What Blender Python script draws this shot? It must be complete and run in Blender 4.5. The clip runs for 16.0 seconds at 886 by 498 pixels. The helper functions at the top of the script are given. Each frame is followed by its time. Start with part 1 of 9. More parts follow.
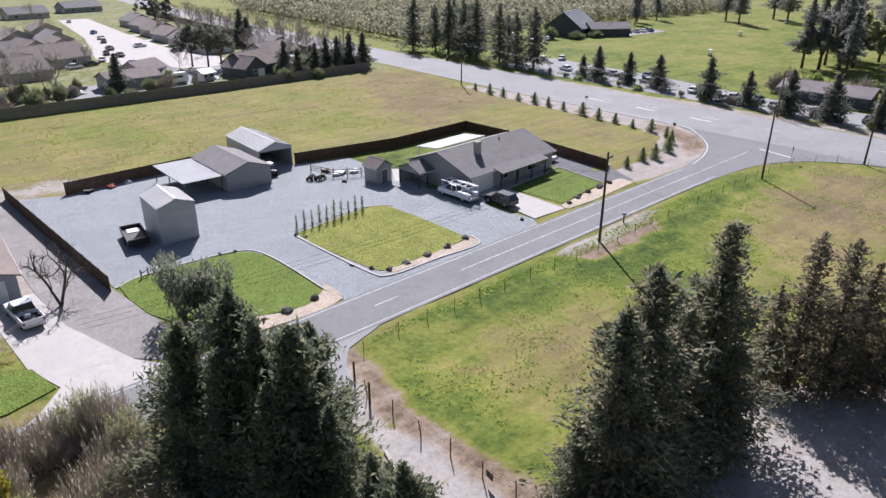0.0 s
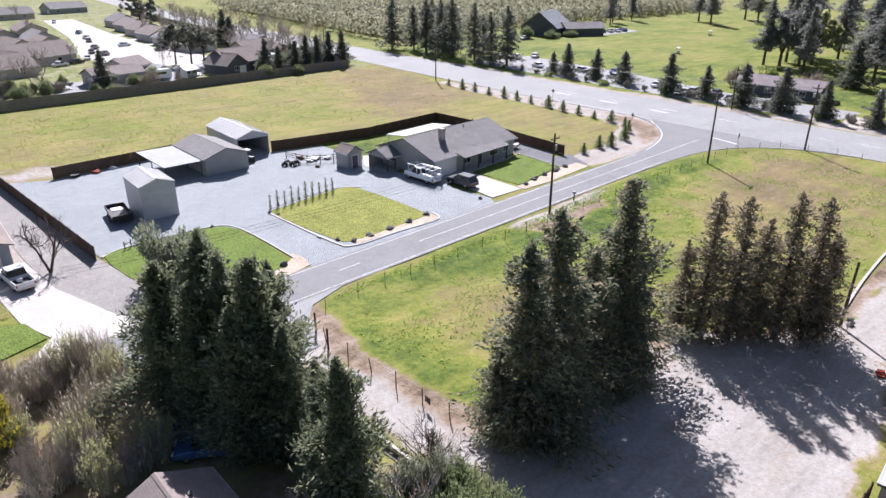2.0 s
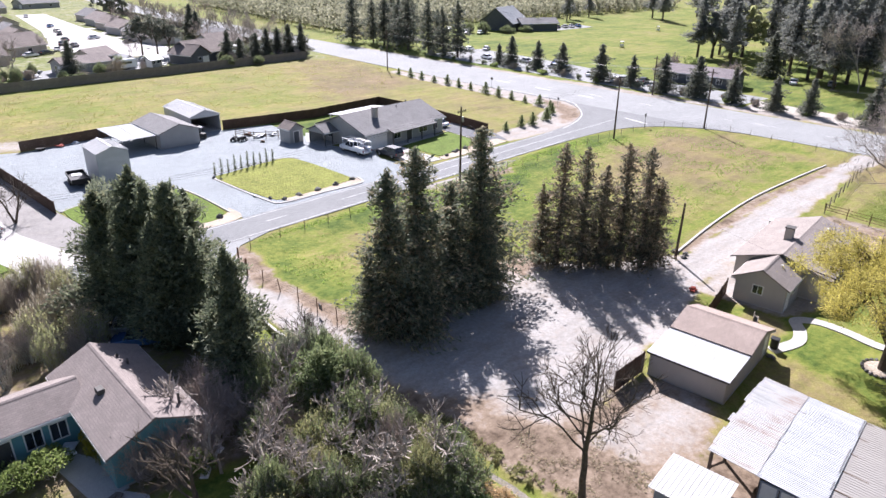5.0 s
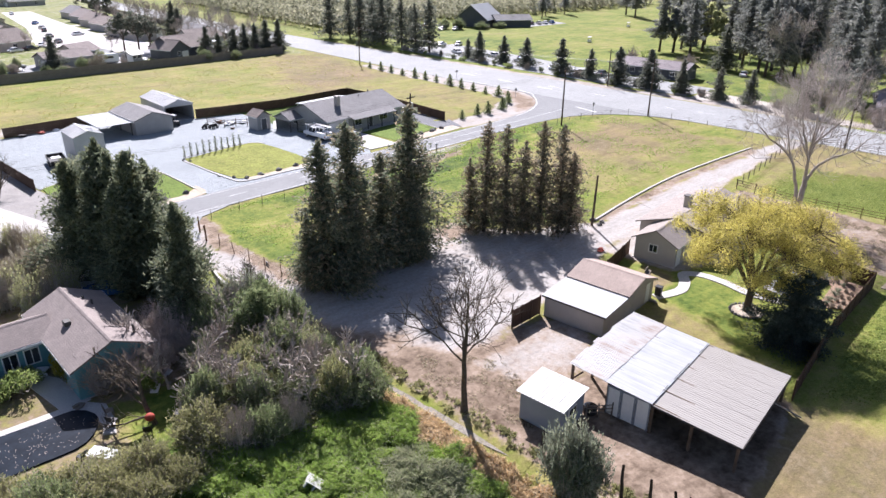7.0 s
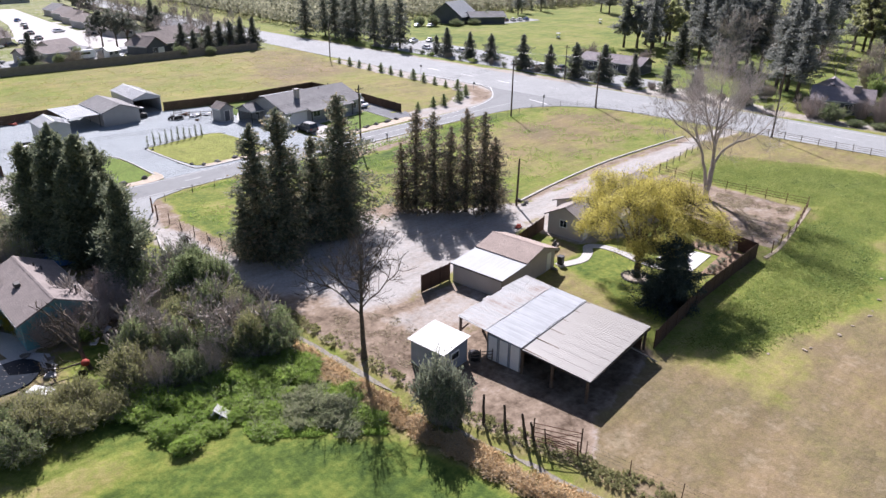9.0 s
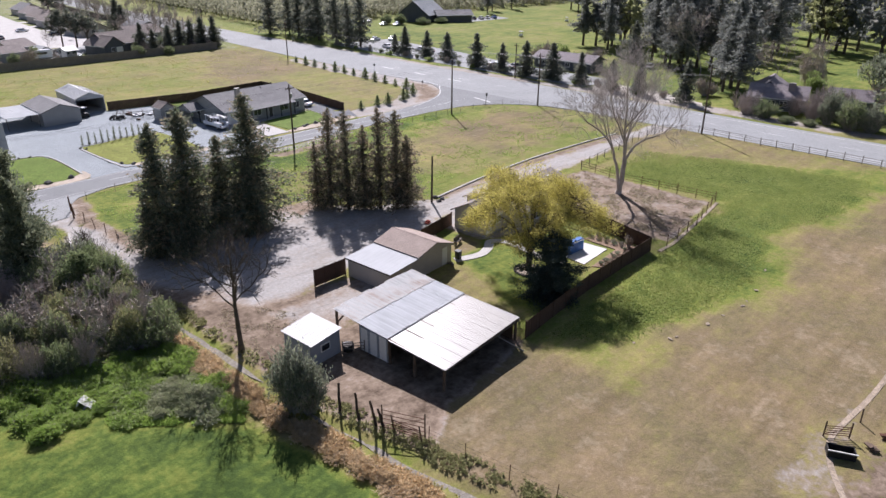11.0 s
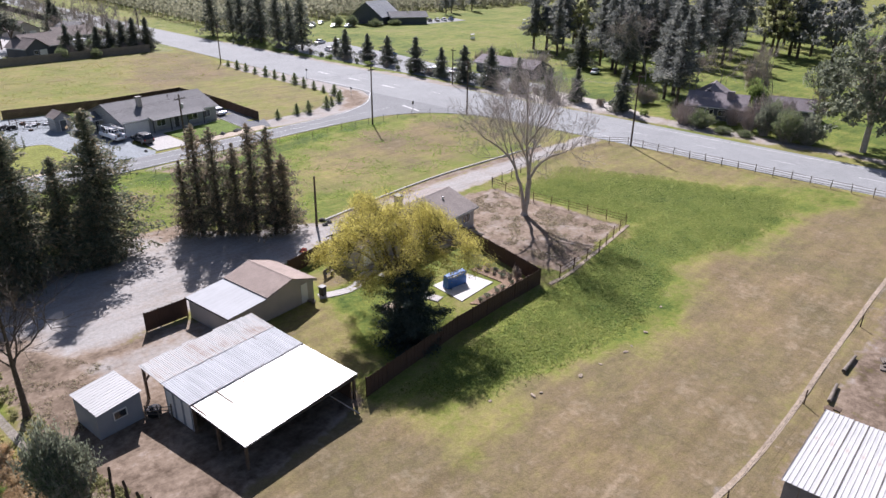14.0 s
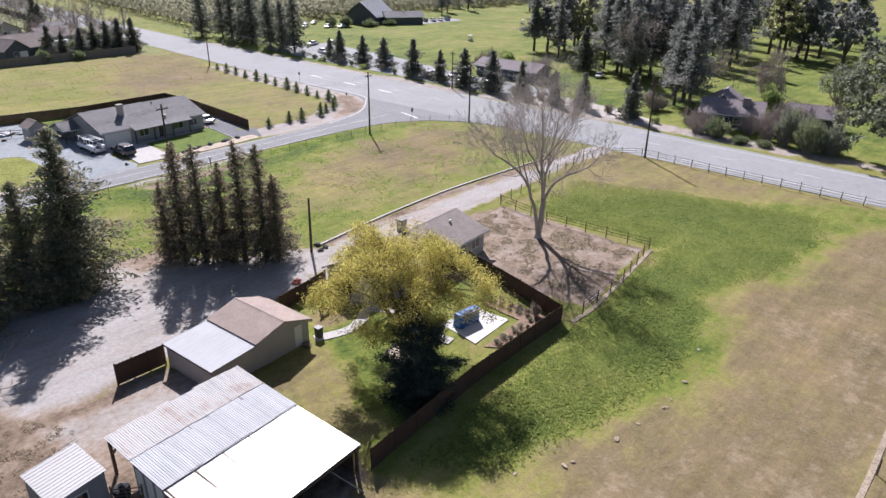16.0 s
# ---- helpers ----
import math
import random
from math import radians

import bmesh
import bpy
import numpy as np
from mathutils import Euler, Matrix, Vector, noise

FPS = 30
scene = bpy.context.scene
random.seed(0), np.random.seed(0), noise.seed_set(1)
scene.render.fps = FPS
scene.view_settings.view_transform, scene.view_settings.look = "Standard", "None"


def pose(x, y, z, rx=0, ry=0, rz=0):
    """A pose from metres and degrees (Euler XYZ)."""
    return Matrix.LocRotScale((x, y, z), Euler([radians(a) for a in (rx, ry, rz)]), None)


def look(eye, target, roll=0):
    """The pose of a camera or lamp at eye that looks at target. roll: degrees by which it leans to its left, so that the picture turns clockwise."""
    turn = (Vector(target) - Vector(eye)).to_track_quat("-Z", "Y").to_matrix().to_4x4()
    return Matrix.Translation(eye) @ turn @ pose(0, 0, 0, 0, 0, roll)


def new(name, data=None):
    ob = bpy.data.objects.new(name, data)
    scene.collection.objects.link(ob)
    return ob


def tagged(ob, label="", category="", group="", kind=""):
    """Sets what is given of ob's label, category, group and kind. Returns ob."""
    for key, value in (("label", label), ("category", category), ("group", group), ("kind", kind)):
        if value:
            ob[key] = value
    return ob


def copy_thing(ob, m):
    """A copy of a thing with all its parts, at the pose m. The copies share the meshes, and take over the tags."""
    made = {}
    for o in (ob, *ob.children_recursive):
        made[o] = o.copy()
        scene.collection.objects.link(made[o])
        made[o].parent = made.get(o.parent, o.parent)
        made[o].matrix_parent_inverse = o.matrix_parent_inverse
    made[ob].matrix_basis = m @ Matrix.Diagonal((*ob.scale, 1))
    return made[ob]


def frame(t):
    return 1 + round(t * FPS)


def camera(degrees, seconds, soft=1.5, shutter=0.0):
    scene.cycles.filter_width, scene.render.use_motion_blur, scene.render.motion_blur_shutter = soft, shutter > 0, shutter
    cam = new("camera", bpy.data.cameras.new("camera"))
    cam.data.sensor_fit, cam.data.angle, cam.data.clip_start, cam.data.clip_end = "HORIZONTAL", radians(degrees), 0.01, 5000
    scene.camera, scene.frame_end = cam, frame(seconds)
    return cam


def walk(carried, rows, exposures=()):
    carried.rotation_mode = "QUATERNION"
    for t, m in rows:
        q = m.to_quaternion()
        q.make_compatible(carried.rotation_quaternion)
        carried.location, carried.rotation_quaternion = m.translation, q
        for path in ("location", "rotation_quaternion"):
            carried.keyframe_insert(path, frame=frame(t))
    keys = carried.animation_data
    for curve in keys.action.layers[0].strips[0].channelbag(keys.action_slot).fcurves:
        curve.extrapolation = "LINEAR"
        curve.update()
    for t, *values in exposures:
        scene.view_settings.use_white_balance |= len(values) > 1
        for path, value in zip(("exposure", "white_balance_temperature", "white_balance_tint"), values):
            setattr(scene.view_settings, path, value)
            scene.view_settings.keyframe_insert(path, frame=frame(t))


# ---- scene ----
# The plan's numbers below run on survey axes that are not quite square; flat() turns them into metres.
PLAN_AXIS, PLAN_SQUEEZE = (math.cos(radians(47.0)), math.sin(radians(47.0))), 0.8975


def flat(x, y):
    d = (PLAN_SQUEEZE - 1) * (x * PLAN_AXIS[0] + y * PLAN_AXIS[1])
    return x + d * PLAN_AXIS[0], y + d * PLAN_AXIS[1]


def flat_line(pts):
    return [(*flat(p[0], p[1]), *p[2:]) for p in pts]


def flat_pose(m, stretch=False):
    """A pose on the plan as a pose in metres; with stretch, lengths along its own axes too."""
    a = math.atan2(m[1][0], m[0][0])
    u, v = Vector(flat(math.cos(a), math.sin(a))), Vector(flat(-math.sin(a), math.cos(a)))
    turn = (math.atan2(u.y, u.x) + math.atan2(-v.x, v.y)) / 2 if abs(math.atan2(u.y, u.x) - math.atan2(-v.x, v.y)) < 3 else math.atan2(u.y, u.x)
    x, y = flat(m[0][3], m[1][3])
    rest = m.copy()
    rest.translation = (0, 0, 0)
    grown = Matrix.Diagonal((u.length, v.length, 1, 1)) if stretch else Matrix.Identity(4)
    return Matrix.Translation((x, y, m[2][3])) @ Matrix.Rotation(turn - a, 4, "Z") @ rest @ grown


cam = camera(66.7, 16.0, 1.5)
PATH = [
    (0, (1.711, 4.280, 31.635), (2.863, 5.698, 30.822), 0.02),
    (0.5, (1.076, 2.464, 31.581), (2.235, 3.879, 30.772), 0.14),
    (1, (0.487, 0.549, 31.469), (1.653, 1.959, 30.661), 0.06),
    (1.5, (-0.020, -1.510, 31.311), (1.155, -0.106, 30.505), 0.08),
    (2, (-0.452, -3.728, 31.129), (0.728, -2.328, 30.323), 0.10),
    (2.5, (-0.912, -6.155, 31.017), (0.275, -4.761, 30.212), 0.02),
    (3, (-1.368, -8.742, 30.926), (-0.173, -7.356, 30.120), 0.14),
    (3.5, (-1.668, -11.312, 30.867), (-0.467, -9.931, 30.060), 0.16),
    (4, (-1.979, -14.061, 30.801), (-0.772, -12.686, 29.994), 0.28),
    (6.5, (-3.899, -28.147, 30.982), (-2.668, -26.795, 30.172), 0.45),
    (7, (-4.266, -30.940, 31.048), (-3.031, -29.592, 30.236), 0.46),
    (7.5, (-4.550, -33.859, 31.126), (-3.311, -32.517, 30.311), 0.58),
    (8, (-4.559, -36.490, 31.223), (-3.318, -35.150, 30.407), 0.48),
    (10.5, (0.534, -48.495, 32.195), (1.792, -47.176, 31.372), 0.45),
    (11, (2.499, -50.086, 32.227), (3.762, -48.772, 31.403), 0.36),
    (11.5, (4.858, -51.349, 32.175), (6.126, -50.040, 31.350), 0.38),
    (12, (7.454, -52.452, 32.076), (8.726, -51.149, 31.251), 0.29),
    (12.5, (10.265, -53.194, 32.059), (11.543, -51.896, 31.234), 0.31),
    (13, (12.972, -53.451, 32.136), (14.260, -52.162, 31.312), 0.44),
    (13.5, (15.169, -53.129, 32.174), (16.463, -51.846, 31.351), 0.56),
    (14, (17.072, -52.223, 32.247), (18.373, -50.946, 31.424), 0.78),
    (14.5, (18.719, -50.908, 32.328), (20.024, -49.636, 31.503), 0.80),
    (15, (20.114, -49.250, 32.310), (21.422, -47.982, 31.485), 0.91),
    (15.5, (21.175, -47.304, 32.286), (22.489, -46.040, 31.462), 0.93),
    (16, (21.688, -45.389, 32.241), (23.002, -44.128, 31.414), 0.93),
]
EXPOSURES = [(t, e, 6090, 21) for t, e in ((0.0, 0.785), (1.5, 1.05), (3.5, 1.34), (7.0, 1.36), (8.2, 1.26), (10.5, 0.83), (12.5, 0.74), (14.5, 0.89), (16.0, 0.87))]
walk(cam, [(t, look(eye, target, roll)) for t, eye, target, roll in PATH], EXPOSURES)

# ---- light ----
SUN_AZ, SUN_EL = 31.9, 40.0
world = bpy.data.worlds.new("sky")
scene.world = world
world.use_nodes = True
_wt = world.node_tree
_sky = _wt.nodes.new("ShaderNodeTexSky")
_sky.sky_type = "NISHITA"
_sky.sun_disc = False
_sky.sun_elevation, _sky.sun_rotation = radians(SUN_EL), radians(SUN_AZ)
_sky.dust_density, _sky.air_density = 1.5, 1.0
_wt.nodes["Background"].inputs["Strength"].default_value = 0.046
_wt.links.new(_sky.outputs[0], _wt.nodes["Background"].inputs[0])
sun = new("sun", bpy.data.lights.new("sun", "SUN"))
sun.data.energy, sun.data.angle, sun.data.color = 5.0, radians(0.53), (1.0, 0.965, 0.92)
_sd = Vector((math.sin(radians(SUN_AZ)) * math.cos(radians(SUN_EL)), math.cos(radians(SUN_AZ)) * math.cos(radians(SUN_EL)), math.sin(radians(SUN_EL))))
sun.matrix_world = look(_sd * 200, (0, 0, 0))

# ---- materials ----
class Tree:
    """A small builder of node materials."""

    def __init__(self, name):
        self.m = bpy.data.materials.new(name)
        self.m.use_nodes = True
        self.t = self.m.node_tree
        self.bsdf = self.t.nodes["Principled BSDF"]
        self.out = self.t.nodes["Material Output"]

    def add(self, kind, **ins):
        n = self.t.nodes.new("ShaderNode" + kind)
        for k, v in ins.items():
            self.put(n.inputs[k.replace("_", " ")], v)
        return n

    def put(self, socket, v):
        if isinstance(v, bpy.types.NodeSocket):
            self.t.links.new(v, socket)
        else:
            socket.default_value = (*v, 1) if isinstance(v, tuple) and len(v) == 3 and socket.type == "RGBA" else v

    def pos(self, space="world"):
        return self.add("NewGeometry").outputs["Position"] if space == "world" else self.add("TexCoord").outputs["Object"]

    def noise(self, vec, scale, detail=4.0, rough=0.6):
        n = self.add("TexNoise", Vector=vec, Scale=scale, Detail=detail, Roughness=rough)
        return n.outputs["Fac"]

    def math(self, op, a, b=0.0, clamp=False):
        n = self.t.nodes.new("ShaderNodeMath")
        n.operation, n.use_clamp = op, clamp
        self.put(n.inputs[0], a), self.put(n.inputs[1], b)
        return n.outputs[0]

    def ramp(self, fac, stops):
        n = self.add("ValToRGB", Fac=fac)
        e = n.color_ramp.elements
        while len(e) < len(stops):
            e.new(0.5)
        for k, (p, c) in enumerate(stops):
            e[k].position, e[k].color = p, (*c, 1)
        return n.outputs["Color"]

    def mix(self, fac, a, b, how="MIX"):
        n = self.t.nodes.new("ShaderNodeMix")
        n.data_type, n.blend_type = "RGBA", how
        self.put(n.inputs[0], fac), self.put(n.inputs[6], a), self.put(n.inputs[7], b)
        return n.outputs[2]

    def bump(self, height, strength=0.4, dist=0.05):
        n = self.add("Bump", Height=height, Strength=strength, Distance=dist)
        self.put(self.bsdf.inputs["Normal"], n.outputs[0])

    def done(self, colour, rough=0.8, metal=0.0, spec=0.3):
        for k, v in (("Base Color", colour), ("Roughness", rough), ("Metallic", metal), ("Specular IOR Level", spec)):
            self.put(self.bsdf.inputs[k], v)
        return self.m


def vary(c, f):
    return tuple(min(1.0, v * f) for v in c)


def plain(name, c, rough=0.7, metal=0.0, scale=3.0, contrast=0.25, bump=0.15, fine=40.0, dist=0.02, rand=0.0, stain=None, spec=0.3, space="object"):
    """A surface of one colour with stains, grain and fine relief."""
    t = Tree(name)
    p = t.pos(space)
    a, b = t.noise(p, scale), t.noise(p, fine, 3)
    col = t.ramp(t.math("ADD", t.math("MULTIPLY", a, 0.7), t.math("MULTIPLY", b, 0.3)),
                 [(0.3, vary(c, 1 - contrast)), (0.7, vary(c, 1 + contrast))])
    if stain:
        col = t.mix(t.math("MULTIPLY", t.math("SUBTRACT", t.noise(p, scale * 0.37, 6), 0.52), 4.0, True), col, stain)
    if rand:
        r = t.add("ObjectInfo").outputs["Random"]
        col = t.mix(1.0, col, t.ramp(r, [(0, (1 - rand,) * 3), (1, (1.0,) * 3)]), "MULTIPLY")
    t.bump(b, bump, dist)
    return t.done(col, rough, metal, spec)


def foliage(name, stops, patch=0.5, trans=0.3, rough=0.65):
    """Leaves: each clump a little different, patches of another tone, light coming through."""
    t = Tree(name)
    g = t.add("NewGeometry")
    isl = g.outputs["Random Per Island"]
    n = t.noise(t.pos(), patch, 3)
    col = t.ramp(t.math("ADD", t.math("MULTIPLY", isl, 0.45), t.math("MULTIPLY", n, 0.6)), stops)
    t.done(col, rough, 0.0, 0.2)
    tr = t.add("BsdfTranslucent", Color=col)
    mx = t.add("MixShader", Fac=trans)
    t.put(mx.inputs[1], t.bsdf.outputs[0]), t.put(mx.inputs[2], tr.outputs[0])
    t.put(t.out.inputs[0], mx.outputs[0])
    return t.m


def ground_material():
    t = Tree("grassland")
    p = t.pos()
    sep = t.add("SeparateColor")
    at = t.t.nodes.new("ShaderNodeAttribute")
    at.attribute_name = "zone"
    t.put(sep.inputs[0], at.outputs["Color"])
    dry, soil, pale = sep.outputs[0], sep.outputs[1], sep.outputs[2]
    n0, n1, n2, n3 = t.noise(p, 0.045, 5), t.noise(p, 0.28, 5), t.noise(p, 1.6, 4), t.noise(p, 9.0, 3)
    d = t.math("ADD", dry, t.math("MULTIPLY", t.math("SUBTRACT", n0, 0.5), 0.75))
    d = t.math("ADD", d, t.math("MULTIPLY", t.math("SUBTRACT", n1, 0.5), 0.62))
    st = t.noise(t.add("Mapping", Vector=p, Rotation=(0, 0, 0.12), Scale=(0.09, 0.75, 1.0)).outputs[0], 1.0, 4)
    d = t.math("ADD", d, t.math("MULTIPLY", t.math("SUBTRACT", st, 0.5), 0.3))
    d = t.math("ADD", d, t.math("MULTIPLY", t.math("SUBTRACT", n2, 0.5), 0.55), True)
    grass = t.ramp(d, [(0.0, (0.045, 0.075, 0.018)), (0.14, (0.085, 0.125, 0.026)), (0.32, (0.165, 0.190, 0.042)), (0.52, (0.222, 0.200, 0.078)), (0.70, (0.198, 0.160, 0.084)), (0.86, (0.185, 0.143, 0.086)), (1.0, (0.25, 0.20, 0.135))])
    grass = t.mix(1.0, grass, t.ramp(n3, [(0.28, (0.84, 0.85, 0.83)), (0.66, (1.07, 1.07, 1.07))]), "MULTIPLY")
    grass = t.mix(1.0, grass, t.ramp(t.noise(p, 3.4, 4, 0.7), [(0.3, (0.83, 0.85, 0.82)), (0.62, (1.06, 1.06, 1.06))]), "MULTIPLY")
    grass = t.mix(1.0, grass, t.ramp(t.noise(p, 0.75, 5, 0.7), [(0.3, (0.8, 0.82, 0.78)), (0.7, (1.15, 1.13, 1.15))]), "MULTIPLY")
    arc = t.noise(t.add("Mapping", Vector=p, Rotation=(0, 0, -0.35), Scale=(0.05, 0.55, 1.0)).outputs[0], 1.0, 5, 0.65)
    grass = t.mix(1.0, grass, t.ramp(arc, [(0.3, (0.84, 0.83, 0.8)), (0.5, (1.0, 1.0, 1.0)), (0.72, (1.16, 1.14, 1.12))]), "MULTIPLY")
    grass = t.mix(1.0, grass, t.ramp(t.noise(p, 0.11, 5, 0.6), [(0.32, (0.82, 0.86, 0.84)), (0.66, (1.12, 1.08, 1.08))]), "MULTIPLY")
    sp = t.math("ADD", pale, t.math("MULTIPLY", t.math("SUBTRACT", n1, 0.5), 0.9), True)
    sp = t.math("ADD", sp, t.math("MULTIPLY", t.math("SUBTRACT", n2, 0.5), 0.7))
    sp = t.math("ADD", sp, t.math("MULTIPLY", t.math("SUBTRACT", t.noise(p, 0.6, 6, 0.7), 0.5), 0.7), True)
    earth = t.ramp(sp, [(0.0, (0.075, 0.053, 0.036)), (0.4, (0.245, 0.19, 0.142)), (0.7, (0.315, 0.282, 0.25)), (1.0, (0.335, 0.322, 0.305))])
    track = t.noise(t.add("Mapping", Vector=p, Rotation=(0, 0, 0.5), Scale=(0.10, 0.5, 1.0)).outputs[0], 1.0, 6, 0.7)
    earth = t.mix(1.0, earth, t.ramp(track, [(0.3, (0.78, 0.77, 0.76)), (0.5, (1.0, 1.0, 1.0)), (0.7, (1.14, 1.15, 1.17))]), "MULTIPLY")
    earth = t.mix(1.0, earth, t.ramp(t.noise(p, 2.6, 5, 0.75), [(0.34, (0.82, 0.81, 0.80)), (0.6, (1.06, 1.06, 1.06))]), "MULTIPLY")
    earth = t.mix(1.0, earth, t.ramp(n3, [(0.25, (0.86, 0.86, 0.86)), (0.7, (1.07, 1.07, 1.07))]), "MULTIPLY")
    s = t.math("ADD", soil, t.math("MULTIPLY", t.math("SUBTRACT", n2, 0.5), 0.7))
    s = t.math("ADD", s, t.math("MULTIPLY", t.math("SUBTRACT", n1, 0.5), 0.7))
    s = t.math("MULTIPLY", t.math("SUBTRACT", s, 0.35), 3.2, True)
    col = t.mix(s, grass, earth)
    h = t.math("ADD", t.math("MULTIPLY", n2, 0.6), t.math("MULTIPLY", n3, 0.4))
    t.bump(t.math("MULTIPLY", h, t.math("SUBTRACT", 1.0, t.math("MULTIPLY", s, 0.6))), 0.6, 0.2)
    return t.done(col, 0.95, 0.0, 0.1)


def speckled(name, c, spread, scale, coarse, rough=0.9, bump=0.5, dist=0.03, stain=None, space="world"):
    """Gravel, asphalt, concrete: grains, patches and worn tracks."""
    t = Tree(name)
    p = t.pos(space)
    v = t.add("TexVoronoi", Vector=p, Scale=scale)
    n1, n2 = t.noise(p, coarse, 5), t.noise(p, coarse * 9, 4)
    f = t.math("ADD", t.math("MULTIPLY", n1, 0.55), t.math("MULTIPLY", n2, 0.45))
    col = t.ramp(f, [(0.3, vary(c, 1 - spread)), (0.7, vary(c, 1 + spread))])
    sep = t.add("SeparateColor")
    t.put(sep.inputs[0], v.outputs["Color"])
    col = t.mix(1.0, col, t.ramp(sep.outputs[0], [(0.0, (0.72, 0.72, 0.72)), (1.0, (1.2, 1.2, 1.2))]), "MULTIPLY")
    if stain:
        col = t.mix(t.math("MULTIPLY", t.math("SUBTRACT", t.noise(p, coarse * 2.3, 6), 0.55), 3.5, True), col, stain)
    t.bump(v.outputs["Distance"], bump, dist)
    return t.done(col, rough, 0.0, 0.12)


def shingles(name, c):
    t = Tree(name)
    p = t.pos("object")
    m = t.add("Mapping", Vector=p, Scale=(1.0, 1.0, 1.0))
    b = t.add("TexBrick", Vector=m.outputs[0], Color1=vary(c, 0.92), Color2=vary(c, 1.07), Mortar=vary(c, 0.78), Scale=1.0)
    b.inputs["Mortar Size"].default_value, b.inputs["Brick Width"].default_value, b.inputs["Row Height"].default_value = 0.012, 0.34, 0.16
    n, f = t.noise(p, 0.5, 5), t.noise(p, 26, 3)
    col = t.mix(1.0, b.outputs["Color"], t.ramp(t.math("ADD", t.math("MULTIPLY", n, 0.6), t.math("MULTIPLY", f, 0.4)), [(0.3, (0.75,) * 3), (0.7, (1.12,) * 3)]), "MULTIPLY")
    t.bump(t.math("SUBTRACT", f, b.outputs["Fac"]), 0.5, 0.02)
    return t.done(col, 0.9, 0.0, 0.2)


def sheet_metal(name, c, rust=0.0, rough=0.45, streak=(6.0, 0.35, 1.0), low=0.6, spec=0.4):
    """Ribbed steel roofing with streaks that run down the slope (local y)."""
    t = Tree(name)
    p = t.pos("object")
    m = t.add("Mapping", Vector=p, Scale=streak)
    s, n, f = t.noise(m.outputs[0], 1.0, 4), t.noise(p, 0.35, 5), t.noise(p, 20, 3)
    col = t.ramp(t.math("ADD", t.math("MULTIPLY", s, 0.6), t.math("MULTIPLY", n, 0.4)), [(0.32, vary(c, low)), (0.66, vary(c, 1.06))])
    if rust:
        k = t.math("MULTIPLY", t.math("SUBTRACT", t.math("ADD", t.math("MULTIPLY", s, 0.55), t.math("MULTIPLY", n, 0.6)), 0.66 - rust), 5.0, True)
        col = t.mix(k, col, (0.26, 0.17, 0.12))
    t.bump(f, 0.08, 0.01)
    return t.done(col, rough, 0.0, spec)


def glass_dark(name):
    t = Tree(name)
    n = t.noise(t.pos(), 0.8, 3)
    return t.done(t.ramp(n, [(0.3, (0.012, 0.015, 0.02)), (0.7, (0.04, 0.045, 0.055))]), 0.06, 0.0, 0.8)


GROUND = ground_material()
ASPHALT = speckled("asphalt", (0.192, 0.198, 0.20), 0.16, 45.0, 0.16, 0.85, 0.12, 0.006, (0.205, 0.21, 0.21))
ASPHALT_PALE = speckled("weathered_asphalt", (0.258, 0.266, 0.266), 0.15, 45.0, 0.1, 0.88, 0.1, 0.006, (0.30, 0.303, 0.30))
GRAVEL = speckled("blue_gravel", (0.275, 0.302, 0.315), 0.15, 26.0, 0.12, 0.9, 0.8, 0.04, (0.325, 0.345, 0.355))
GRAVEL_DARK = speckled("dark_gravel", (0.16, 0.165, 0.175), 0.16, 22.0, 0.2, 0.9, 0.8, 0.04)
DITCH_SILT = speckled("ditch_silt", (0.22, 0.20, 0.17), 0.4, 12.0, 0.5, 0.95, 0.5, 0.03, (0.16, 0.15, 0.07))
LANE_GREY = speckled("grey_dirt", (0.25, 0.24, 0.23), 0.25, 20.0, 0.25, 0.95, 0.3, 0.02, (0.33, 0.31, 0.28))
GRAVEL_WARM = speckled("warm_gravel", (0.42, 0.39, 0.35), 0.2, 14.0, 0.18, 0.95, 0.7, 0.05, (0.35, 0.31, 0.26))
CONCRETE_PALE = speckled("bright_concrete", (0.58, 0.57, 0.55), 0.1, 50.0, 0.2, 0.88, 0.1, 0.006, (0.64, 0.62, 0.58))
CONCRETE = speckled("concrete", (0.42, 0.405, 0.385), 0.12, 50.0, 0.2, 0.88, 0.1, 0.006, (0.52, 0.49, 0.44))
PAINT_WHITE = plain("road_paint", (0.50, 0.50, 0.49), 0.7, contrast=0.35, scale=1.2)
LAWN = speckled("lawn_grass", (0.115, 0.165, 0.034), 0.3, 6.0, 0.35, 0.95, 0.9, 0.08, (0.18, 0.20, 0.055))
LAWN_DRY = speckled("tufty_lawn", (0.19, 0.205, 0.05), 0.35, 4.5, 0.3, 0.95, 1.0, 0.1, (0.26, 0.235, 0.085))
SAND = speckled("pale_sand", (0.42, 0.36, 0.29), 0.2, 10.0, 0.4, 0.95, 0.5, 0.04, (0.30, 0.22, 0.15))
SHINGLE_GREY = shingles("grey_shingle", (0.22, 0.215, 0.215))
SHINGLE_PINK = shingles("rose_shingle", (0.34, 0.275, 0.24))
SHINGLE_TAUPE = shingles("taupe_shingle", (0.285, 0.25, 0.228))
SHINGLE_BROWN = shingles("brown_shingle", (0.23, 0.195, 0.175))
SHINGLE_MAROON = shingles("maroon_shingle", (0.25, 0.22, 0.225))
SHINGLE_TAN = shingles("weathered_shingle", (0.25, 0.215, 0.20))
METAL_GREY = sheet_metal("grey_steel", (0.46, 0.465, 0.47), low=0.8)
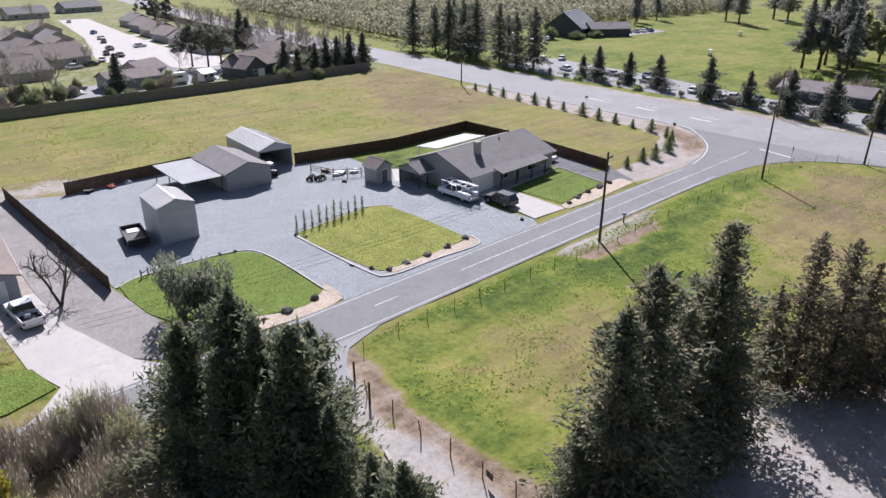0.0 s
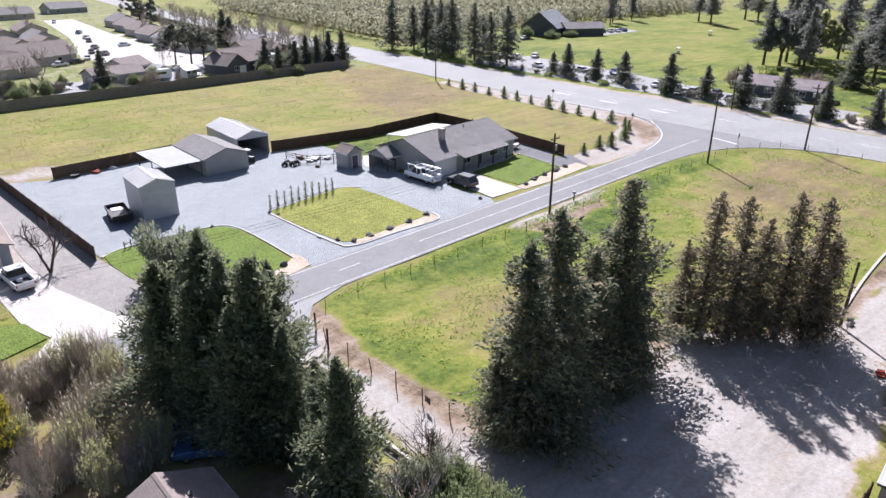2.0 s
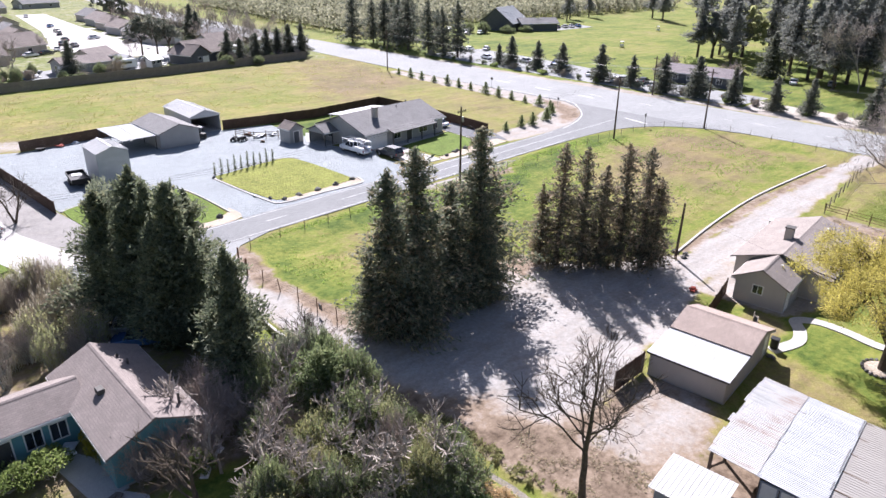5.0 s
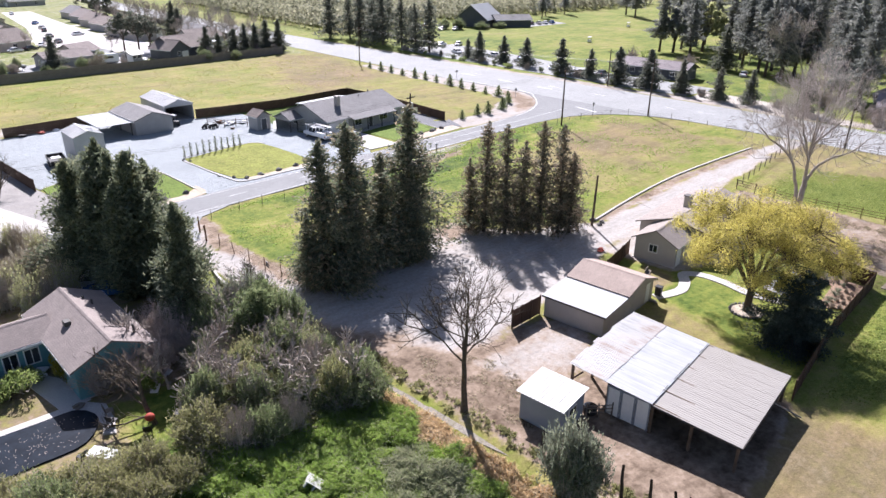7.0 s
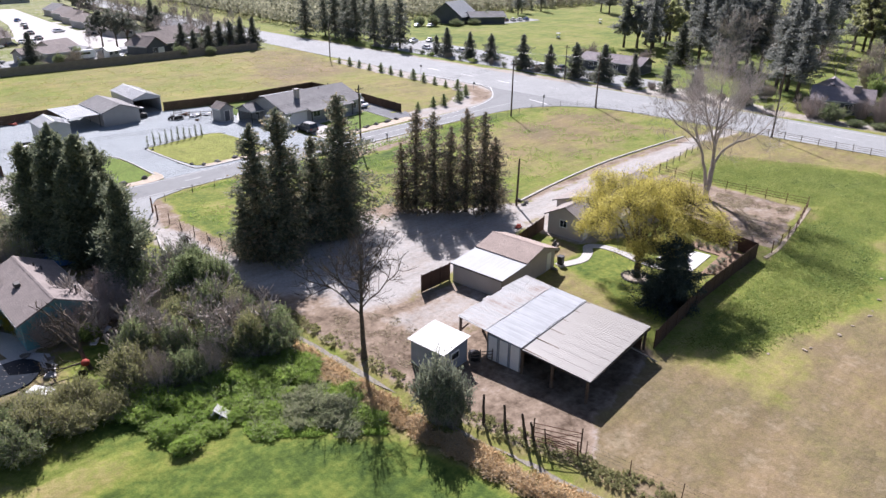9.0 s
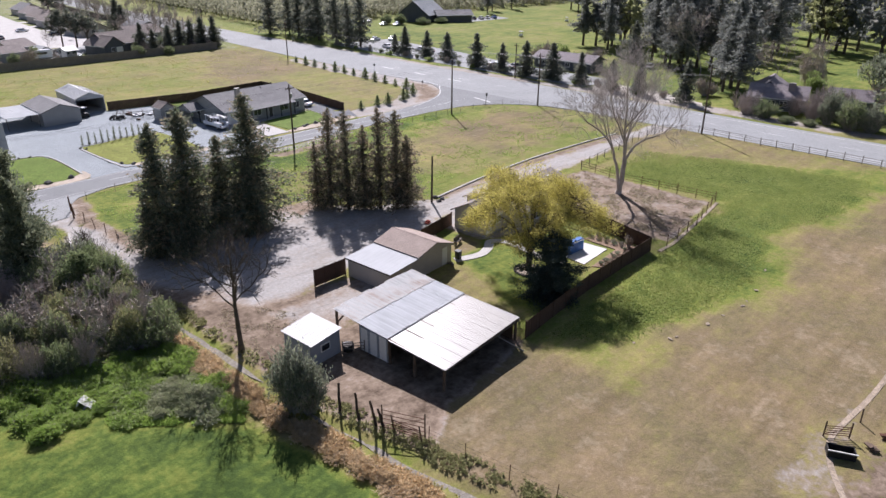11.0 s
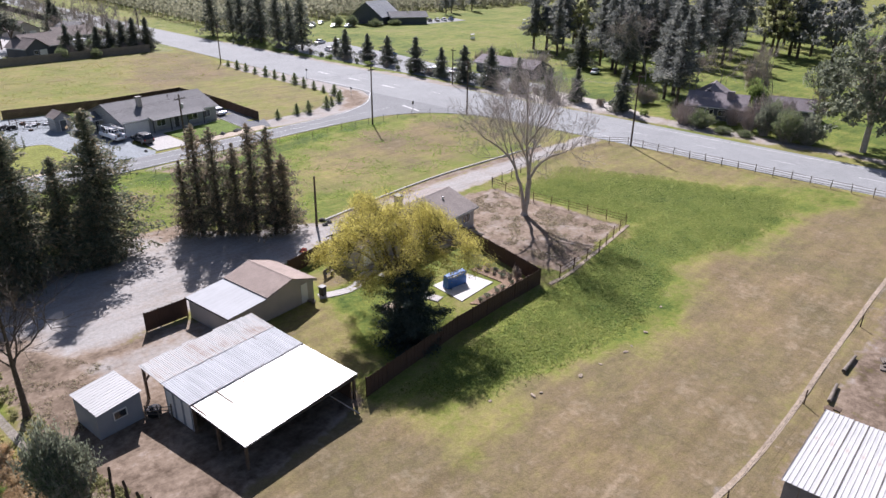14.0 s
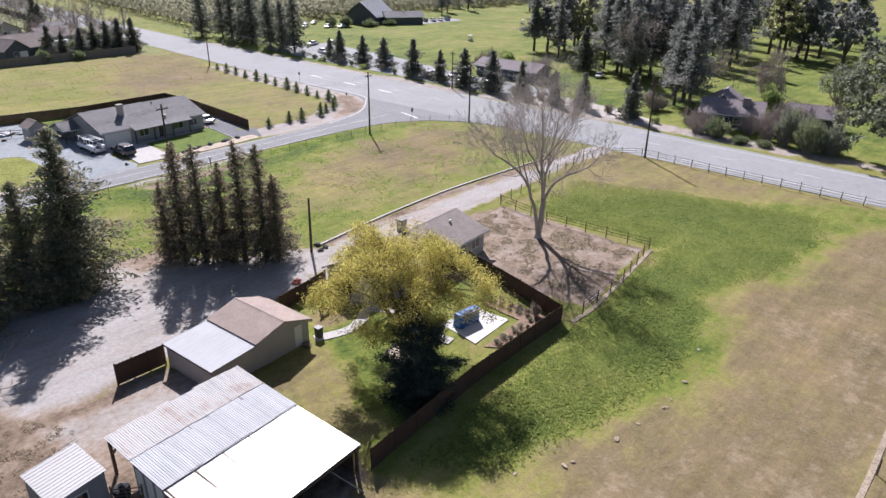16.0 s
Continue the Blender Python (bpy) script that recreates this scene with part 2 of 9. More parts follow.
METAL_WHITE = sheet_metal("white_steel", (0.42, 0.42, 0.41), rough=0.58, streak=(1.6, 0.3, 1.0), low=0.9)
METAL_BRIGHT = sheet_metal("bright_steel", (0.62, 0.615, 0.60), rough=0.6, low=0.9)
METAL_CREAM = sheet_metal("cream_steel", (0.30, 0.283, 0.258), rough=0.4, streak=(1.6, 0.3, 1.0), low=0.93, spec=0.6)
METAL_MID = sheet_metal("dull_steel", (0.50, 0.515, 0.525), rough=0.8, streak=(5.0, 0.22, 1.0), low=0.7, spec=0.2)
METAL_OLD = sheet_metal("weathered_steel", (0.60, 0.60, 0.585), 0.085, 0.8, streak=(5.0, 0.22, 1.0), low=0.52, spec=0.2)
METAL_SHED = sheet_metal("dusty_steel", (0.50, 0.50, 0.49), 0.05, 0.8, streak=(3.0, 0.35, 1.0), low=0.7, spec=0.2)
METAL_PALE = sheet_metal("pale_steel", (0.40, 0.41, 0.42), rough=0.8, low=0.86, spec=0.2)
SIDING_GREY = plain("grey_siding", (0.33, 0.325, 0.315), 0.75, scale=0.6, contrast=0.1)
SIDING_TAN = plain("tan_siding", (0.42, 0.38, 0.34), 0.8, scale=0.6, contrast=0.1)
SIDING_BLUE = plain("blue_grey_siding", (0.27, 0.29, 0.32), 0.8, scale=0.6, contrast=0.12)
SIDING_TEAL = plain("teal_siding", (0.12, 0.27, 0.29), 0.75, scale=0.8, contrast=0.14)
SIDING_DARK = plain("slate_siding", (0.10, 0.105, 0.115), 0.8, scale=0.6, contrast=0.12)
TRIM = plain("white_trim", (0.72, 0.71, 0.68), 0.6, contrast=0.08)
DARK_TRIM = plain("dark_trim", (0.07, 0.065, 0.06), 0.6, contrast=0.2)
GLASS = glass_dark("window_glass")
FENCE_BROWN = plain("stained_boards", (0.085, 0.05, 0.034), 0.85, scale=1.5, contrast=0.35, bump=0.4, stain=(0.13, 0.085, 0.06))
FENCE_PALE = plain("silvered_boards", (0.19, 0.17, 0.15), 0.9, scale=1.2, contrast=0.3, bump=0.4)
FENCE_ASH = plain("ashen_boards", (0.20, 0.185, 0.18), 0.9, scale=0.9, contrast=0.4, bump=0.4, stain=(0.30, 0.275, 0.26))
FENCE_GREY = plain("weathered_boards", (0.17, 0.145, 0.12), 0.9, scale=1.5, contrast=0.35, bump=0.4)
PALE_BOARD = plain("whitened_boards", (0.58, 0.57, 0.55), 0.85, scale=1.5, contrast=0.3, bump=0.3)
POST_WOOD = plain("old_timber", (0.12, 0.085, 0.06), 0.9, scale=2.0, contrast=0.4, bump=0.6)
POLE_WOOD = plain("creosote_pole", (0.085, 0.062, 0.048), 0.9, scale=2.0, contrast=0.35, bump=0.5)
BARK = plain("bark", (0.10, 0.078, 0.058), 0.95, scale=4.0, contrast=0.45, bump=0.9, fine=18, dist=0.05)
BARK_POST = plain("dark_old_post", (0.06, 0.045, 0.035), 0.95, scale=2.5, contrast=0.45, bump=0.8, fine=10, dist=0.03)
BARK_PALE = plain("pale_bark", (0.40, 0.345, 0.30), 0.9, scale=2.0, contrast=0.35, bump=0.6, fine=14, dist=0.04)
TWIG = plain("grey_twigs", (0.36, 0.315, 0.275), 0.95, scale=2.0, contrast=0.35)
STONE = plain("boulder_stone", (0.13, 0.125, 0.12), 0.9, scale=2.5, contrast=0.5, bump=0.8, fine=14, dist=0.05, rand=0.35)
RUST = plain("rusty_steel", (0.11, 0.055, 0.035), 0.8, 0.3, contrast=0.4)
BLACK = plain("black_steel", (0.02, 0.02, 0.021), 0.5, 0.2, contrast=0.3)
RUBBER = plain("rubber", (0.018, 0.018, 0.018), 0.85, contrast=0.3)
CHROME = plain("wheel_steel", (0.5, 0.5, 0.5), 0.35, 0.9, contrast=0.15)
CAR_WHITE = plain("white_car_paint", (0.75, 0.76, 0.78), 0.25, contrast=0.05, bump=0.02, spec=0.6)
CAR_GREY = plain("dark_grey_car_paint", (0.05, 0.053, 0.06), 0.25, 0.3, contrast=0.1, bump=0.02, spec=0.6)
CAR_BLUE = plain("blue_car_paint", (0.06, 0.13, 0.28), 0.25, 0.2, contrast=0.1, bump=0.02, spec=0.6)
CAR_SILVER = plain("silver_car_paint", (0.42, 0.43, 0.45), 0.3, 0.5, contrast=0.08, bump=0.02, spec=0.6)
RED_GLASS = plain("tail_light", (0.35, 0.02, 0.015), 0.2, contrast=0.1)
LAMP_GLASS = plain("headlight", (0.6, 0.6, 0.58), 0.15, contrast=0.1, spec=0.7)
TARP_BLUE = plain("blue_tarp", (0.035, 0.13, 0.36), 0.5, scale=1.5, contrast=0.3, bump=0.5, fine=6, dist=0.05)
TARP_WHITE = plain("white_tarp", (0.72, 0.73, 0.75), 0.5, scale=1.5, contrast=0.15, bump=0.6, fine=5, dist=0.06)
RED_CLOTH = plain("red_cloth", (0.30, 0.05, 0.03), 0.8, contrast=0.3)
MULCH_PALE = speckled("trodden_dirt", (0.31, 0.255, 0.195), 0.3, 8.0, 0.5, 0.95, 0.4, 0.03, (0.22, 0.17, 0.11))
MULCH = speckled("bark_mulch", (0.24, 0.17, 0.12), 0.35, 7.0, 0.6, 0.95, 0.9, 0.06)
POOL_COVER = plain("pool_cover", (0.014, 0.019, 0.027), 0.35, scale=0.8, contrast=0.5, bump=0.2, fine=5, dist=0.02, spec=0.06)
REDWOOD = foliage("redwood_needles", [(0.25, (0.090, 0.117, 0.085)), (0.5, (0.171, 0.194, 0.131)), (0.68, (0.307, 0.278, 0.179)), (0.85, (0.469, 0.351, 0.243))], 0.45, 0.45)
CYPRESS = foliage("cypress_needles", [(0.25, (0.098, 0.121, 0.081)), (0.6, (0.196, 0.223, 0.139)), (0.85, (0.347, 0.338, 0.204))], 0.5, 0.45)
# needle tones lightened a little to paint in distance haze
PINE = foliage("pine_needles", [(0.25, (0.084, 0.101, 0.083)), (0.6, (0.157, 0.170, 0.130)), (0.85, (0.280, 0.263, 0.195))], 0.3, 0.45)
SPRUCE = foliage("dark_spruce_needles", [(0.25, (0.032, 0.047, 0.040)), (0.6, (0.065, 0.088, 0.073)), (0.85, (0.125, 0.150, 0.125))], 0.6, 0.3)
REDWOOD_BROWN = foliage("bronzed_redwood_needles", [(0.25, (0.088, 0.098, 0.072)), (0.45, (0.153, 0.156, 0.109)), (0.62, (0.282, 0.231, 0.163)), (0.85, (0.423, 0.312, 0.217))], 0.45, 0.45)
ELM = foliage("new_elm_leaves", [(0.25, (0.290, 0.270, 0.074)), (0.5, (0.499, 0.446, 0.120)), (0.85, (0.736, 0.640, 0.192))], 0.7, 0.6)
OLIVE = foliage("olive_leaves", [(0.25, (0.120, 0.137, 0.095)), (0.6, (0.229, 0.255, 0.179)), (0.85, (0.408, 0.425, 0.290))], 0.6, 0.45)
BUSH = foliage("bush_leaves", [(0.25, (0.127, 0.180, 0.058)), (0.6, (0.231, 0.295, 0.092)), (0.85, (0.358, 0.393, 0.139))], 0.4, 0.55)
WEEDS = foliage("weeds", [(0.25, (0.195, 0.305, 0.064)), (0.6, (0.326, 0.454, 0.098)), (0.85, (0.477, 0.558, 0.174))], 0.5, 0.55)
PASTURE_LEAF = foliage("pasture_leaves", [(0.25, (0.206, 0.265, 0.075)), (0.6, (0.327, 0.382, 0.120)), (0.85, (0.460, 0.467, 0.180))], 0.3, 0.6)
DRYGRASS = foliage("rank_grass", [(0.25, (0.25, 0.265, 0.07)), (0.6, (0.37, 0.355, 0.11)), (0.85, (0.46, 0.42, 0.17))], 0.3, 0.55)
PALE_TWIG = plain("pale_twigs", (0.48, 0.43, 0.40), 0.95, scale=2.0, contrast=0.3)
PURPLE_TWIG = plain("mauve_twigs", (0.37, 0.315, 0.285), 0.95, scale=2.0, contrast=0.35)
FROND = foliage("grey_green_weeds", [(0.25, (0.20, 0.24, 0.12)), (0.6, (0.33, 0.36, 0.20)), (0.85, (0.46, 0.46, 0.30))], 0.5, 0.5)
SAGE = foliage("sage_leaves", [(0.25, (0.238, 0.254, 0.119)), (0.6, (0.368, 0.384, 0.184)), (0.85, (0.519, 0.508, 0.281))], 0.35, 0.55)
LUSH = foliage("olive_shrub_leaves", [(0.25, (0.172, 0.178, 0.079)), (0.6, (0.287, 0.287, 0.131)), (0.85, (0.437, 0.414, 0.210))], 0.35, 0.5)
THICKET = foliage("dark_thicket_leaves", [(0.25, (0.105, 0.145, 0.067)), (0.6, (0.210, 0.255, 0.119)), (0.85, (0.392, 0.414, 0.203))], 0.35, 0.5)
ORCHARD = foliage("orchard_buds", [(0.25, (0.20, 0.21, 0.14)), (0.6, (0.31, 0.31, 0.21)), (0.85, (0.43, 0.41, 0.29))], 0.05, 0.5)
# far needles: air haze is put into the colour, paler and bluer
HAZE_PINE = foliage("hazed_woodland_needles", [(0.25, (0.132, 0.146, 0.135)), (0.6, (0.222, 0.234, 0.210)), (0.85, (0.348, 0.336, 0.300))], 0.25, 0.45)
STRAW = foliage("dry_weeds", [(0.25, (0.432, 0.310, 0.165)), (0.6, (0.636, 0.483, 0.286)), (0.85, (0.792, 0.644, 0.418))], 0.5, 0.5)
BRUSH = foliage("brown_brush", [(0.25, (0.218, 0.178, 0.127)), (0.55, (0.345, 0.293, 0.201)), (0.85, (0.437, 0.414, 0.253))], 0.4, 0.5)
GOLDEN = foliage("golden_bush", [(0.25, (0.13, 0.13, 0.02)), (0.6, (0.26, 0.23, 0.03)), (0.85, (0.38, 0.33, 0.05))], 0.6, 0.4)
REED = foliage("winter_stems", [(0.25, (0.36, 0.32, 0.27)), (0.55, (0.50, 0.455, 0.375)), (0.85, (0.60, 0.57, 0.42))], 0.35, 0.45)

# ---- shape tools ----
RNG = np.random.default_rng(7)


def mesh_from(name, verts, faces, material, smooth=False):
    me = bpy.data.meshes.new(name)
    me.from_pydata([tuple(v) for v in verts], [], [tuple(f) for f in faces])
    me.materials.append(material)
    if smooth:
        me.polygons.foreach_set("use_smooth", [True] * len(me.polygons))
    me.update()
    return me


def quads(name, verts, material):
    """A mesh of loose quads from an array of n x 4 corners."""
    v = np.asarray(verts, dtype=np.float32).reshape(-1, 3)
    n = len(v) // 4
    me = bpy.data.meshes.new(name)
    me.vertices.add(n * 4), me.loops.add(n * 4), me.polygons.add(n)
    me.vertices.foreach_set("co", v.ravel())
    me.loops.foreach_set("vertex_index", np.arange(n * 4, dtype=np.int32))
    me.polygons.foreach_set("loop_start", np.arange(n, dtype=np.int32) * 4)
    me.materials.append(material)
    me.update(calc_edges=True)
    return me


def thing(name, m, label, category, group="", plan=True, stretch=False):
    """An Empty at a thing's base. plan: its place is given on the plan, not in metres."""
    ob = new(name)
    ob.matrix_world = flat_pose(m, stretch) if plan else m
    ob.empty_display_size = 0.2
    return tagged(ob, label, category, group)


def child(name, me, parent, label=""):
    ob = new(name, me)
    ob.parent = parent
    return tagged(ob, label) if label else ob


def part(name, bm, material, parent, label="", bevel=0.0):
    if bevel:
        bmesh.ops.bevel(bm, geom=bm.edges[:], offset=bevel, segments=1, affect="EDGES", clamp_overlap=True)
    me = bpy.data.meshes.new(name)
    bm.to_mesh(me)
    bm.free()
    me.materials.append(material)
    return child(name, me, parent, label)


def box(bm, x0, x1, y0, y1, z0, z1, m=None):
    r = bmesh.ops.create_cube(bm, size=1.0, matrix=Matrix.LocRotScale(((x0 + x1) / 2, (y0 + y1) / 2, (z0 + z1) / 2), None, (abs(x1 - x0), abs(y1 - y0), abs(z1 - z0))))
    if m is not None:
        bmesh.ops.transform(bm, matrix=m, verts=r["verts"])
    return r["verts"]


def boxes(*rows):
    bm = bmesh.new()
    for r in rows:
        box(bm, *r)
    return bm


def cyl(bm, r0, r1, h, m, n=12):
    return bmesh.ops.create_cone(bm, cap_ends=True, segments=n, radius1=r0, radius2=r1, depth=h, matrix=m @ pose(0, 0, h / 2))["verts"]


def prism(bm, outline, axis, a, b):
    """An outline of (p, q) pairs drawn out along an axis: x (y, z), y (x, z) or z (x, y)."""
    def at(p, q, s):
        return {"x": (s, p, q), "y": (p, s, q), "z": (p, q, s)}[axis]
    va, vb = [bm.verts.new(at(p, q, a)) for p, q in outline], [bm.verts.new(at(p, q, b)) for p, q in outline]
    n = len(outline)
    for k in range(n):
        bm.faces.new((va[k], va[(k + 1) % n], vb[(k + 1) % n], vb[k]))
    bm.faces.new(va[::-1]), bm.faces.new(vb)
    bmesh.ops.recalc_face_normals(bm, faces=bm.faces[:])
    return bm


def slab(name, pts, z, material, parent=None, depth=0.15, label="", category="", kind="structure", plan=True):
    """A flat piece of ground cover with its own edge."""
    bm = prism(bmesh.new(), flat_line(pts) if plan else pts, "z", z - depth, z)
    bmesh.ops.triangulate(bm, faces=[f for f in bm.faces if len(f.verts) > 4])
    me = bpy.data.meshes.new(name)
    bm.to_mesh(me)
    bm.free()
    me.materials.append(material)
    ob = new(name, me)
    if parent:
        ob.parent = parent
    return tagged(ob, label, category, "", kind if not parent else "")


def smooth_line(pts, n=6, closed=False):
    """Catmull-Rom points through a coarse line."""
    P = [Vector(p) for p in pts]
    N, out = len(P), []
    for k in range(N if closed else N - 1):
        a, b, c, d = (P[(k + j) % N] if closed else P[min(max(k + j, 0), N - 1)] for j in (-1, 0, 1, 2))
        for s in range(n):
            t = s / n
            out.append(0.5 * ((2 * b) + (c - a) * t + (2 * a - 5 * b + 4 * c - d) * t * t + (3 * b - a - 3 * c + d) * t ** 3))
    if not closed:
        out.append(P[-1])
    return [tuple(p) for p in out]


def strip(name, line, w, z, material, parent, label="", h=0.0):
    """A ribbon of width w along a line; with h, a solid kerb of that height."""
    L = [Vector(flat(*p[:2])) for p in line]
    le, ri = [], []
    for k, p in enumerate(L):
        d = (L[min(k + 1, len(L) - 1)] - L[max(k - 1, 0)]).normalized()
        nrm = Vector((-d.y, d.x)) * w / 2
        le.append(p + nrm), ri.append(p - nrm)
    n = len(L)
    v = [(*p, z) for p in le] + [(*p, z) for p in ri]
    f = [(k, n + k, n + k + 1, k + 1) for k in range(n - 1)]
    if h:
        v += [(x, y, z - h) for x, y, _ in v]
        f += [(k, k + 1, 2 * n + k + 1, 2 * n + k) for k in range(n - 1)] + [(n + k + 1, n + k, 3 * n + k, 3 * n + k + 1) for k in range(n - 1)]
        f += [(0, 2 * n, 3 * n, n), (n - 1, 2 * n - 1, 4 * n - 1, 3 * n - 1)]
    return child(name, mesh_from(name, v, f, material), parent, label)


def poly_dist(x, y, poly):
    """Signed distance to a polygon, positive inside."""
    P = np.array(poly, dtype=float)
    d, inside = np.full(x.shape, 1e9), np.zeros(x.shape, bool)
    for (ax, ay), (bx, by) in zip(P, np.roll(P, -1, 0)):
        ex, ey = bx - ax, by - ay
        t = np.clip(((x - ax) * ex + (y - ay) * ey) / (ex * ex + ey * ey + 1e-9), 0, 1)
        d = np.minimum(d, np.hypot(x - ax - t * ex, y - ay - t * ey))
        cr = ((ay > y) != (by > y)) & (x < ex * (y - ay) / (ey if abs(ey) > 1e-9 else 1e-9) + ax)
        inside ^= cr
    return np.where(inside, d, -d)


def lumps(x, y, size, seed):
    """Smooth value noise between 0 and 1."""
    g = np.random.default_rng(seed).random((256, 256))
    u, v = x / size, y / size
    i, j = np.floor(u).astype(int), np.floor(v).astype(int)
    a, b = u - i, v - j
    a, b = a * a * (3 - 2 * a), b * b * (3 - 2 * b)
    i, j = i % 255, j % 255
    return (g[i, j] * (1 - a) + g[i + 1, j] * a) * (1 - b) + (g[i, j + 1] * (1 - a) + g[i + 1, j + 1] * a) * b


# the small road runs along y = ROAD_Y + ROAD_S * x
ROAD_Y, ROAD_S = 53.55, 0.12


def road_y(x, off=0.0):
    return ROAD_Y + ROAD_S * x + off

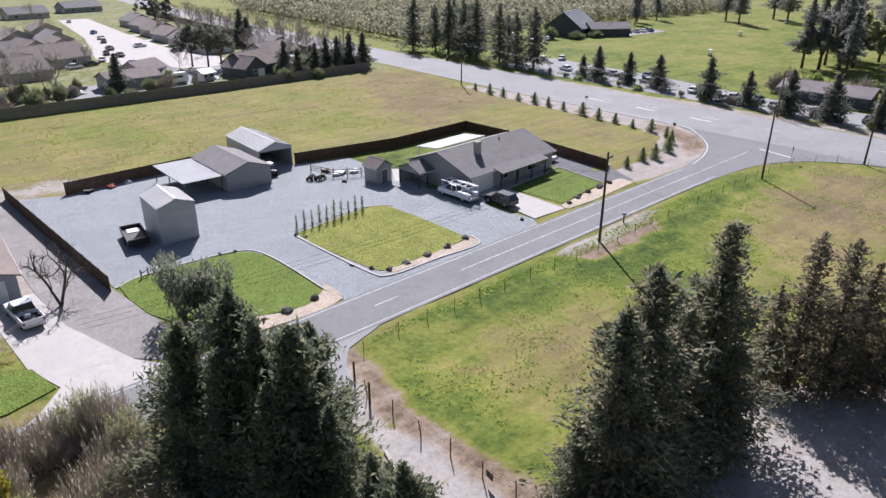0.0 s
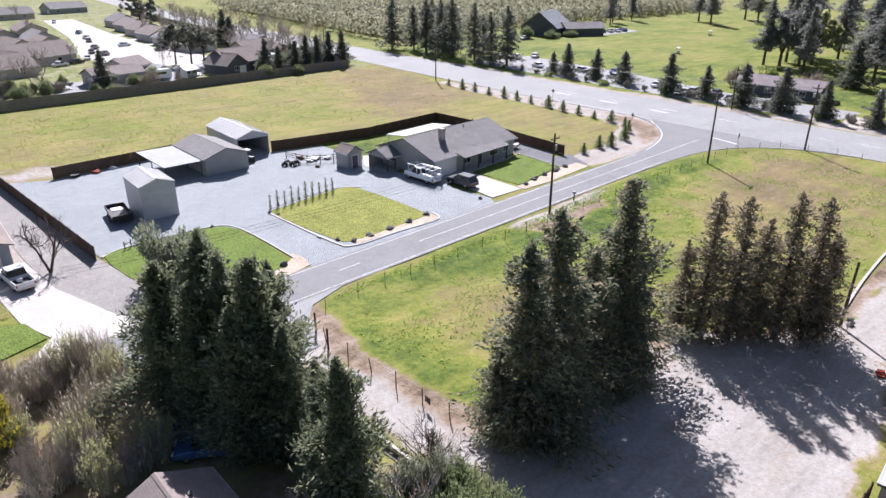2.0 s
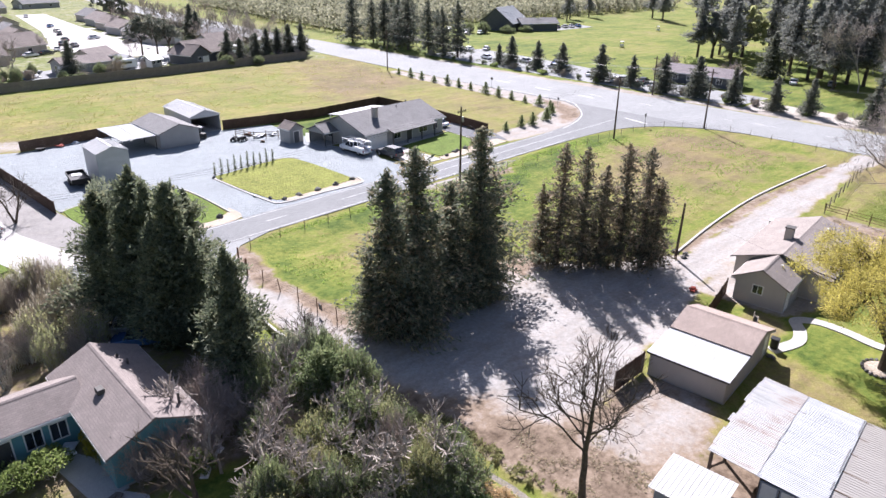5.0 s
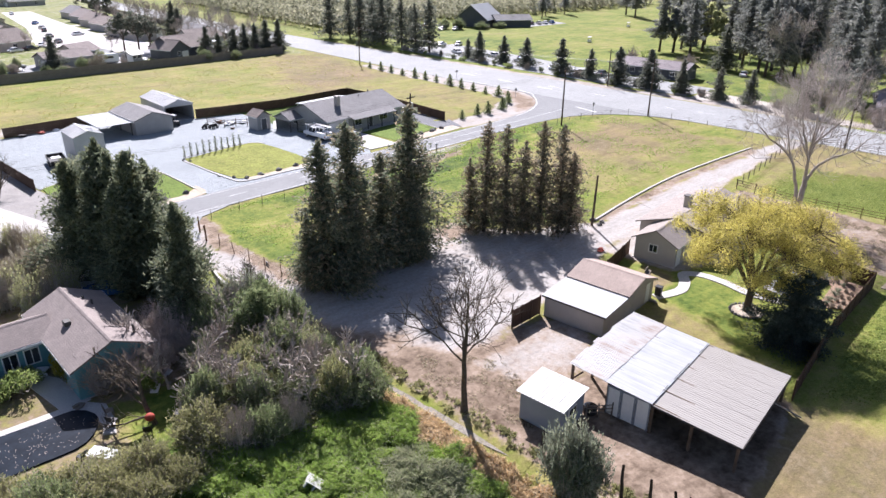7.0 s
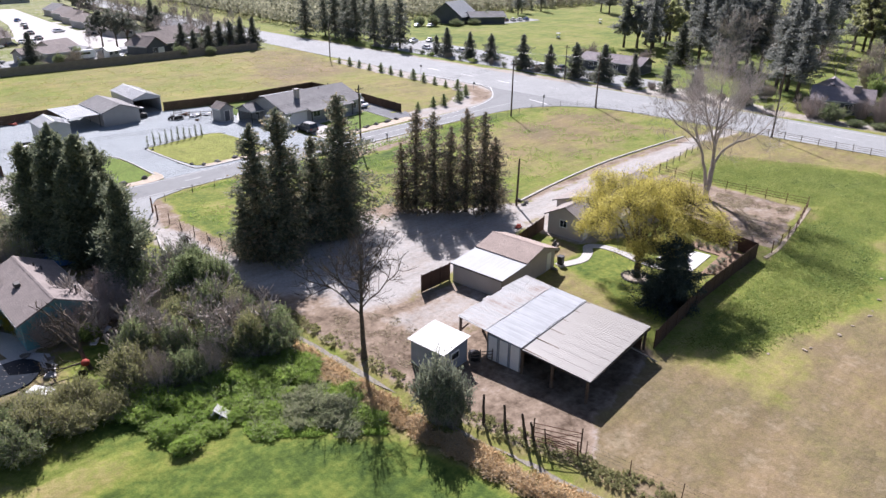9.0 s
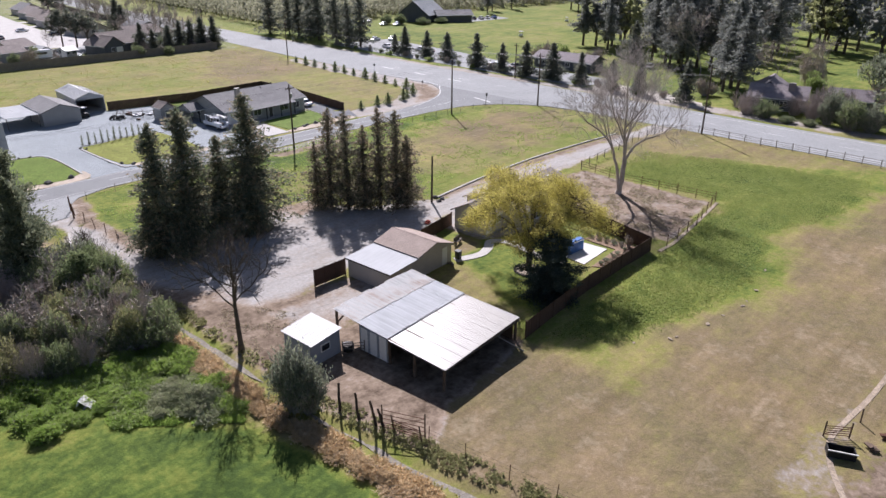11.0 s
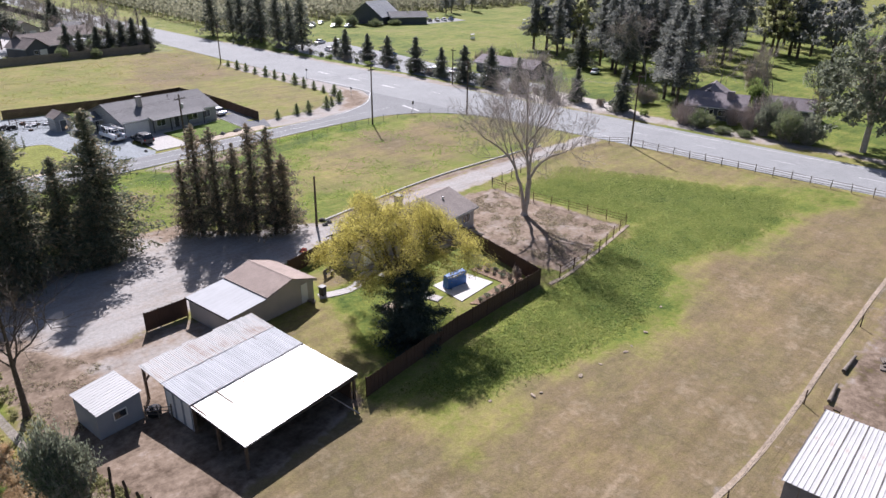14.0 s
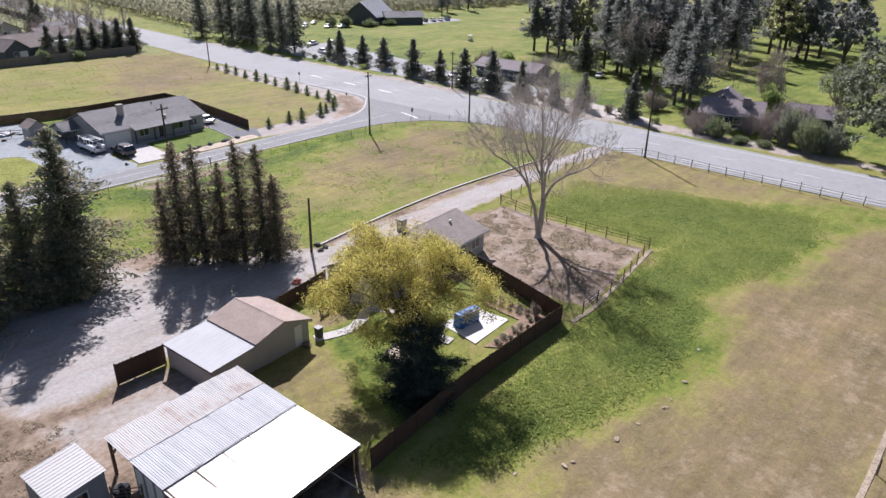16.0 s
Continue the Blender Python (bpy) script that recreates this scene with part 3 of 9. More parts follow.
# ---- ground ----
DITCH = [(22.5, 40), (22.8, 30), (23.6, 18), (24.0, 8), (23.9, -2), (23.9, -9), (24.3, -16), (25.6, -22.5), (26.6, -28), (29, -40), (32, -60)]
ZONES = [  # outline, softness, (dry, bare, pale)
    ([(-400, 100), (-400, 700), (700, 700), (700, 230), (150, 180), (20, 180)], 4, (0.3, 0.42, 0.7)),
    ([(155, 232), (178, 700), (900, 700), (900, 250), (330, 232), (215, 222)], 6, (0.36, 0.32, 0.4)),
    ([(16, 116), (126, 108), (131, 150), (135, 184), (26, 176)], 2.0, (0.47, 0.05, 0.6)),
    ([(92, 112), (118, 112), (127, 150), (133, 184), (110, 180), (96, 140)], 6, (0.74, 0.12, 0.6)),
    ([(10, 117), (56, 110), (56, 115), (20, 125), (10, 132)], 2.5, (0.7, 0.62, 0.85)),
    ([(95, 76), (110, 77), (121, 86), (123, 110), (123, 128), (100, 124), (95, 100)], 2.5, (0.55, 0.05, 0.6)),
    ([(127.5, 150), (131.5, 150), (131.5, 90), (129, 83), (120, 74.6), (109, 69.6), (93, 69.0), (93, 74), (98, 75.5), (110, 78.0), (120.5, 85), (123.6, 95), (124, 113), (125, 132)], 0.8, (0.8, 0.92, 0.85)),
    ([(112, 73), (120, 75), (128, 83), (129.5, 95), (126, 90), (118, 79)], 1.0, (0.8, 0.9, 0.35)),
    ([(66, 90), (95, 90), (96, 111), (66, 108)], 0.6, (0.16, 0.0, 0.5)),
    ([(10, 60), (20, 66), (19, 80), (17, 120), (0, 120), (0, 80), (12, 72)], 1.5, (0.7, 0.9, 0.75)),
    ([(-60, 60), (9, 60.5), (8.6, 66), (4, 68), (-60, 66)], 0.6, (0.1, 0.0, 0.5)),
    # the field south of the road
    ([(29.5, 50), (33, 53.6), (66, 57.4), (104, 61.5), (118, 61), (127, 56), (129, 44), (126, 30), (118, 25.2), (93, 24.4), (68, 19.8), (60, 23), (53, 29), (46, 32), (29.3, 27.5)], 0.8, (0.29, 0.05, 0.5)),
    ([(40, 52.5), (66, 55.5), (104, 59), (104, 55), (70, 49), (45, 46)], 2.5, (0.10, 0.0, 0.5)),
    ([(36, 34), (52, 36), (56, 47), (42, 48), (36, 43)], 4, (0.5, 0.05, 0.5)),
    ([(72, 30), (95, 28), (120, 30), (126, 45), (120, 56), (100, 54), (82, 46)], 6, (0.68, 0.08, 0.6)),
    ([(98, 36), (118, 36), (120, 50), (104, 48)], 6, (0.8, 0.14, 0.7)),
    ([(62, 34), (80, 24.5), (92, 26), (88, 36), (70, 42)], 4, (0.48, 0.05, 0.5)),
    ([(28.5, 51.5), (31.5, 52.5), (29.8, 44), (29.8, 34), (31.5, 28), (27, 26), (26.8, 44)], 0.7, (0.8, 0.85, 0.32)),
    ([(60, 56.8), (70, 58.0), (86, 60.2), (84, 58.6), (76, 57.0), (72, 55.6), (66, 55), (62, 55.4)], 0.5, (0.8, 0.9, 0.9)),
    ([(62, 55.4), (72, 56), (82, 58.4), (78, 54.6), (70, 52.6), (64, 52.6)], 1.2, (0.8, 0.8, 0.35)),
    # gravel lot and lane under the redwoods
    ([(26.5, 53), (28.8, 50), (27.0, 44), (27.6, 36), (28.5, 27), (31, 25.5), (46, 30), (52, 28.5), (58, 23), (68, 18.2), (78, 19.5), (95, 21.8), (118, 22.6), (131, 24), (131, 19.5), (118, 19.5), (100, 17.2), (80, 14.6), (70, 13.5), (59, 12), (54, 9), (46, 8), (38, 6), (33, 4), (28, 8), (25, 16), (23.4, 26), (23.2, 33), (25, 39), (24.6, 45), (24, 53)], 0.9, (0.7, 0.97, 0.97)),
    ([(46, 31), (53, 29.5), (54, 26), (49, 25.5)], 1.2, (0.85, 0.9, 0.38)),
    ([(68, 18.3), (78, 19.6), (95, 21.9), (118, 22.7), (118, 24.0), (93, 23.2), (68, 19.4)], 0.4, (0.8, 0.92, 0.32)),
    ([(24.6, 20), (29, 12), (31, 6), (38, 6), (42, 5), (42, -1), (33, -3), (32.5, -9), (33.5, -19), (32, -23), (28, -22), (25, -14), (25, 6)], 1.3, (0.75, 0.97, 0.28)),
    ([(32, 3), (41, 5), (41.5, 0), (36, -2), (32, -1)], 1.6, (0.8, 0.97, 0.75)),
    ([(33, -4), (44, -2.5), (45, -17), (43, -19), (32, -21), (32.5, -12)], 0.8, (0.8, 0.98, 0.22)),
    # yard
    ([(46.5, -15.2), (44.5, -2), (54, 0.5), (55, 6), (60, 7), (78, 3), (74, -2), (72, -12)], 0.5, (0.28, 0.0, 0.5)),
    ([(45, -14), (44.5, -2.5), (53, 0.5), (52, -6), (49, -13)], 1.6, (0.62, 0.18, 0.5)),
    ([(54.6, 1.9), (58, 1.7), (59.9, 3.6), (59.7, 6.2), (55.3, 5.4)], 0.4, (0.8, 0.3, 0.75)),
    ([(60, 3.5), (60, 12), (79, 14), (79, 1.8), (66, 1)], 0.6, (0.8, 0.85, 0.8)),
    # pasture east of the yard
    ([(45, -17), (73, -13.5), (94.5, -9), (95, 13), (118, 18.6), (131, 18.5), (132, -120), (40, -120), (33, -60), (29, -38), (27, -24), (33, -19.5)], 0.8, (0.80, 0.06, 0.7)),
    ([(45, -18.2), (60, -15.6), (73, -14.2), (94.5, -9.5), (95, 12), (118, 17.5), (130, 15), (131, -27.5), (112.7, -25), (102.8, -25.4), (94.8, -24.3), (88.1, -22), (80.5, -25.2), (72.6, -27.7), (60.4, -27.4), (50.4, -26), (45, -21)], 3.0, (0.62, 0.05, 0.5)),
    ([(45, -17.2), (60, -14.0), (73, -12.6), (94.5, -9.0), (95, 12), (118, 17.5), (130, 15), (131, -25.5), (112.7, -23), (102.8, -23.4), (94.8, -22.3), (88.1, -20), (80.5, -23.2), (72.6, -25.7), (60.4, -25.4), (50.4, -24), (45, -19)], 2.6, (0.22, 0.0, 0.5)),
    ([(96, 12.5), (118, 18), (131, 17), (131, -20), (124, -14), (118, -7), (113, 3), (105, 9)], 3.0, (0.62, 0.08, 0.7)),
    ([(46, -19), (52, -20), (54, -26), (45, -28)], 2.0, (0.45, 0.0, 0.5)),
    ([(76, -12.5), (93.6, -8.2), (94, 13), (88, 14), (80, 8), (78, 1), (74, -3)], 0.7, (0.8, 0.9, 0.4)),
    ([(42, -40.5), (50, -40.0), (56, -41.0), (67, -40.2), (86, -38.6), (132, -34.6), (132, -36), (86, -39.8), (66, -41.4), (54, -41.9), (47, -43.5), (40, -44)], 0.5, (0.62, 0.42, 0.5)),
    ([(50, -44), (86, -40.6), (120, -38), (120, -90), (40, -90), (42, -44)], 1.0, (0.6, 0.7, 0.2)),
    # near lawn and rough ground by the ditch
    ([(-60, -3), (5, -3.5), (13.3, -5.4), (20.5, -11.5), (22.5, -22), (24, -34), (30, -60), (-60, -80)], 0.6, (0.07, 0.0, 0.5)),
    ([(6, -3), (13.3, -5.0), (20.5, -11.0), (22.5, -4), (22, 12), (8, 14), (2, 6)], 1.2, (0.22, 0.1, 0.3)),
    ([(22.0, 16), (23.3, 16), (23.2, -4), (23.2, -10), (25.6, -25), (22.8, -25), (20.8, -12), (21.5, 0)], 0.7, (0.6, 0.12, 0.6)),
    ([(23.4, 36), (24.4, 34), (24.8, 6), (24.7, -9), (27, -25), (30, -40), (28.4, -40), (25.4, -25), (23.5, -12), (23.4, 6)], 0.5, (0.4, 0.15, 0.55)),
    ([(-10, 12), (8, 10), (22, 20), (22, 60), (-10, 58)], 1.5, (0.62, 0.5, 0.3)),
    ([(5.6, 9), (14, 8.5), (14, 16), (6.2, 17)], 1.0, (0.24, 0.08, 0.3)),
    # park and golf course beyond the main road
    ([(152, -60), (152, 240), (215, 226), (330, 236), (420, 245), (420, -120)], 1.2, (0.27, 0.0, 0.5)),
    ([(180, 95), (205, 120), (210, 190), (330, 230), (420, 240), (420, 120), (240, 110)], 3, (0.33, 0.0, 0.5)),
    ([(151, -60), (151, 235), (157, 235), (154.5, 120), (155, 60), (156, 20), (154, -60)], 0.8, (0.6, 0.85, 0.75)),
]


def build_ground():
    def axis(lo, hi, step, far):
        a = list(np.arange(lo, hi + 1e-6, step))
        g, s = [], step
        p = hi
        while p < far:
            s *= 1.18
            p += s
            g.append(p)
        b, s, p = [], step, lo
        while p > -far:
            s *= 1.18
            p -= s
            b.append(p)
        return np.array(b[::-1] + a + g)
    xs, ys = axis(-14, 134, 0.7, 2600), axis(-62, 128, 0.7, 2600)
    X, Y = np.meshgrid(xs, ys, indexing="ij")
    x, y = X.ravel(), Y.ravel()
    col = np.zeros((len(x), 4), np.float32)
    col[:] = (0.4, 0.15, 0.5, 1)
    wob = lumps(x, y, 3.1, 3) - 0.5 + 0.6 * (lumps(x, y, 1.3, 4) - 0.5)
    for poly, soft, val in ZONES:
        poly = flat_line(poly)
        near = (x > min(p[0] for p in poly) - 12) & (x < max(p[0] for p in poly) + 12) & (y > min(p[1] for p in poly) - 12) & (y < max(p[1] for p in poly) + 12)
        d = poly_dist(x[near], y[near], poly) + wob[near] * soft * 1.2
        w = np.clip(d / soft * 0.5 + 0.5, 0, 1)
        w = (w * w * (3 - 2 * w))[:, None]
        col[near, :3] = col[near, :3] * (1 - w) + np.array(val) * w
    # gentle swells in the open, a shallow ditch
    open_ = np.clip(1 - col[:, 1] * 1.4, 0, 1)
    z = -0.03 + (lumps(x, y, 7.0, 5) - 0.5) * 0.10 * open_ + (lumps(x, y, 2.0, 6) - 0.5) * 0.06 * open_
    dd = np.full(x.shape, 1e9)
    bed = flat_line(DITCH)
    for (ax, ay), (bx, by) in zip(bed, bed[1:]):
        ex, ey = bx - ax, by - ay
        t = np.clip(((x - ax) * ex + (y - ay) * ey) / (ex * ex + ey * ey), 0, 1)
        dd = np.minimum(dd, np.hypot(x - ax - t * ex, y - ay - t * ey))
    z -= 0.35 * np.clip(1 - dd / 1.5, 0, 1) ** 1.5
    z = np.minimum(z, 0.02)
    nx, ny = len(xs), len(ys)
    idx = np.arange(nx * ny).reshape(nx, ny)
    f = np.stack([idx[:-1, :-1], idx[1:, :-1], idx[1:, 1:], idx[:-1, 1:]], -1).reshape(-1, 4)
    me = bpy.data.meshes.new("ground")
    me.vertices.add(len(x)), me.loops.add(f.size), me.polygons.add(len(f))
    me.vertices.foreach_set("co", np.stack([x, y, z], -1).astype(np.float32).ravel())
    me.loops.foreach_set("vertex_index", f.astype(np.int32).ravel())
    me.polygons.foreach_set("loop_start", (np.arange(len(f)) * 4).astype(np.int32))
    me.polygons.foreach_set("use_smooth", np.ones(len(f), bool))
    at = me.attributes.new("zone", "FLOAT_COLOR", "POINT")
    at.data.foreach_set("color", col.ravel())
    me.materials.append(GROUND)
    me.update(calc_edges=True)
    tagged(new("ground", me), "grassland with dry patches, bare dirt and a shallow ditch", "ground", "", "structure")


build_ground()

# small road, its flare into the main road, and the main road itself
_n = [(x, road_y(x, 3.2)) for x in (-90, -20, 20, 60, 96)] + smooth_line([(104, 69.3), (112, 71.2), (120, 75.2), (126.5, 80.8), (130.6, 88)], 4)
_s = [(x, road_y(x, -3.2)) for x in (-90, -20, 20, 60, 96)] + smooth_line([(106, 62.7), (116, 62.4), (124, 58.6), (129, 52), (131, 44)], 4)
NEAR = [(131.5, -300), (131.5, -60), (131.3, 20), (131.0, 44), (130.6, 88), (131.2, 120), (133, 155), (135.5, 190), (140.5, 250), (147, 320), (157, 430), (190, 700)]
FAR = [(206, 700), (173, 430), (162, 310), (157, 240), (153.8, 180), (152.2, 130), (150.5, 80), (149.6, 30), (148, 0), (146, -60), (146, -300)]
main_road = slab("road_main", NEAR + FAR, 0.03, ASPHALT_PALE, label="wide pale grey asphalt main road with worn paint", category="road")
road = slab("road_lane", _n + _s[::-1], 0.034, ASPHALT, label="two-lane dark asphalt country road with white lines", category="road")
for off in (2.75, -2.75):
    xs_ = [(-90, 96), (-90, 14)] if off < 0 else [(-90, 96)]
    pts_ = [(x, road_y(x, off)) for x in np.linspace(-90, 104, 60)]
    strip("edge_line", pts_, 0.085, 0.038, PAINT_WHITE, road)
for k in range(15):
    a = -60 + k * 12.2
    strip("lane_dash", [(a, road_y(a, 0.1)), (a + 3.0, road_y(a + 3.0, 0.1))] if a < 45 else [(a, road_y(a, 0.1)), (a + 12, road_y(a + 12, 0.1))], 0.085, 0.038, PAINT_WHITE, road)
strip("edge_line", smooth_line([(108, 69.6), (114, 71.6), (121, 75.4), (127.5, 81.8), (131.6, 89), (132, 112)], 5), 0.16, 0.04, PAINT_WHITE, road)
strip("stop_line", [(124, 61.5), (125.5, 68)], 0.4, 0.04, PAINT_WHITE, road)
for k in range(12):
    strip("lane_dash", [(140.6 + 0.02 * (k * 14 - 60), -40 + k * 14), (140.6 + 0.02 * (k * 14 - 56), -36 + k * 14)] if k not in (7,) else [(140, 52), (140.1, 55)], 0.16, 0.034, PAINT_WHITE, main_road)
strip("edge_line", [(134.2, 24 + 0.0), (134.2, -120)], 0.16, 0.034, PAINT_WHITE, main_road)
strip("edge_line", [(146.8, 24), (143.6, -120)], 0.16, 0.034, PAINT_WHITE, main_road)
for y0 in (86, 100, 114):
    strip("turn_bar", [(139.0 + (y0 - 86) * 0.03, y0), (139.3 + (y0 - 86) * 0.03, y0 + 5)], 0.5, 0.034, PAINT_WHITE, main_road)
slab("apron_gravel", [(24.6, 56.2), (36.5, 54.9), (31, 52.6), (29.0, 50), (27.3, 45.2), (24.7, 44.6), (23.6, 52)], 0.026, ASPHALT_PALE, label="worn asphalt apron where the lane meets the road", category="pavement")

# paved and gravelled ground
slab("gravel_yard", [(17.6, 117), (24, 114.5), (39, 117.2), (51.5, 118.6), (52, 110), (66.5, 108), (66.5, 96), (66.2, 86), (68, 80), (70, 79), (67.3, 74), (68.2, 66.8), (67, road_y(67, 3.0)), (36, road_y(36, 3.0)), (35.6, 76.8), (32.8, 80), (22.4, 79.6), (19.2, 78.2)], 0.02, GRAVEL, label="wide yard of pale blue-grey gravel", category="gravel yard")
slab("gravel_side", [(88.4, 71.0), (89.3, 81.6), (88.5, 88), (95.4, 90), (95.6, 76.5), (93, 70)], 0.016, GRAVEL_DARK, label="strip of dark gravel beside the house", category="gravel")
slab("driveway_concrete", [(68.4, 66.6), (74.6, 67.0), (74.9, 78.2), (75.9, 82.3), (69.8, 81.2), (69.7, 78.7)], 0.05, CONCRETE, label="pale concrete driveway in front of the garage", category="driveway")
slab("patio_pad", [(64.4, 91.6), (67.9, 97.4), (71.5, 95), (70.4, 89.5), (66, 87)], 0.045, CONCRETE, label="pale concrete pad beside the house", category="patio")
slab("driveway_west", [(6.0, 57.2), (18.2, 59.0), (15.8, 62.3), (13.0, 72.4), (12.4, 82), (7.6, 82), (8.3, 66.2), (9.7, 61.4), (7.6, 58.6)], 0.04, CONCRETE, label="broad bright concrete driveway", category="driveway")
lawn = slab("lawn_west", smooth_line([(19.6, 77.8), (22.8, 79.2), (32.6, 79.6), (35.2, 76.6), (35.0, 64.4), (30, 62.6), (20.9, 66.9)], 3, True), 0.07, LAWN, label="green corner lawn with a curved edge", category="lawn")
lawn2 = slab("lawn_middle", smooth_line([(41.6, 79.6), (44, 81.3), (53.4, 83.6), (56.6, 82.0), (57.0, 68.0), (56, 66.4), (45, 64.8), (42.5, 66.6)], 3, True), 0.07, LAWN_DRY, label="rounded tufty yellow-green lawn island", category="lawn")
lawn3 = slab("lawn_house", [(75.3, 78.0), (88.9, 81.3), (87.9, 71.7), (75.8, 68.6)], 0.07, LAWN, label="mown green front lawn", category="lawn")
slab("lawn_left", [(-60, 59), (5.6, 59.9), (9.4, 61.5), (8.6, 65.8), (5, 67.0), (-60, 64)], 0.07, LAWN, label="bright green lawn beside the driveway", category="lawn")
strip("edging", smooth_line([(41.2, 79.8), (41.8, 66), (43.2, 63.3), (50, 63.9), (56.6, 64.3), (57.7, 66.9)], 4), 0.28, 0.12, CONCRETE, lawn2, "pale concrete kerb", 0.2)
strip("edging", smooth_line([(42, 81.8), (53.4, 84.1), (57.2, 82.3)], 4), 0.16, 0.10, CONCRETE, lawn2, "", 0.2)
strip("edging", smooth_line([(19.3, 78.0), (22.8, 79.6), (32.8, 80.0), (35.6, 76.8), (35.8, 64.2)], 4), 0.2, 0.10, CONCRETE, lawn, "", 0.2)
strip("edging", [(75.2, 78.3), (89.1, 81.6), (88.2, 71.5)], 0.16, 0.1, CONCRETE, lawn3, "", 0.2)
slab("sand_strip_middle", [(42.6, 66.3), (45, 64.7), (56, 66.2), (57.3, 67.6), (57.6, 65), (56, 64.5), (44, 63.6)], 0.06, SAND, label="sandy verge with boulders in front of the lawn", category="verge")
slab("sand_strip_west", smooth_line([(20.4, 66.6), (30, 62.3), (35.3, 64.2), (36.4, 66), (36.0, 61.6), (30, 60.4), (21, 61.2)], 3, True), 0.045, SAND, label="sandy verge along the road", category="verge")
slab("sand_strip_house", [(74.9, 68.2), (88.4, 71.4), (92, 71.6), (92, 69.0), (80, 66.9), (74.8, 66.6)], 0.045, SAND, label="sandy verge with boulders before the house lawn", category="verge")
lane_kerb = thing("kerb", pose(0, 0, 0), "low pale concrete kerb along the gravel lane", "kerb", plan=False)
strip("kerb_run", smooth_line([(67.6, 19.0), (80, 21.6), (93.5, 23.6), (108, 24.4), (119, 24.6)], 5), 0.25, 0.14, CONCRETE, lane_kerb, "", 0.3)
strip("kerb_run", smooth_line([(24.9, 38.6), (23.4, 33), (23.3, 26.5)], 5), 0.22, 0.2, CONCRETE, lane_kerb, "", 0.4)
slab("club_lot", [(258, 200), (286, 201), (290, 212), (262, 214)], 0.02, ASPHALT_PALE, label="pale parking ground beside the club house", category="parking lot")
slab("park_lot", [(156, 60), (157, 100), (158.5, 135), (161, 172), (186, 172), (180, 128), (172, 94), (171, 60)], 0.02, ASPHALT_PALE, label="pale asphalt parking lot behind roadside trees", category="parking lot")
slab("park_lot_south", [(153.5, 26), (154.5, 58), (166, 60), (163, 40), (157.5, 26)], 0.02, GRAVEL_WARM, label="pale gravel pull-out beside the main road", category="verge")
slab("street", [(72, 236), (80, 226), (92, 222), (104, 226), (104, 249), (99, 268), (105, 338), (114, 420), (100, 420), (86, 326), (78, 290), (71, 261)], 0.02, CONCRETE, label="broad pale residential street", category="street")
slab("house_forecourt", [(46, 190), (72, 193), (92, 209), (104, 226), (92, 222), (80, 222), (72, 216), (58, 210), (44, 206)], 0.012, ASPHALT_PALE, label="pale paved ground between the back gardens", category="pavement")
slab("west_lane", [(12.9, 72.6), (15.8, 62.5), (18.3, 60), (20.3, 61.6), (20.2, 66.5), (19.0, 77.9), (17.6, 98), (16.8, 117), (12.8, 117), (12.5, 82)], 0.022, LANE_GREY, label="grey dirt side lane along the board fence", category="lane")

# ---- buildings ----
def window(parent, side, u, z, w, h, L, W, frame_mat=None):
    """A window on a wall of a house of length L (x) and width W (y). side: s, n, w or e."""
    m = {"s": pose(u, -W / 2, z), "n": pose(u, W / 2, z, 0, 0, 180), "w": pose(-L / 2, u, z, 0, 0, -90), "e": pose(L / 2, u, z, 0, 0, 90)}[side]
    t = 0.09
    ring = [(sx * (w / 2 + e), y_, sz * (h / 2 + e)) for y_ in (-0.05, 0.02) for e in (t, 0.0) for sx, sz in ((-1, -1), (1, -1), (1, 1), (-1, 1))]
    faces = [(a, b, c, d) for k in range(4) for a, b, c, d in (((k, (k + 1) % 4, 4 + (k + 1) % 4, 4 + k)), ((8 + k, 12 + k, 12 + (k + 1) % 4, 8 + (k + 1) % 4)), ((k, 8 + k, 8 + (k + 1) % 4, (k + 1) % 4)), ((4 + k, 4 + (k + 1) % 4, 12 + (k + 1) % 4, 12 + k)))]
    f = child("window", mesh_from("window", ring, faces, frame_mat or TRIM), parent)
    f.matrix_local = m
    part("glazing_bar", boxes((-0.03, 0.03, -0.035, 0.02, -h / 2, h / 2)), frame_mat or TRIM, f)
    part("pane", boxes((-w / 2, w / 2, -0.02, 0.0, -h / 2, h / 2)), GLASS, f, "dark glass")
    return f


def door(parent, side, u, w, h, L, W, material, name="door", ribs=0):
    m = {"s": pose(u, -W / 2, 0), "n": pose(u, W / 2, 0, 0, 0, 180), "w": pose(-L / 2, u, 0, 0, 0, -90), "e": pose(L / 2, u, 0, 0, 0, 90)}[side]
    bm = boxes((-w / 2, w / 2, -0.04, 0.0, 0.03, h))
    for k in range(ribs):
        box(bm, -w / 2 + 0.08, w / 2 - 0.08, -0.06, -0.04, 0.12 + k * h / ribs, (k + 1) * h / ribs - 0.02)
    d = part(name, bm, material, parent)
    d.matrix_local = m
    part("door_frame", boxes((-w / 2 - 0.1, -w / 2, -0.06, 0, 0, h + 0.1), (w / 2, w / 2 + 0.1, -0.06, 0, 0, h + 0.1), (-w / 2, w / 2, -0.06, 0, h, h + 0.1)), TRIM, d)
    if not ribs:
        part("door_handle", boxes((w / 2 - 0.14, w / 2 - 0.09, -0.1, -0.04, 0.95, 1.05)), CHROME, d)
    return d


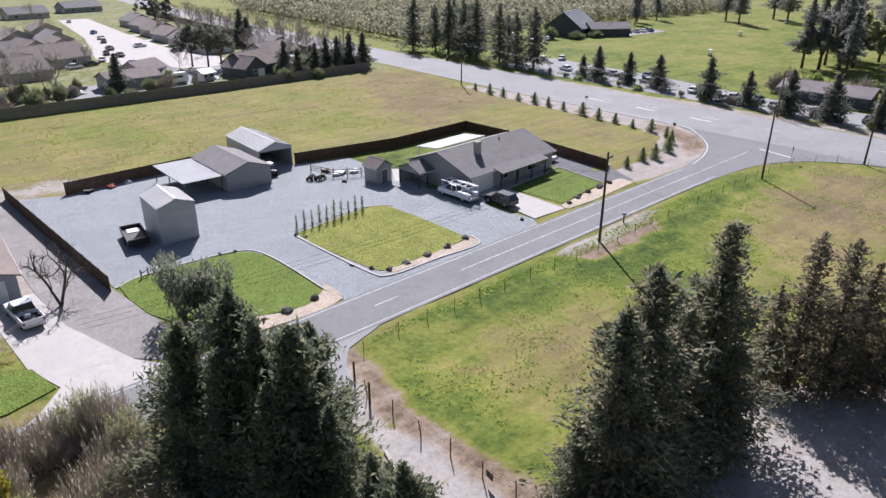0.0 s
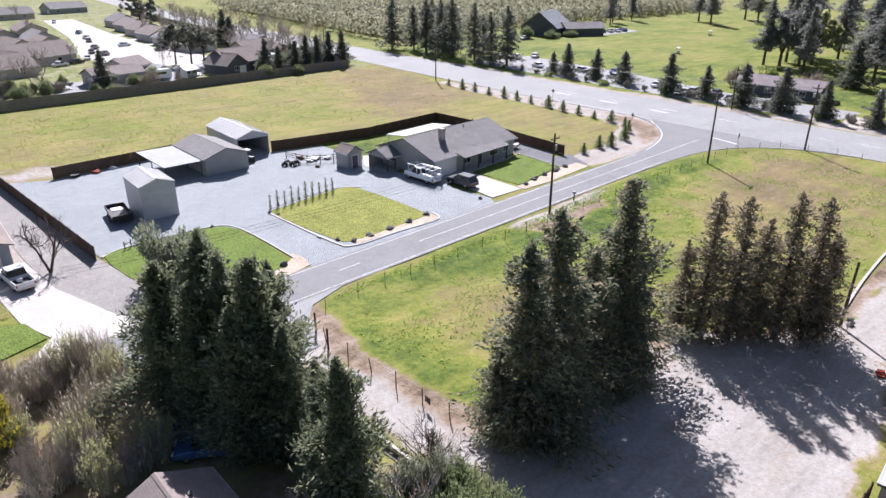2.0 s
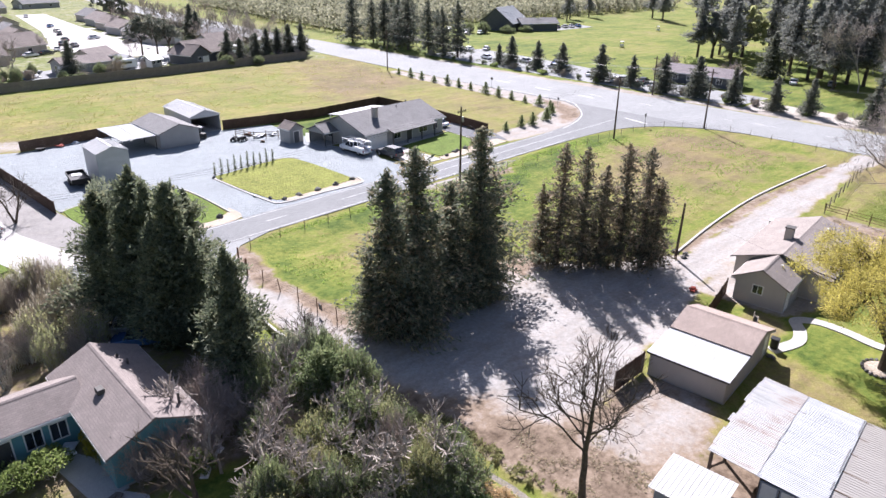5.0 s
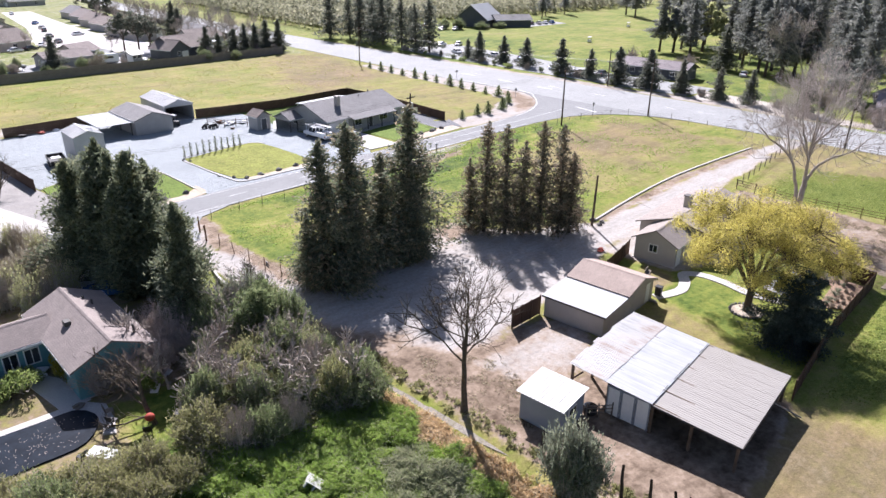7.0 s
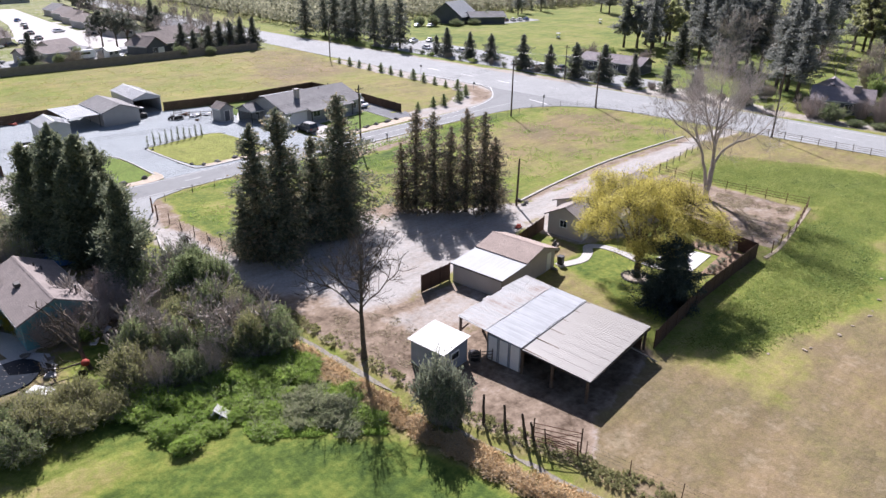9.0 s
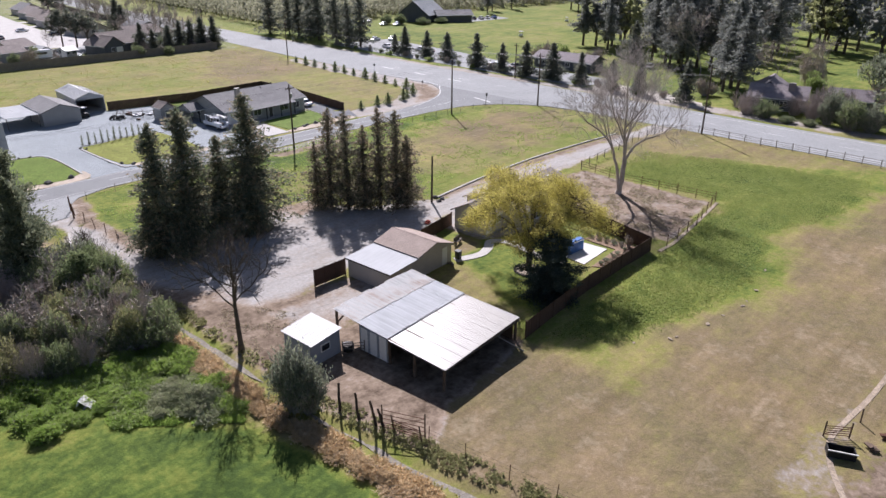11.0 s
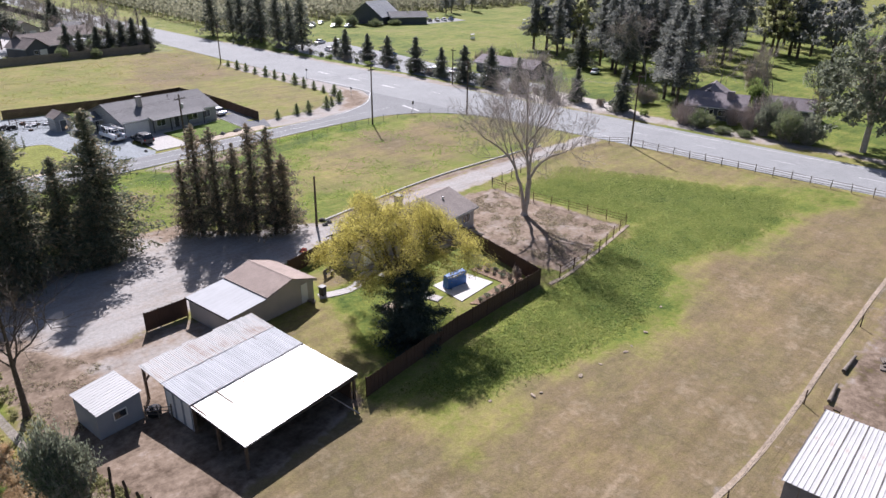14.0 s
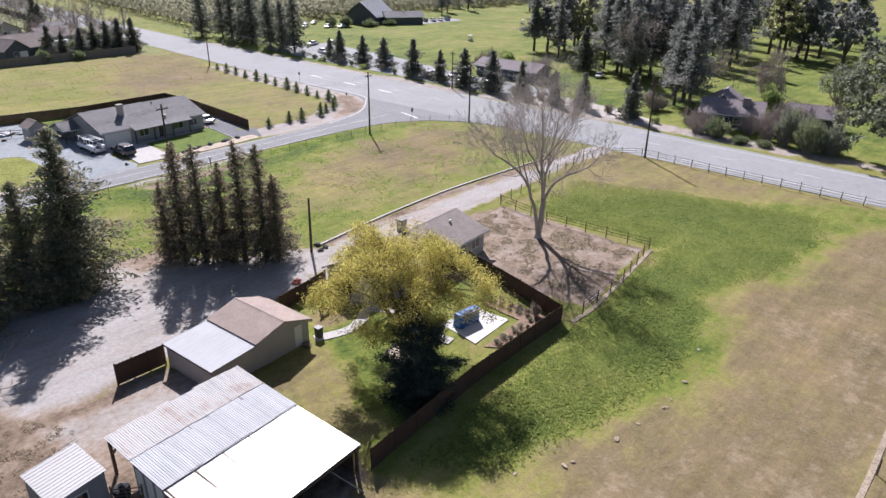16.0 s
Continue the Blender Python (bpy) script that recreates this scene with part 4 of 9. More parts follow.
def ribbed(name, x0, x1, y0, y1, z_y0, z_y1, pitch, height, material, parent, label="", thick=0.03):
    """A roof sheet between y0 and y1 with ribs that run along y."""
    n = max(2, int(round((x1 - x0) / pitch)))
    prof = []
    for k in range(n):
        a = x0 + (x1 - x0) * k / n
        w = (x1 - x0) / n
        prof += [(a, 0), (a + w * 0.66, 0), (a + w * 0.74, height), (a + w * 0.92, height)]
    prof.append((x1, 0))
    m = len(prof)
    v = [(x, y0, z_y0 + h) for x, h in prof] + [(x, y1, z_y1 + h) for x, h in prof]
    v += [(x, y, z - thick) for x, y, z in v]
    f = [(k, k + 1, m + k + 1, m + k) for k in range(m - 1)]
    f += [(2 * m + k + 1, 2 * m + k, 3 * m + k, 3 * m + k + 1) for k in range(m - 1)]
    f += [(k + 1, k, 2 * m + k, 2 * m + k + 1) for k in range(m - 1)] + [(m + k, m + k + 1, 3 * m + k + 1, 3 * m + k) for k in range(m - 1)]
    f += [(0, m, 3 * m, 2 * m), (m - 1, 3 * m - 1, 4 * m - 1, 2 * m - 1)]
    return child(name, mesh_from(name, v, f, material), parent, label)


def house(name, label, category, m, L, W, eave, ridge, wall, roof, over=0.4, open_side="", metal=False, trim=None, thick=0.14, group="", plan=True):
    """A gabled building: the ridge runs along local x; the origin is the middle of the floor."""
    h = thing(name, m, label, category, group, plan, True)
    t, l, w = 0.15, L / 2, W / 2
    if "s" not in open_side:
        part("wall", boxes((-l, l, -w, -w + t, 0, eave)), wall, h)
    if "n" not in open_side:
        part("wall", boxes((-l, l, w - t, w, 0, eave)), wall, h)
    for s, key in ((-1, "w"), (1, "e")):
        g = [(-w + t, 0), (w - t, 0), (w - t, eave), (0, ridge - 0.05), (-w + t, eave)] if key not in open_side else [(-w + t, eave - 0.3), (w - t, eave - 0.3), (w - t, eave), (0, ridge - 0.05), (-w + t, eave)]
        part("wall", prism(bmesh.new(), g, "x", s * l, s * (l - t)), wall, h)
    rise = (ridge - eave) / w
    for s in (-1, 1):
        if metal:
            ro = ribbed("roof_slope", -l - over, l + over, 0, w + over, ridge + 0.06, ridge + 0.06 - rise * (w + over), 0.3, 0.035, roof, h)
            if s < 0:
                ro.matrix_local = pose(0, 0, 0, 0, 0, 180)
        else:
            a, b = (0.0, ridge + 0.02), (s * (w + over), ridge + 0.02 - rise * (w + over))
            part("roof_slope", prism(bmesh.new(), [a, b, (b[0], b[1] + thick), (a[0], a[1] + thick)], "x", -l - over, l + over), roof, h)
            part("fascia", boxes((-l - over, l + over, s * (w + over) - 0.02 * s, s * (w + over + 0.03), b[1] - 0.06, b[1] + thick - 0.03)), trim or TRIM, h)
    part("ridge_cap", prism(bmesh.new(), [(-0.18, ridge + thick - 0.03), (0, ridge + thick + 0.05), (0.18, ridge + thick - 0.03)] if not metal else [(-0.2, ridge + 0.05), (0, ridge + 0.13), (0.2, ridge + 0.05)], "x", -l - over, l + over), roof, h)
    part("floor_slab", boxes((-l - 0.1, l + 0.1, -w - 0.1, w + 0.1, -0.1, 0.04)), CONCRETE, h)
    return h


# house on the north lot
nh = house("ranch_house", "long single-storey grey ranch house with a shingle roof", "house", pose(78.1, 87.4, 0, 0, 0, 6.5), 20.4, 13.0, 2.75, 5.0, SIDING_GREY, SHINGLE_GREY, 0.5)
door(nh, "s", -7.4, 4.6, 2.2, 20.4, 13.0, TRIM, "garage_door", 4)
door(nh, "s", 1.0, 1.0, 2.05, 20.4, 13.0, DARK_TRIM)
for u, w_ in ((-2.4, 1.8), (4.6, 2.2), (8.0, 1.4)):
    window(nh, "s", u, 1.5, w_, 1.2, 20.4, 13)
window(nh, "w", 3.2, 1.5, 1.2, 1.1, 20.4, 13), window(nh, "e", 0, 1.5, 1.6, 1.1, 20.4, 13)
for u in (-4.9, -1.2, 2.6, 6.2):
    part("porch_post", boxes((u - 0.09, u + 0.09, -8.15, -7.97, 0, 2.5)), DARK_TRIM, nh)
part("porch_roof", prism(bmesh.new(), [(-6.3, 2.9), (-8.4, 2.42), (-8.4, 2.54), (-6.3, 3.03)], "x", -5.0, 6.6), SHINGLE_GREY, nh)
part("porch_slab", boxes((-5.0, 7.0, -8.4, -6.6, -0.1, 0.12)), CONCRETE, nh)
ch = part("chimney", boxes((-4.6, -3.7, -2.9, -2.1, 3.4, 5.9)), SIDING_TAN, nh)
part("chimney_cap", boxes((-4.7, -3.6, -3.0, -2.0, 5.9, 6.02)), DARK_TRIM, ch)
part("vent_pipe", boxes((3.0, 3.15, -0.9, -0.75, 4.5, 5.15)), DARK_TRIM, nh)
part("vent_pipe", boxes((6.6, 6.75, 0.1, 0.25, 4.9, 5.5)), DARK_TRIM, nh)
pw = house("side_porch", "small gabled porch wing beside the house", "porch", pose(66.6, 88.9, 0, 0, 0, 6.5 + 0), 3.6, 4.6, 2.35, 3.3, SIDING_GREY, SHINGLE_GREY, 0.35, "ws")
for x, y in ((-1.7, -2.2), (-1.7, 2.2), (0.0, -2.2)):
    part("post", boxes((x - 0.08, x + 0.08, y - 0.08, y + 0.08, 0, 2.4)), DARK_TRIM, pw)
pc = thing("patio_cover", pose(80, 97.0, 0, 0, 0, 6.5), "flat pale patio cover on posts behind the house", "patio cover", stretch=True)
part("roof_sheet", prism(bmesh.new(), [(-2.4, 3.0), (2.6, 2.5), (2.6, 2.62), (-2.4, 3.12)], "x", -6, 6), METAL_PALE, pc)
for x in (-5.6, 0, 5.6):
    part("post", boxes((x - 0.07, x + 0.07, 2.3, 2.44, 0, 2.5)), TRIM, pc)

# sheds of the north lot
ts = house("metal_shed", "tall narrow grey steel shed with a low gable roof", "shed", pose(30.0, 90.5, 0, 0, 0, 90), 6.6, 4.6, 4.5, 5.25, METAL_GREY, METAL_BRIGHT, 0.12, metal=True)
ms = house("workshop", "grey gabled workshop with a shingle roof", "workshop", pose(46.3, 108.3, 0, 0, 0, 92), 12.0, 7.2, 2.6, 3.75, SIDING_GREY, SHINGLE_GREY, 0.3)
window(ms, "s", 2.0, 1.5, 1.2, 1.0, 12, 7.2)
cp = thing("carport", pose(39.6, 108.2, 0, 0, 0, 2), "open carport with a bright flat steel roof", "carport", stretch=True)
ribbed("roof_sheet", -3.3, 3.0, -6.0, 6.0, 2.42, 2.42, 0.3, 0.035, METAL_PALE, cp)
for x in (-3.1, 2.6):
    for y in (-5.7, -0.1, 5.7):
        part("post", boxes((x - 0.06, x + 0.06, y - 0.06, y + 0.06, 0, 2.4)), DARK_TRIM, cp)
part("beam", boxes((-3.2, -3.05, -5.9, 5.9, 2.22, 2.38)), DARK_TRIM, cp)
part("beam", boxes((2.5, 2.65, -5.9, 5.9, 2.22, 2.38)), DARK_TRIM, cp)
n3 = house("open_barn", "grey steel barn with an open dark front", "barn", pose(54.7, 116.2, 0, 0, 0, 90), 13.2, 5.9, 3.1, 4.1, METAL_GREY, METAL_BRIGHT, 0.15, "w", metal=True)
ls = house("garden_shed", "small grey garden shed with a shingle roof", "shed", pose(62.7, 93.5, 0, 0, 0, 97), 3.0, 3.0, 2.5, 3.4, SIDING_GREY, SHINGLE_BROWN, 0.3)
door(ls, "w", 0, 1.2, 2.0, 3.0, 3.0, SIDING_DARK)

# garage beside the yard: a lean-to and a gable over one floor
ga = thing("garage", pose(40.52, -2.86, 0, 0, 0, 6.9) @ Matrix.Diagonal((0.885, 0.915, 1.04, 1)), "tan garage with a rose shingle gable and a bright steel lean-to", "garage", plan=False)
D_ = 6.7
part("wall", prism(bmesh.new(), [(0.15, 0), (11.05, 0), (11.05, 2.0), (8.1, 2.95), (4.7, 2.25), (0.15, 1.98)], "y", 0.05, 0.2), SIDING_TAN, ga)
part("wall", prism(bmesh.new(), [(0.15, 0), (11.05, 0), (11.05, 2.0), (8.1, 2.95), (4.7, 2.25), (0.15, 1.98)], "y", D_ - 0.2, D_ - 0.05), SIDING_TAN, ga)
part("wall", boxes((0.0, 0.15, 0.05, D_ - 0.05, 0, 1.98)), SIDING_TAN, ga)
part("wall", boxes((11.05, 11.2, 0.05, D_ - 0.05, 0, 2.0)), SIDING_TAN, ga)
lt = ribbed("lean_to_roof", -0.2 - 0, D_ + 0.25, 0, 4.95, 2.28, 2.02, 0.4, 0.008, METAL_PALE, ga, "pale steel sheets")
lt.matrix_local = Matrix(((0, -1, 0, 4.8), (1, 0, 0, 0), (0, 0, 1, 0), (0, 0, 0, 1)))
part("roof_slope", prism(bmesh.new(), [(4.65, 2.28), (8.1, 3.02), (8.1, 3.14), (4.65, 2.40)], "y", -0.25, D_ + 0.25), SHINGLE_PINK, ga)
part("roof_slope", prism(bmesh.new(), [(8.1, 3.02), (11.5, 1.98), (11.5, 2.10), (8.1, 3.14)], "y", -0.25, D_ + 0.25), SHINGLE_PINK, ga)
part("ridge_cap", prism(bmesh.new(), [(7.9, 3.1), (8.1, 3.18), (8.3, 3.1)], "y", -0.27, D_ + 0.27), SHINGLE_PINK, ga)
part("fascia", boxes((-0.18, -0.14, -0.2, D_ + 0.2, 1.86, 2.02)), DARK_TRIM, ga)
part("barge_board", prism(bmesh.new(), [(4.65, 2.12), (8.1, 2.88), (11.5, 1.82), (11.5, 1.97), (8.1, 3.01), (4.65, 2.27)], "y", -0.28, -0.24), SIDING_TAN, ga)
part("floor_slab", boxes((0, 11.2, 0, D_, -0.1, 0.04)), CONCRETE, ga)
part("door", boxes((9.4, 10.3, -0.0, 0.04, 0.04, 1.95)), TRIM, ga)

# house behind the elm
co = house("cottage", "tan house with a taupe shingle roof and chimney", "house", pose(72.9, 8.0, 0, 0, 0, 7), 14.0, 9.0, 2.5, 3.9, SIDING_TAN, SHINGLE_TAUPE, 0.45)
window(co, "s", 5.2, 1.45, 1.6, 1.1, 14, 9), window(co, "s", 2.6, 1.45, 1.2, 1.1, 14, 9), window(co, "e", -1.5, 1.45, 1.4, 1.2, 14, 9), window(co, "s", -3.6, 1.4, 2.0, 1.5, 14, 9)
door(co, "s", -0.6, 0.95, 2.05, 14, 9, DARK_TRIM)
cc = part("chimney", boxes((-2.2, -1.4, 0.6, 1.4, 3.2, 5.0)), SIDING_TAN, co)
part("chimney_cap", boxes((-2.28, -1.32, 0.52, 1.48, 5.0, 5.1)), DARK_TRIM, cc)
part("vent_pipe", boxes((4.0, 4.25, -1.6, -1.4, 3.4, 3.9)), TRIM, co)
cw = house("cottage_wing", "small gabled wing with one white window", "house wing", pose(63.6, 6.7, 0, 0, 0, 7), 5.2, 4.8, 2.5, 3.7, SIDING_TAN, SHINGLE_TAUPE, 0.4)
window(cw, "w", 0.2, 1.6, 0.9, 0.8, 5.2, 4.8), window(cw, "s", 0.5, 1.5, 0.8, 0.9, 5.2, 4.8)
part("vent_pipe", boxes((0.2, 0.4, -1.0, -0.8, 3.0, 3.6)), TRIM, cw)
door(cw, "s", -1.6, 0.9, 2.0, 5.2, 4.8, TRIM)

# big open barn with its sheet roof
ba = thing("hay_barn", pose(33.0, -18.6, 0, 0, 0, 6.8), "open pole barn roofed in bright and weathered corrugated steel", "barn", plan=False)
BW = 10.2
for k in range(9):
    ribbed("steel_sheet", -0.1 + k * (BW + 0.2) / 9, -0.1 + (k + 1) * (BW + 0.2) / 9 - 0.005, -0.15, 6.12, 2.14 + 0.02 * k, 2.45 + 0.004 * k, 0.23, 0.018, METAL_CREAM, ba, "bright white ribbed sheet")
for k in range(11):
    for y0, y1, z0, z1 in ((6.02, 9.75, 2.53, 2.74), (9.66, 12.7, 2.77, 3.0)):
        d = RNG.uniform(-0.14, 0.14)
        ob = ribbed("steel_sheet", -0.1 + k * (BW + 0.2) / 11, -0.1 + (k + 1) * (BW + 0.2) / 11 - 0.006, y0 + d * 0.3 * (y0 > 9), y1 + d * (y0 > 9), z0 + RNG.uniform(0, 0.02), z1 + RNG.uniform(0, 0.02), 0.16, 0.022, METAL_OLD if y0 > 9 else METAL_MID, ba, "weathered grey steel sheet")
# solid dark bar that paints the shade of the gap where the roofs step
part("roof_seam", boxes((-0.12, BW + 0.1, 6.06, 6.16, 2.47, 2.55)), DARK_TRIM, ba, "dark strip standing in for the shaded gap between the two roofs")
for y, z in ((0.1, 2.12), (3.2, 2.28), (6.0, 2.44), (9.4, 2.7), (12.4, 2.94)):
    part("roof_beam", boxes((0, BW, y - 0.07, y + 0.07, z - 0.24, z - 0.06)), POST_WOOD, ba)
    for x in ((0.1, 3.4, 6.8, BW - 0.1) if y > 1 else (0.1, BW - 0.1)):
        part("post", boxes((x - 0.09, x + 0.09, y - 0.09, y + 0.09, -0.1, z - 0.2)), POST_WOOD, ba)
for k in range(6):
    x = 0.06 + k * (BW - 0.12) / 5
    part("rafter", prism(bmesh.new(), [(0.0, 2.0), (12.4, 2.86), (12.4, 2.94), (0.0, 2.08)], "x", x - 0.04, x + 0.04), POST_WOOD, ba)
for x in (-0.1, BW + 0.1):
    part("barge_board", prism(bmesh.new(), [(-0.15, 2.0), (6.1, 2.31), (6.1, 2.43), (-0.15, 2.12)], "x", x - 0.025, x + 0.025), DARK_TRIM, ba)
part("fascia", boxes((-0.05, BW, -0.2, -0.15, 2.0, 2.13)), DARK_TRIM, ba)
for k, (y0, y1) in enumerate(((6.15, 7.2), (7.26, 8.3), (8.36, 9.4))):
    dp = part("door_panel", boxes((0.0, 0.06, y0, y1, 0.1, 2.4)), TRIM, ba, "pale painted sliding door panel")
    part("door_stile", boxes((-0.03, 0.0, y0, y0 + 0.09, 0.1, 2.4), (-0.03, 0.0, y1 - 0.09, y1, 0.1, 2.4)), SIDING_BLUE, dp)
part("door_track", boxes((-0.06, 0.04, 6.1, 9.45, 2.4, 2.5)), SIDING_BLUE, ba)
# unseen north wall, added to block light and darken the floor under the roof
part("wall", boxes((0.1, BW, 9.4, 9.5, 0, 2.5)), FENCE_GREY, ba)
part("wall", boxes((BW - 0.3, BW - 0.2, 0.3, 9.3, 0, 1.9)), FENCE_BROWN, ba)
part("brace", prism(bmesh.new(), [(12.3, 1.6), (11.5, 2.55), (11.62, 2.6), (12.4, 1.7)], "x", 0.06, 0.16), POST_WOOD, ba)
rail = thing("leaning_pole", Matrix.Translation((41.6, -18.0, 0.5)) @ Vector((-0.91, 2.4, 0.85)).to_track_quat("Z", "Y").to_matrix().to_4x4(), "pale pole leaning from the barn corner to the ground", "pole", plan=False)
bm = bmesh.new()
cyl(bm, 0.055, 0.04, 2.9, pose(0, 0, -1.35), 8)
part("shaft", bm, BARK_PALE, rail)

# little white-roofed coop beside the barn
cp2 = thing("coop_shed", pose(27.12, -8.78, 0, 0, 0, 6.5), "small blue-grey shed with a bright sloping roof", "shed", plan=False)
part("wall", prism(bmesh.new(), [(0.15, 0), (3.25, 0), (3.25, 2.48), (0.15, 2.18)], "y", 0.1, 0.22), SIDING_BLUE, cp2)
part("wall", prism(bmesh.new(), [(0.15, 0), (3.25, 0), (3.25, 2.48), (0.15, 2.18)], "y", 3.28, 3.4), SIDING_BLUE, cp2)
part("wall", boxes((0.05, 0.15, 0.1, 3.4, 0, 2.17)), SIDING_BLUE, cp2), part("wall", boxes((3.25, 3.35, 0.1, 3.4, 0, 2.45)), SIDING_BLUE, cp2)
cr = ribbed("roof_sheet", -0.1, 3.9, 0.0, 3.4, 2.2, 2.52, 0.3, 0.02, METAL_WHITE, cp2)
cr.matrix_local = Matrix(((0, 1, 0, 0), (1, 0, 0, -0.1), (0, 0, 1, 0.02), (0, 0, 0, 1)))
wf = part("window", boxes((1.2, 2.2, 0.03, 0.1, 1.0, 1.7)), TRIM, cp2)
part("pane", boxes((1.28, 2.12, 0.01, 0.03, 1.08, 1.62)), GLASS, wf, "dark glass")

# long shop in the far corner of the pasture
sh = thing("stock_shed", pose(53.75, -44.95, 0, 0, 0, 3.2), "long weathered grey shed with a ribbed pale steel roof", "shed", plan=False)
part("wall", prism(bmesh.new(), [(0.2, 0), (10.2, 0), (10.2, 2.35), (0.2, 3.2)], "y", -0.35, -0.2), FENCE_ASH, sh)
part("wall", prism(bmesh.new(), [(0.2, 0), (10.2, 0), (10.2, 2.35), (0.2, 3.2)], "y", -16.3, -16.15), FENCE_ASH, sh)
part("wall", boxes((0.05, 0.2, -16.3, -0.2, 0, 3.2)), FENCE_ASH, sh), part("wall", boxes((10.2, 10.35, -16.3, -0.2, 0, 2.3)), FENCE_ASH, sh)
for k in range(18):
    ob = ribbed("steel_sheet", 0.0, 0.905, 0.0, 10.6, 3.3 + 0.012 * (k % 3), 2.42 + 0.012 * (k % 2), 0.3, 0.03, METAL_SHED, sh, "pale dusty roof sheet")
    ob.matrix_local = Matrix(((0, 1, 0, -0.05), (-1, 0, 0, -0.92 * k), (0, 0, 1, 0), (0, 0, 0, 1)))
    if k % 3 != 1:
        part("lap_strip", prism(bmesh.new(), [(0.0, 3.325), (10.55, 2.445), (10.55, 2.470), (0.0, 3.35)], "y", -0.92 * k - 0.014, -0.92 * k + 0.014), FENCE_GREY, sh)
for y, w_ in ((-4.6, 1.0), (-9.5, 1.2)):
    wn = part("window", boxes((0.0, 0.06, y - w_ / 2, y + w_ / 2, 1.35, 2.15)), FENCE_GREY, sh)
    part("pane", boxes((-0.02, 0.0, y - w_ / 2 + 0.1, y + w_ / 2 - 0.1, 1.43, 2.07)), GLASS, wn, "dark glass")
for k in range(7):
    part("batten", boxes((0.01, 0.05, -2.2 * k - 1.1, -2.2 * k - 1.02, 0.05, 3.15)), FENCE_GREY, sh)

# teal house on the near left
te = house("teal_house", "teal clapboard house with a weathered shingle roof", "house", pose(6.42, 23.5, 0, 0, 0, 92), 11.2, 5.7, 2.75, 4.05, SIDING_TEAL, SHINGLE_TAN, 0.4, plan=False)
tw = house("teal_wing", "teal wing with three white-framed windows", "house wing", pose(-3.3, 26.3, 0, 0, 0, 0.5), 14.6, 4.2, 2.65, 3.55, SIDING_TEAL, SHINGLE_TAN, 0.35, plan=False)
for u in (5.6, 4.1, -1.5):
    window(tw, "s", u, 1.45, 0.95, 1.25, 14.6, 4.2)
door(tw, "s", 2.3, 1.0, 2.05, 14.6, 4.2, DARK_TRIM)
part("roof_vent", boxes((-0.35, 0.35, 1.1, 1.6, 3.55, 3.95)), DARK_TRIM, te, "dark roof vent with a pale side", 0.05)
for u, v in ((3.4, -1.0), (2.2, -1.3), (-4.2, -2.2)):
    part("vent_pipe", boxes((u - 0.07, u + 0.07, v - 0.07, v + 0.07, 3.2, 4.05)), DARK_TRIM, te)
part("chimney", boxes((-1.8, -1.3, 0.2, 0.7, 3.0, 4.0)), SIDING_TAN, tw)
part("fascia", boxes((-7.3, 7.2, -2.52, -2.47, 2.42, 2.6)), TRIM, tw)

# neighbour behind the west driveway
we = house("west_house", "blue-grey house with a tan garage wall", "house", pose(4.6, 88.5, 0, 0, 0, 90), 15.0, 14.0, 2.7, 4.8, SIDING_BLUE, SHINGLE_BROWN, 0.5)
door(we, "w", -3.6, 4.4, 2.2, 15.0, 14.0, TRIM, "garage_door", 4)

# park building, ranch house and club house beyond the main road
pk = house("park_building", "low brown-roofed park building behind roadside trees", "building", pose(178.6, 82.0, 0, 0, 0, 96), 19, 8, 2.8, 4.2, SIDING_DARK, SHINGLE_MAROON, 0.8)
for u in (-6, -2, 2, 6):
    window(pk, "n", u, 1.5, 1.4, 1.1, 19, 8)
rh = house("red_ranch_house", "low ranch house with a maroon shingle roof", "house", pose(167.5, 15.8, 0, 0, 0, 108), 11, 9.5, 2.8, 4.7, SIDING_DARK, SHINGLE_MAROON, 0.7)
rw = house("red_ranch_wing", "cross-gabled wing with a maroon roof", "house wing", pose(174.0, 20.5, 0, 0, 0, 18), 12, 7.5, 2.8, 5.0, SIDING_DARK, SHINGLE_MAROON, 0.6)
for u in (-4, -1.5, 1, 3.5):
    window(rh, "n", u, 1.5, 1.5, 1.1, 11, 9.5)
part("chimney", boxes((-3.2, -1.8, 1.2, 2.2, 3.4, 5.6)), SHINGLE_MAROON, rh)
rg = house("red_ranch_garage", "maroon-roofed garage among garden trees", "garage", pose(176.5, 4.0, 0, 0, 0, 108), 8, 7, 2.6, 4.2, SIDING_DARK, SHINGLE_MAROON, 0.6)
cl = house("club_house", "club house with a bright steep steel roof", "building", pose(246, 219, 0, 0, 0, 18), 17, 16, 3.6, 9.2, SIDING_DARK, METAL_BRIGHT, 0.8, metal=True)
cl2 = house("club_wing", "long low club wing", "building", pose(254, 207, 0, 0, 0, -28), 16, 10, 3.2, 5.0, SIDING_DARK, SHINGLE_GREY, 0.8)

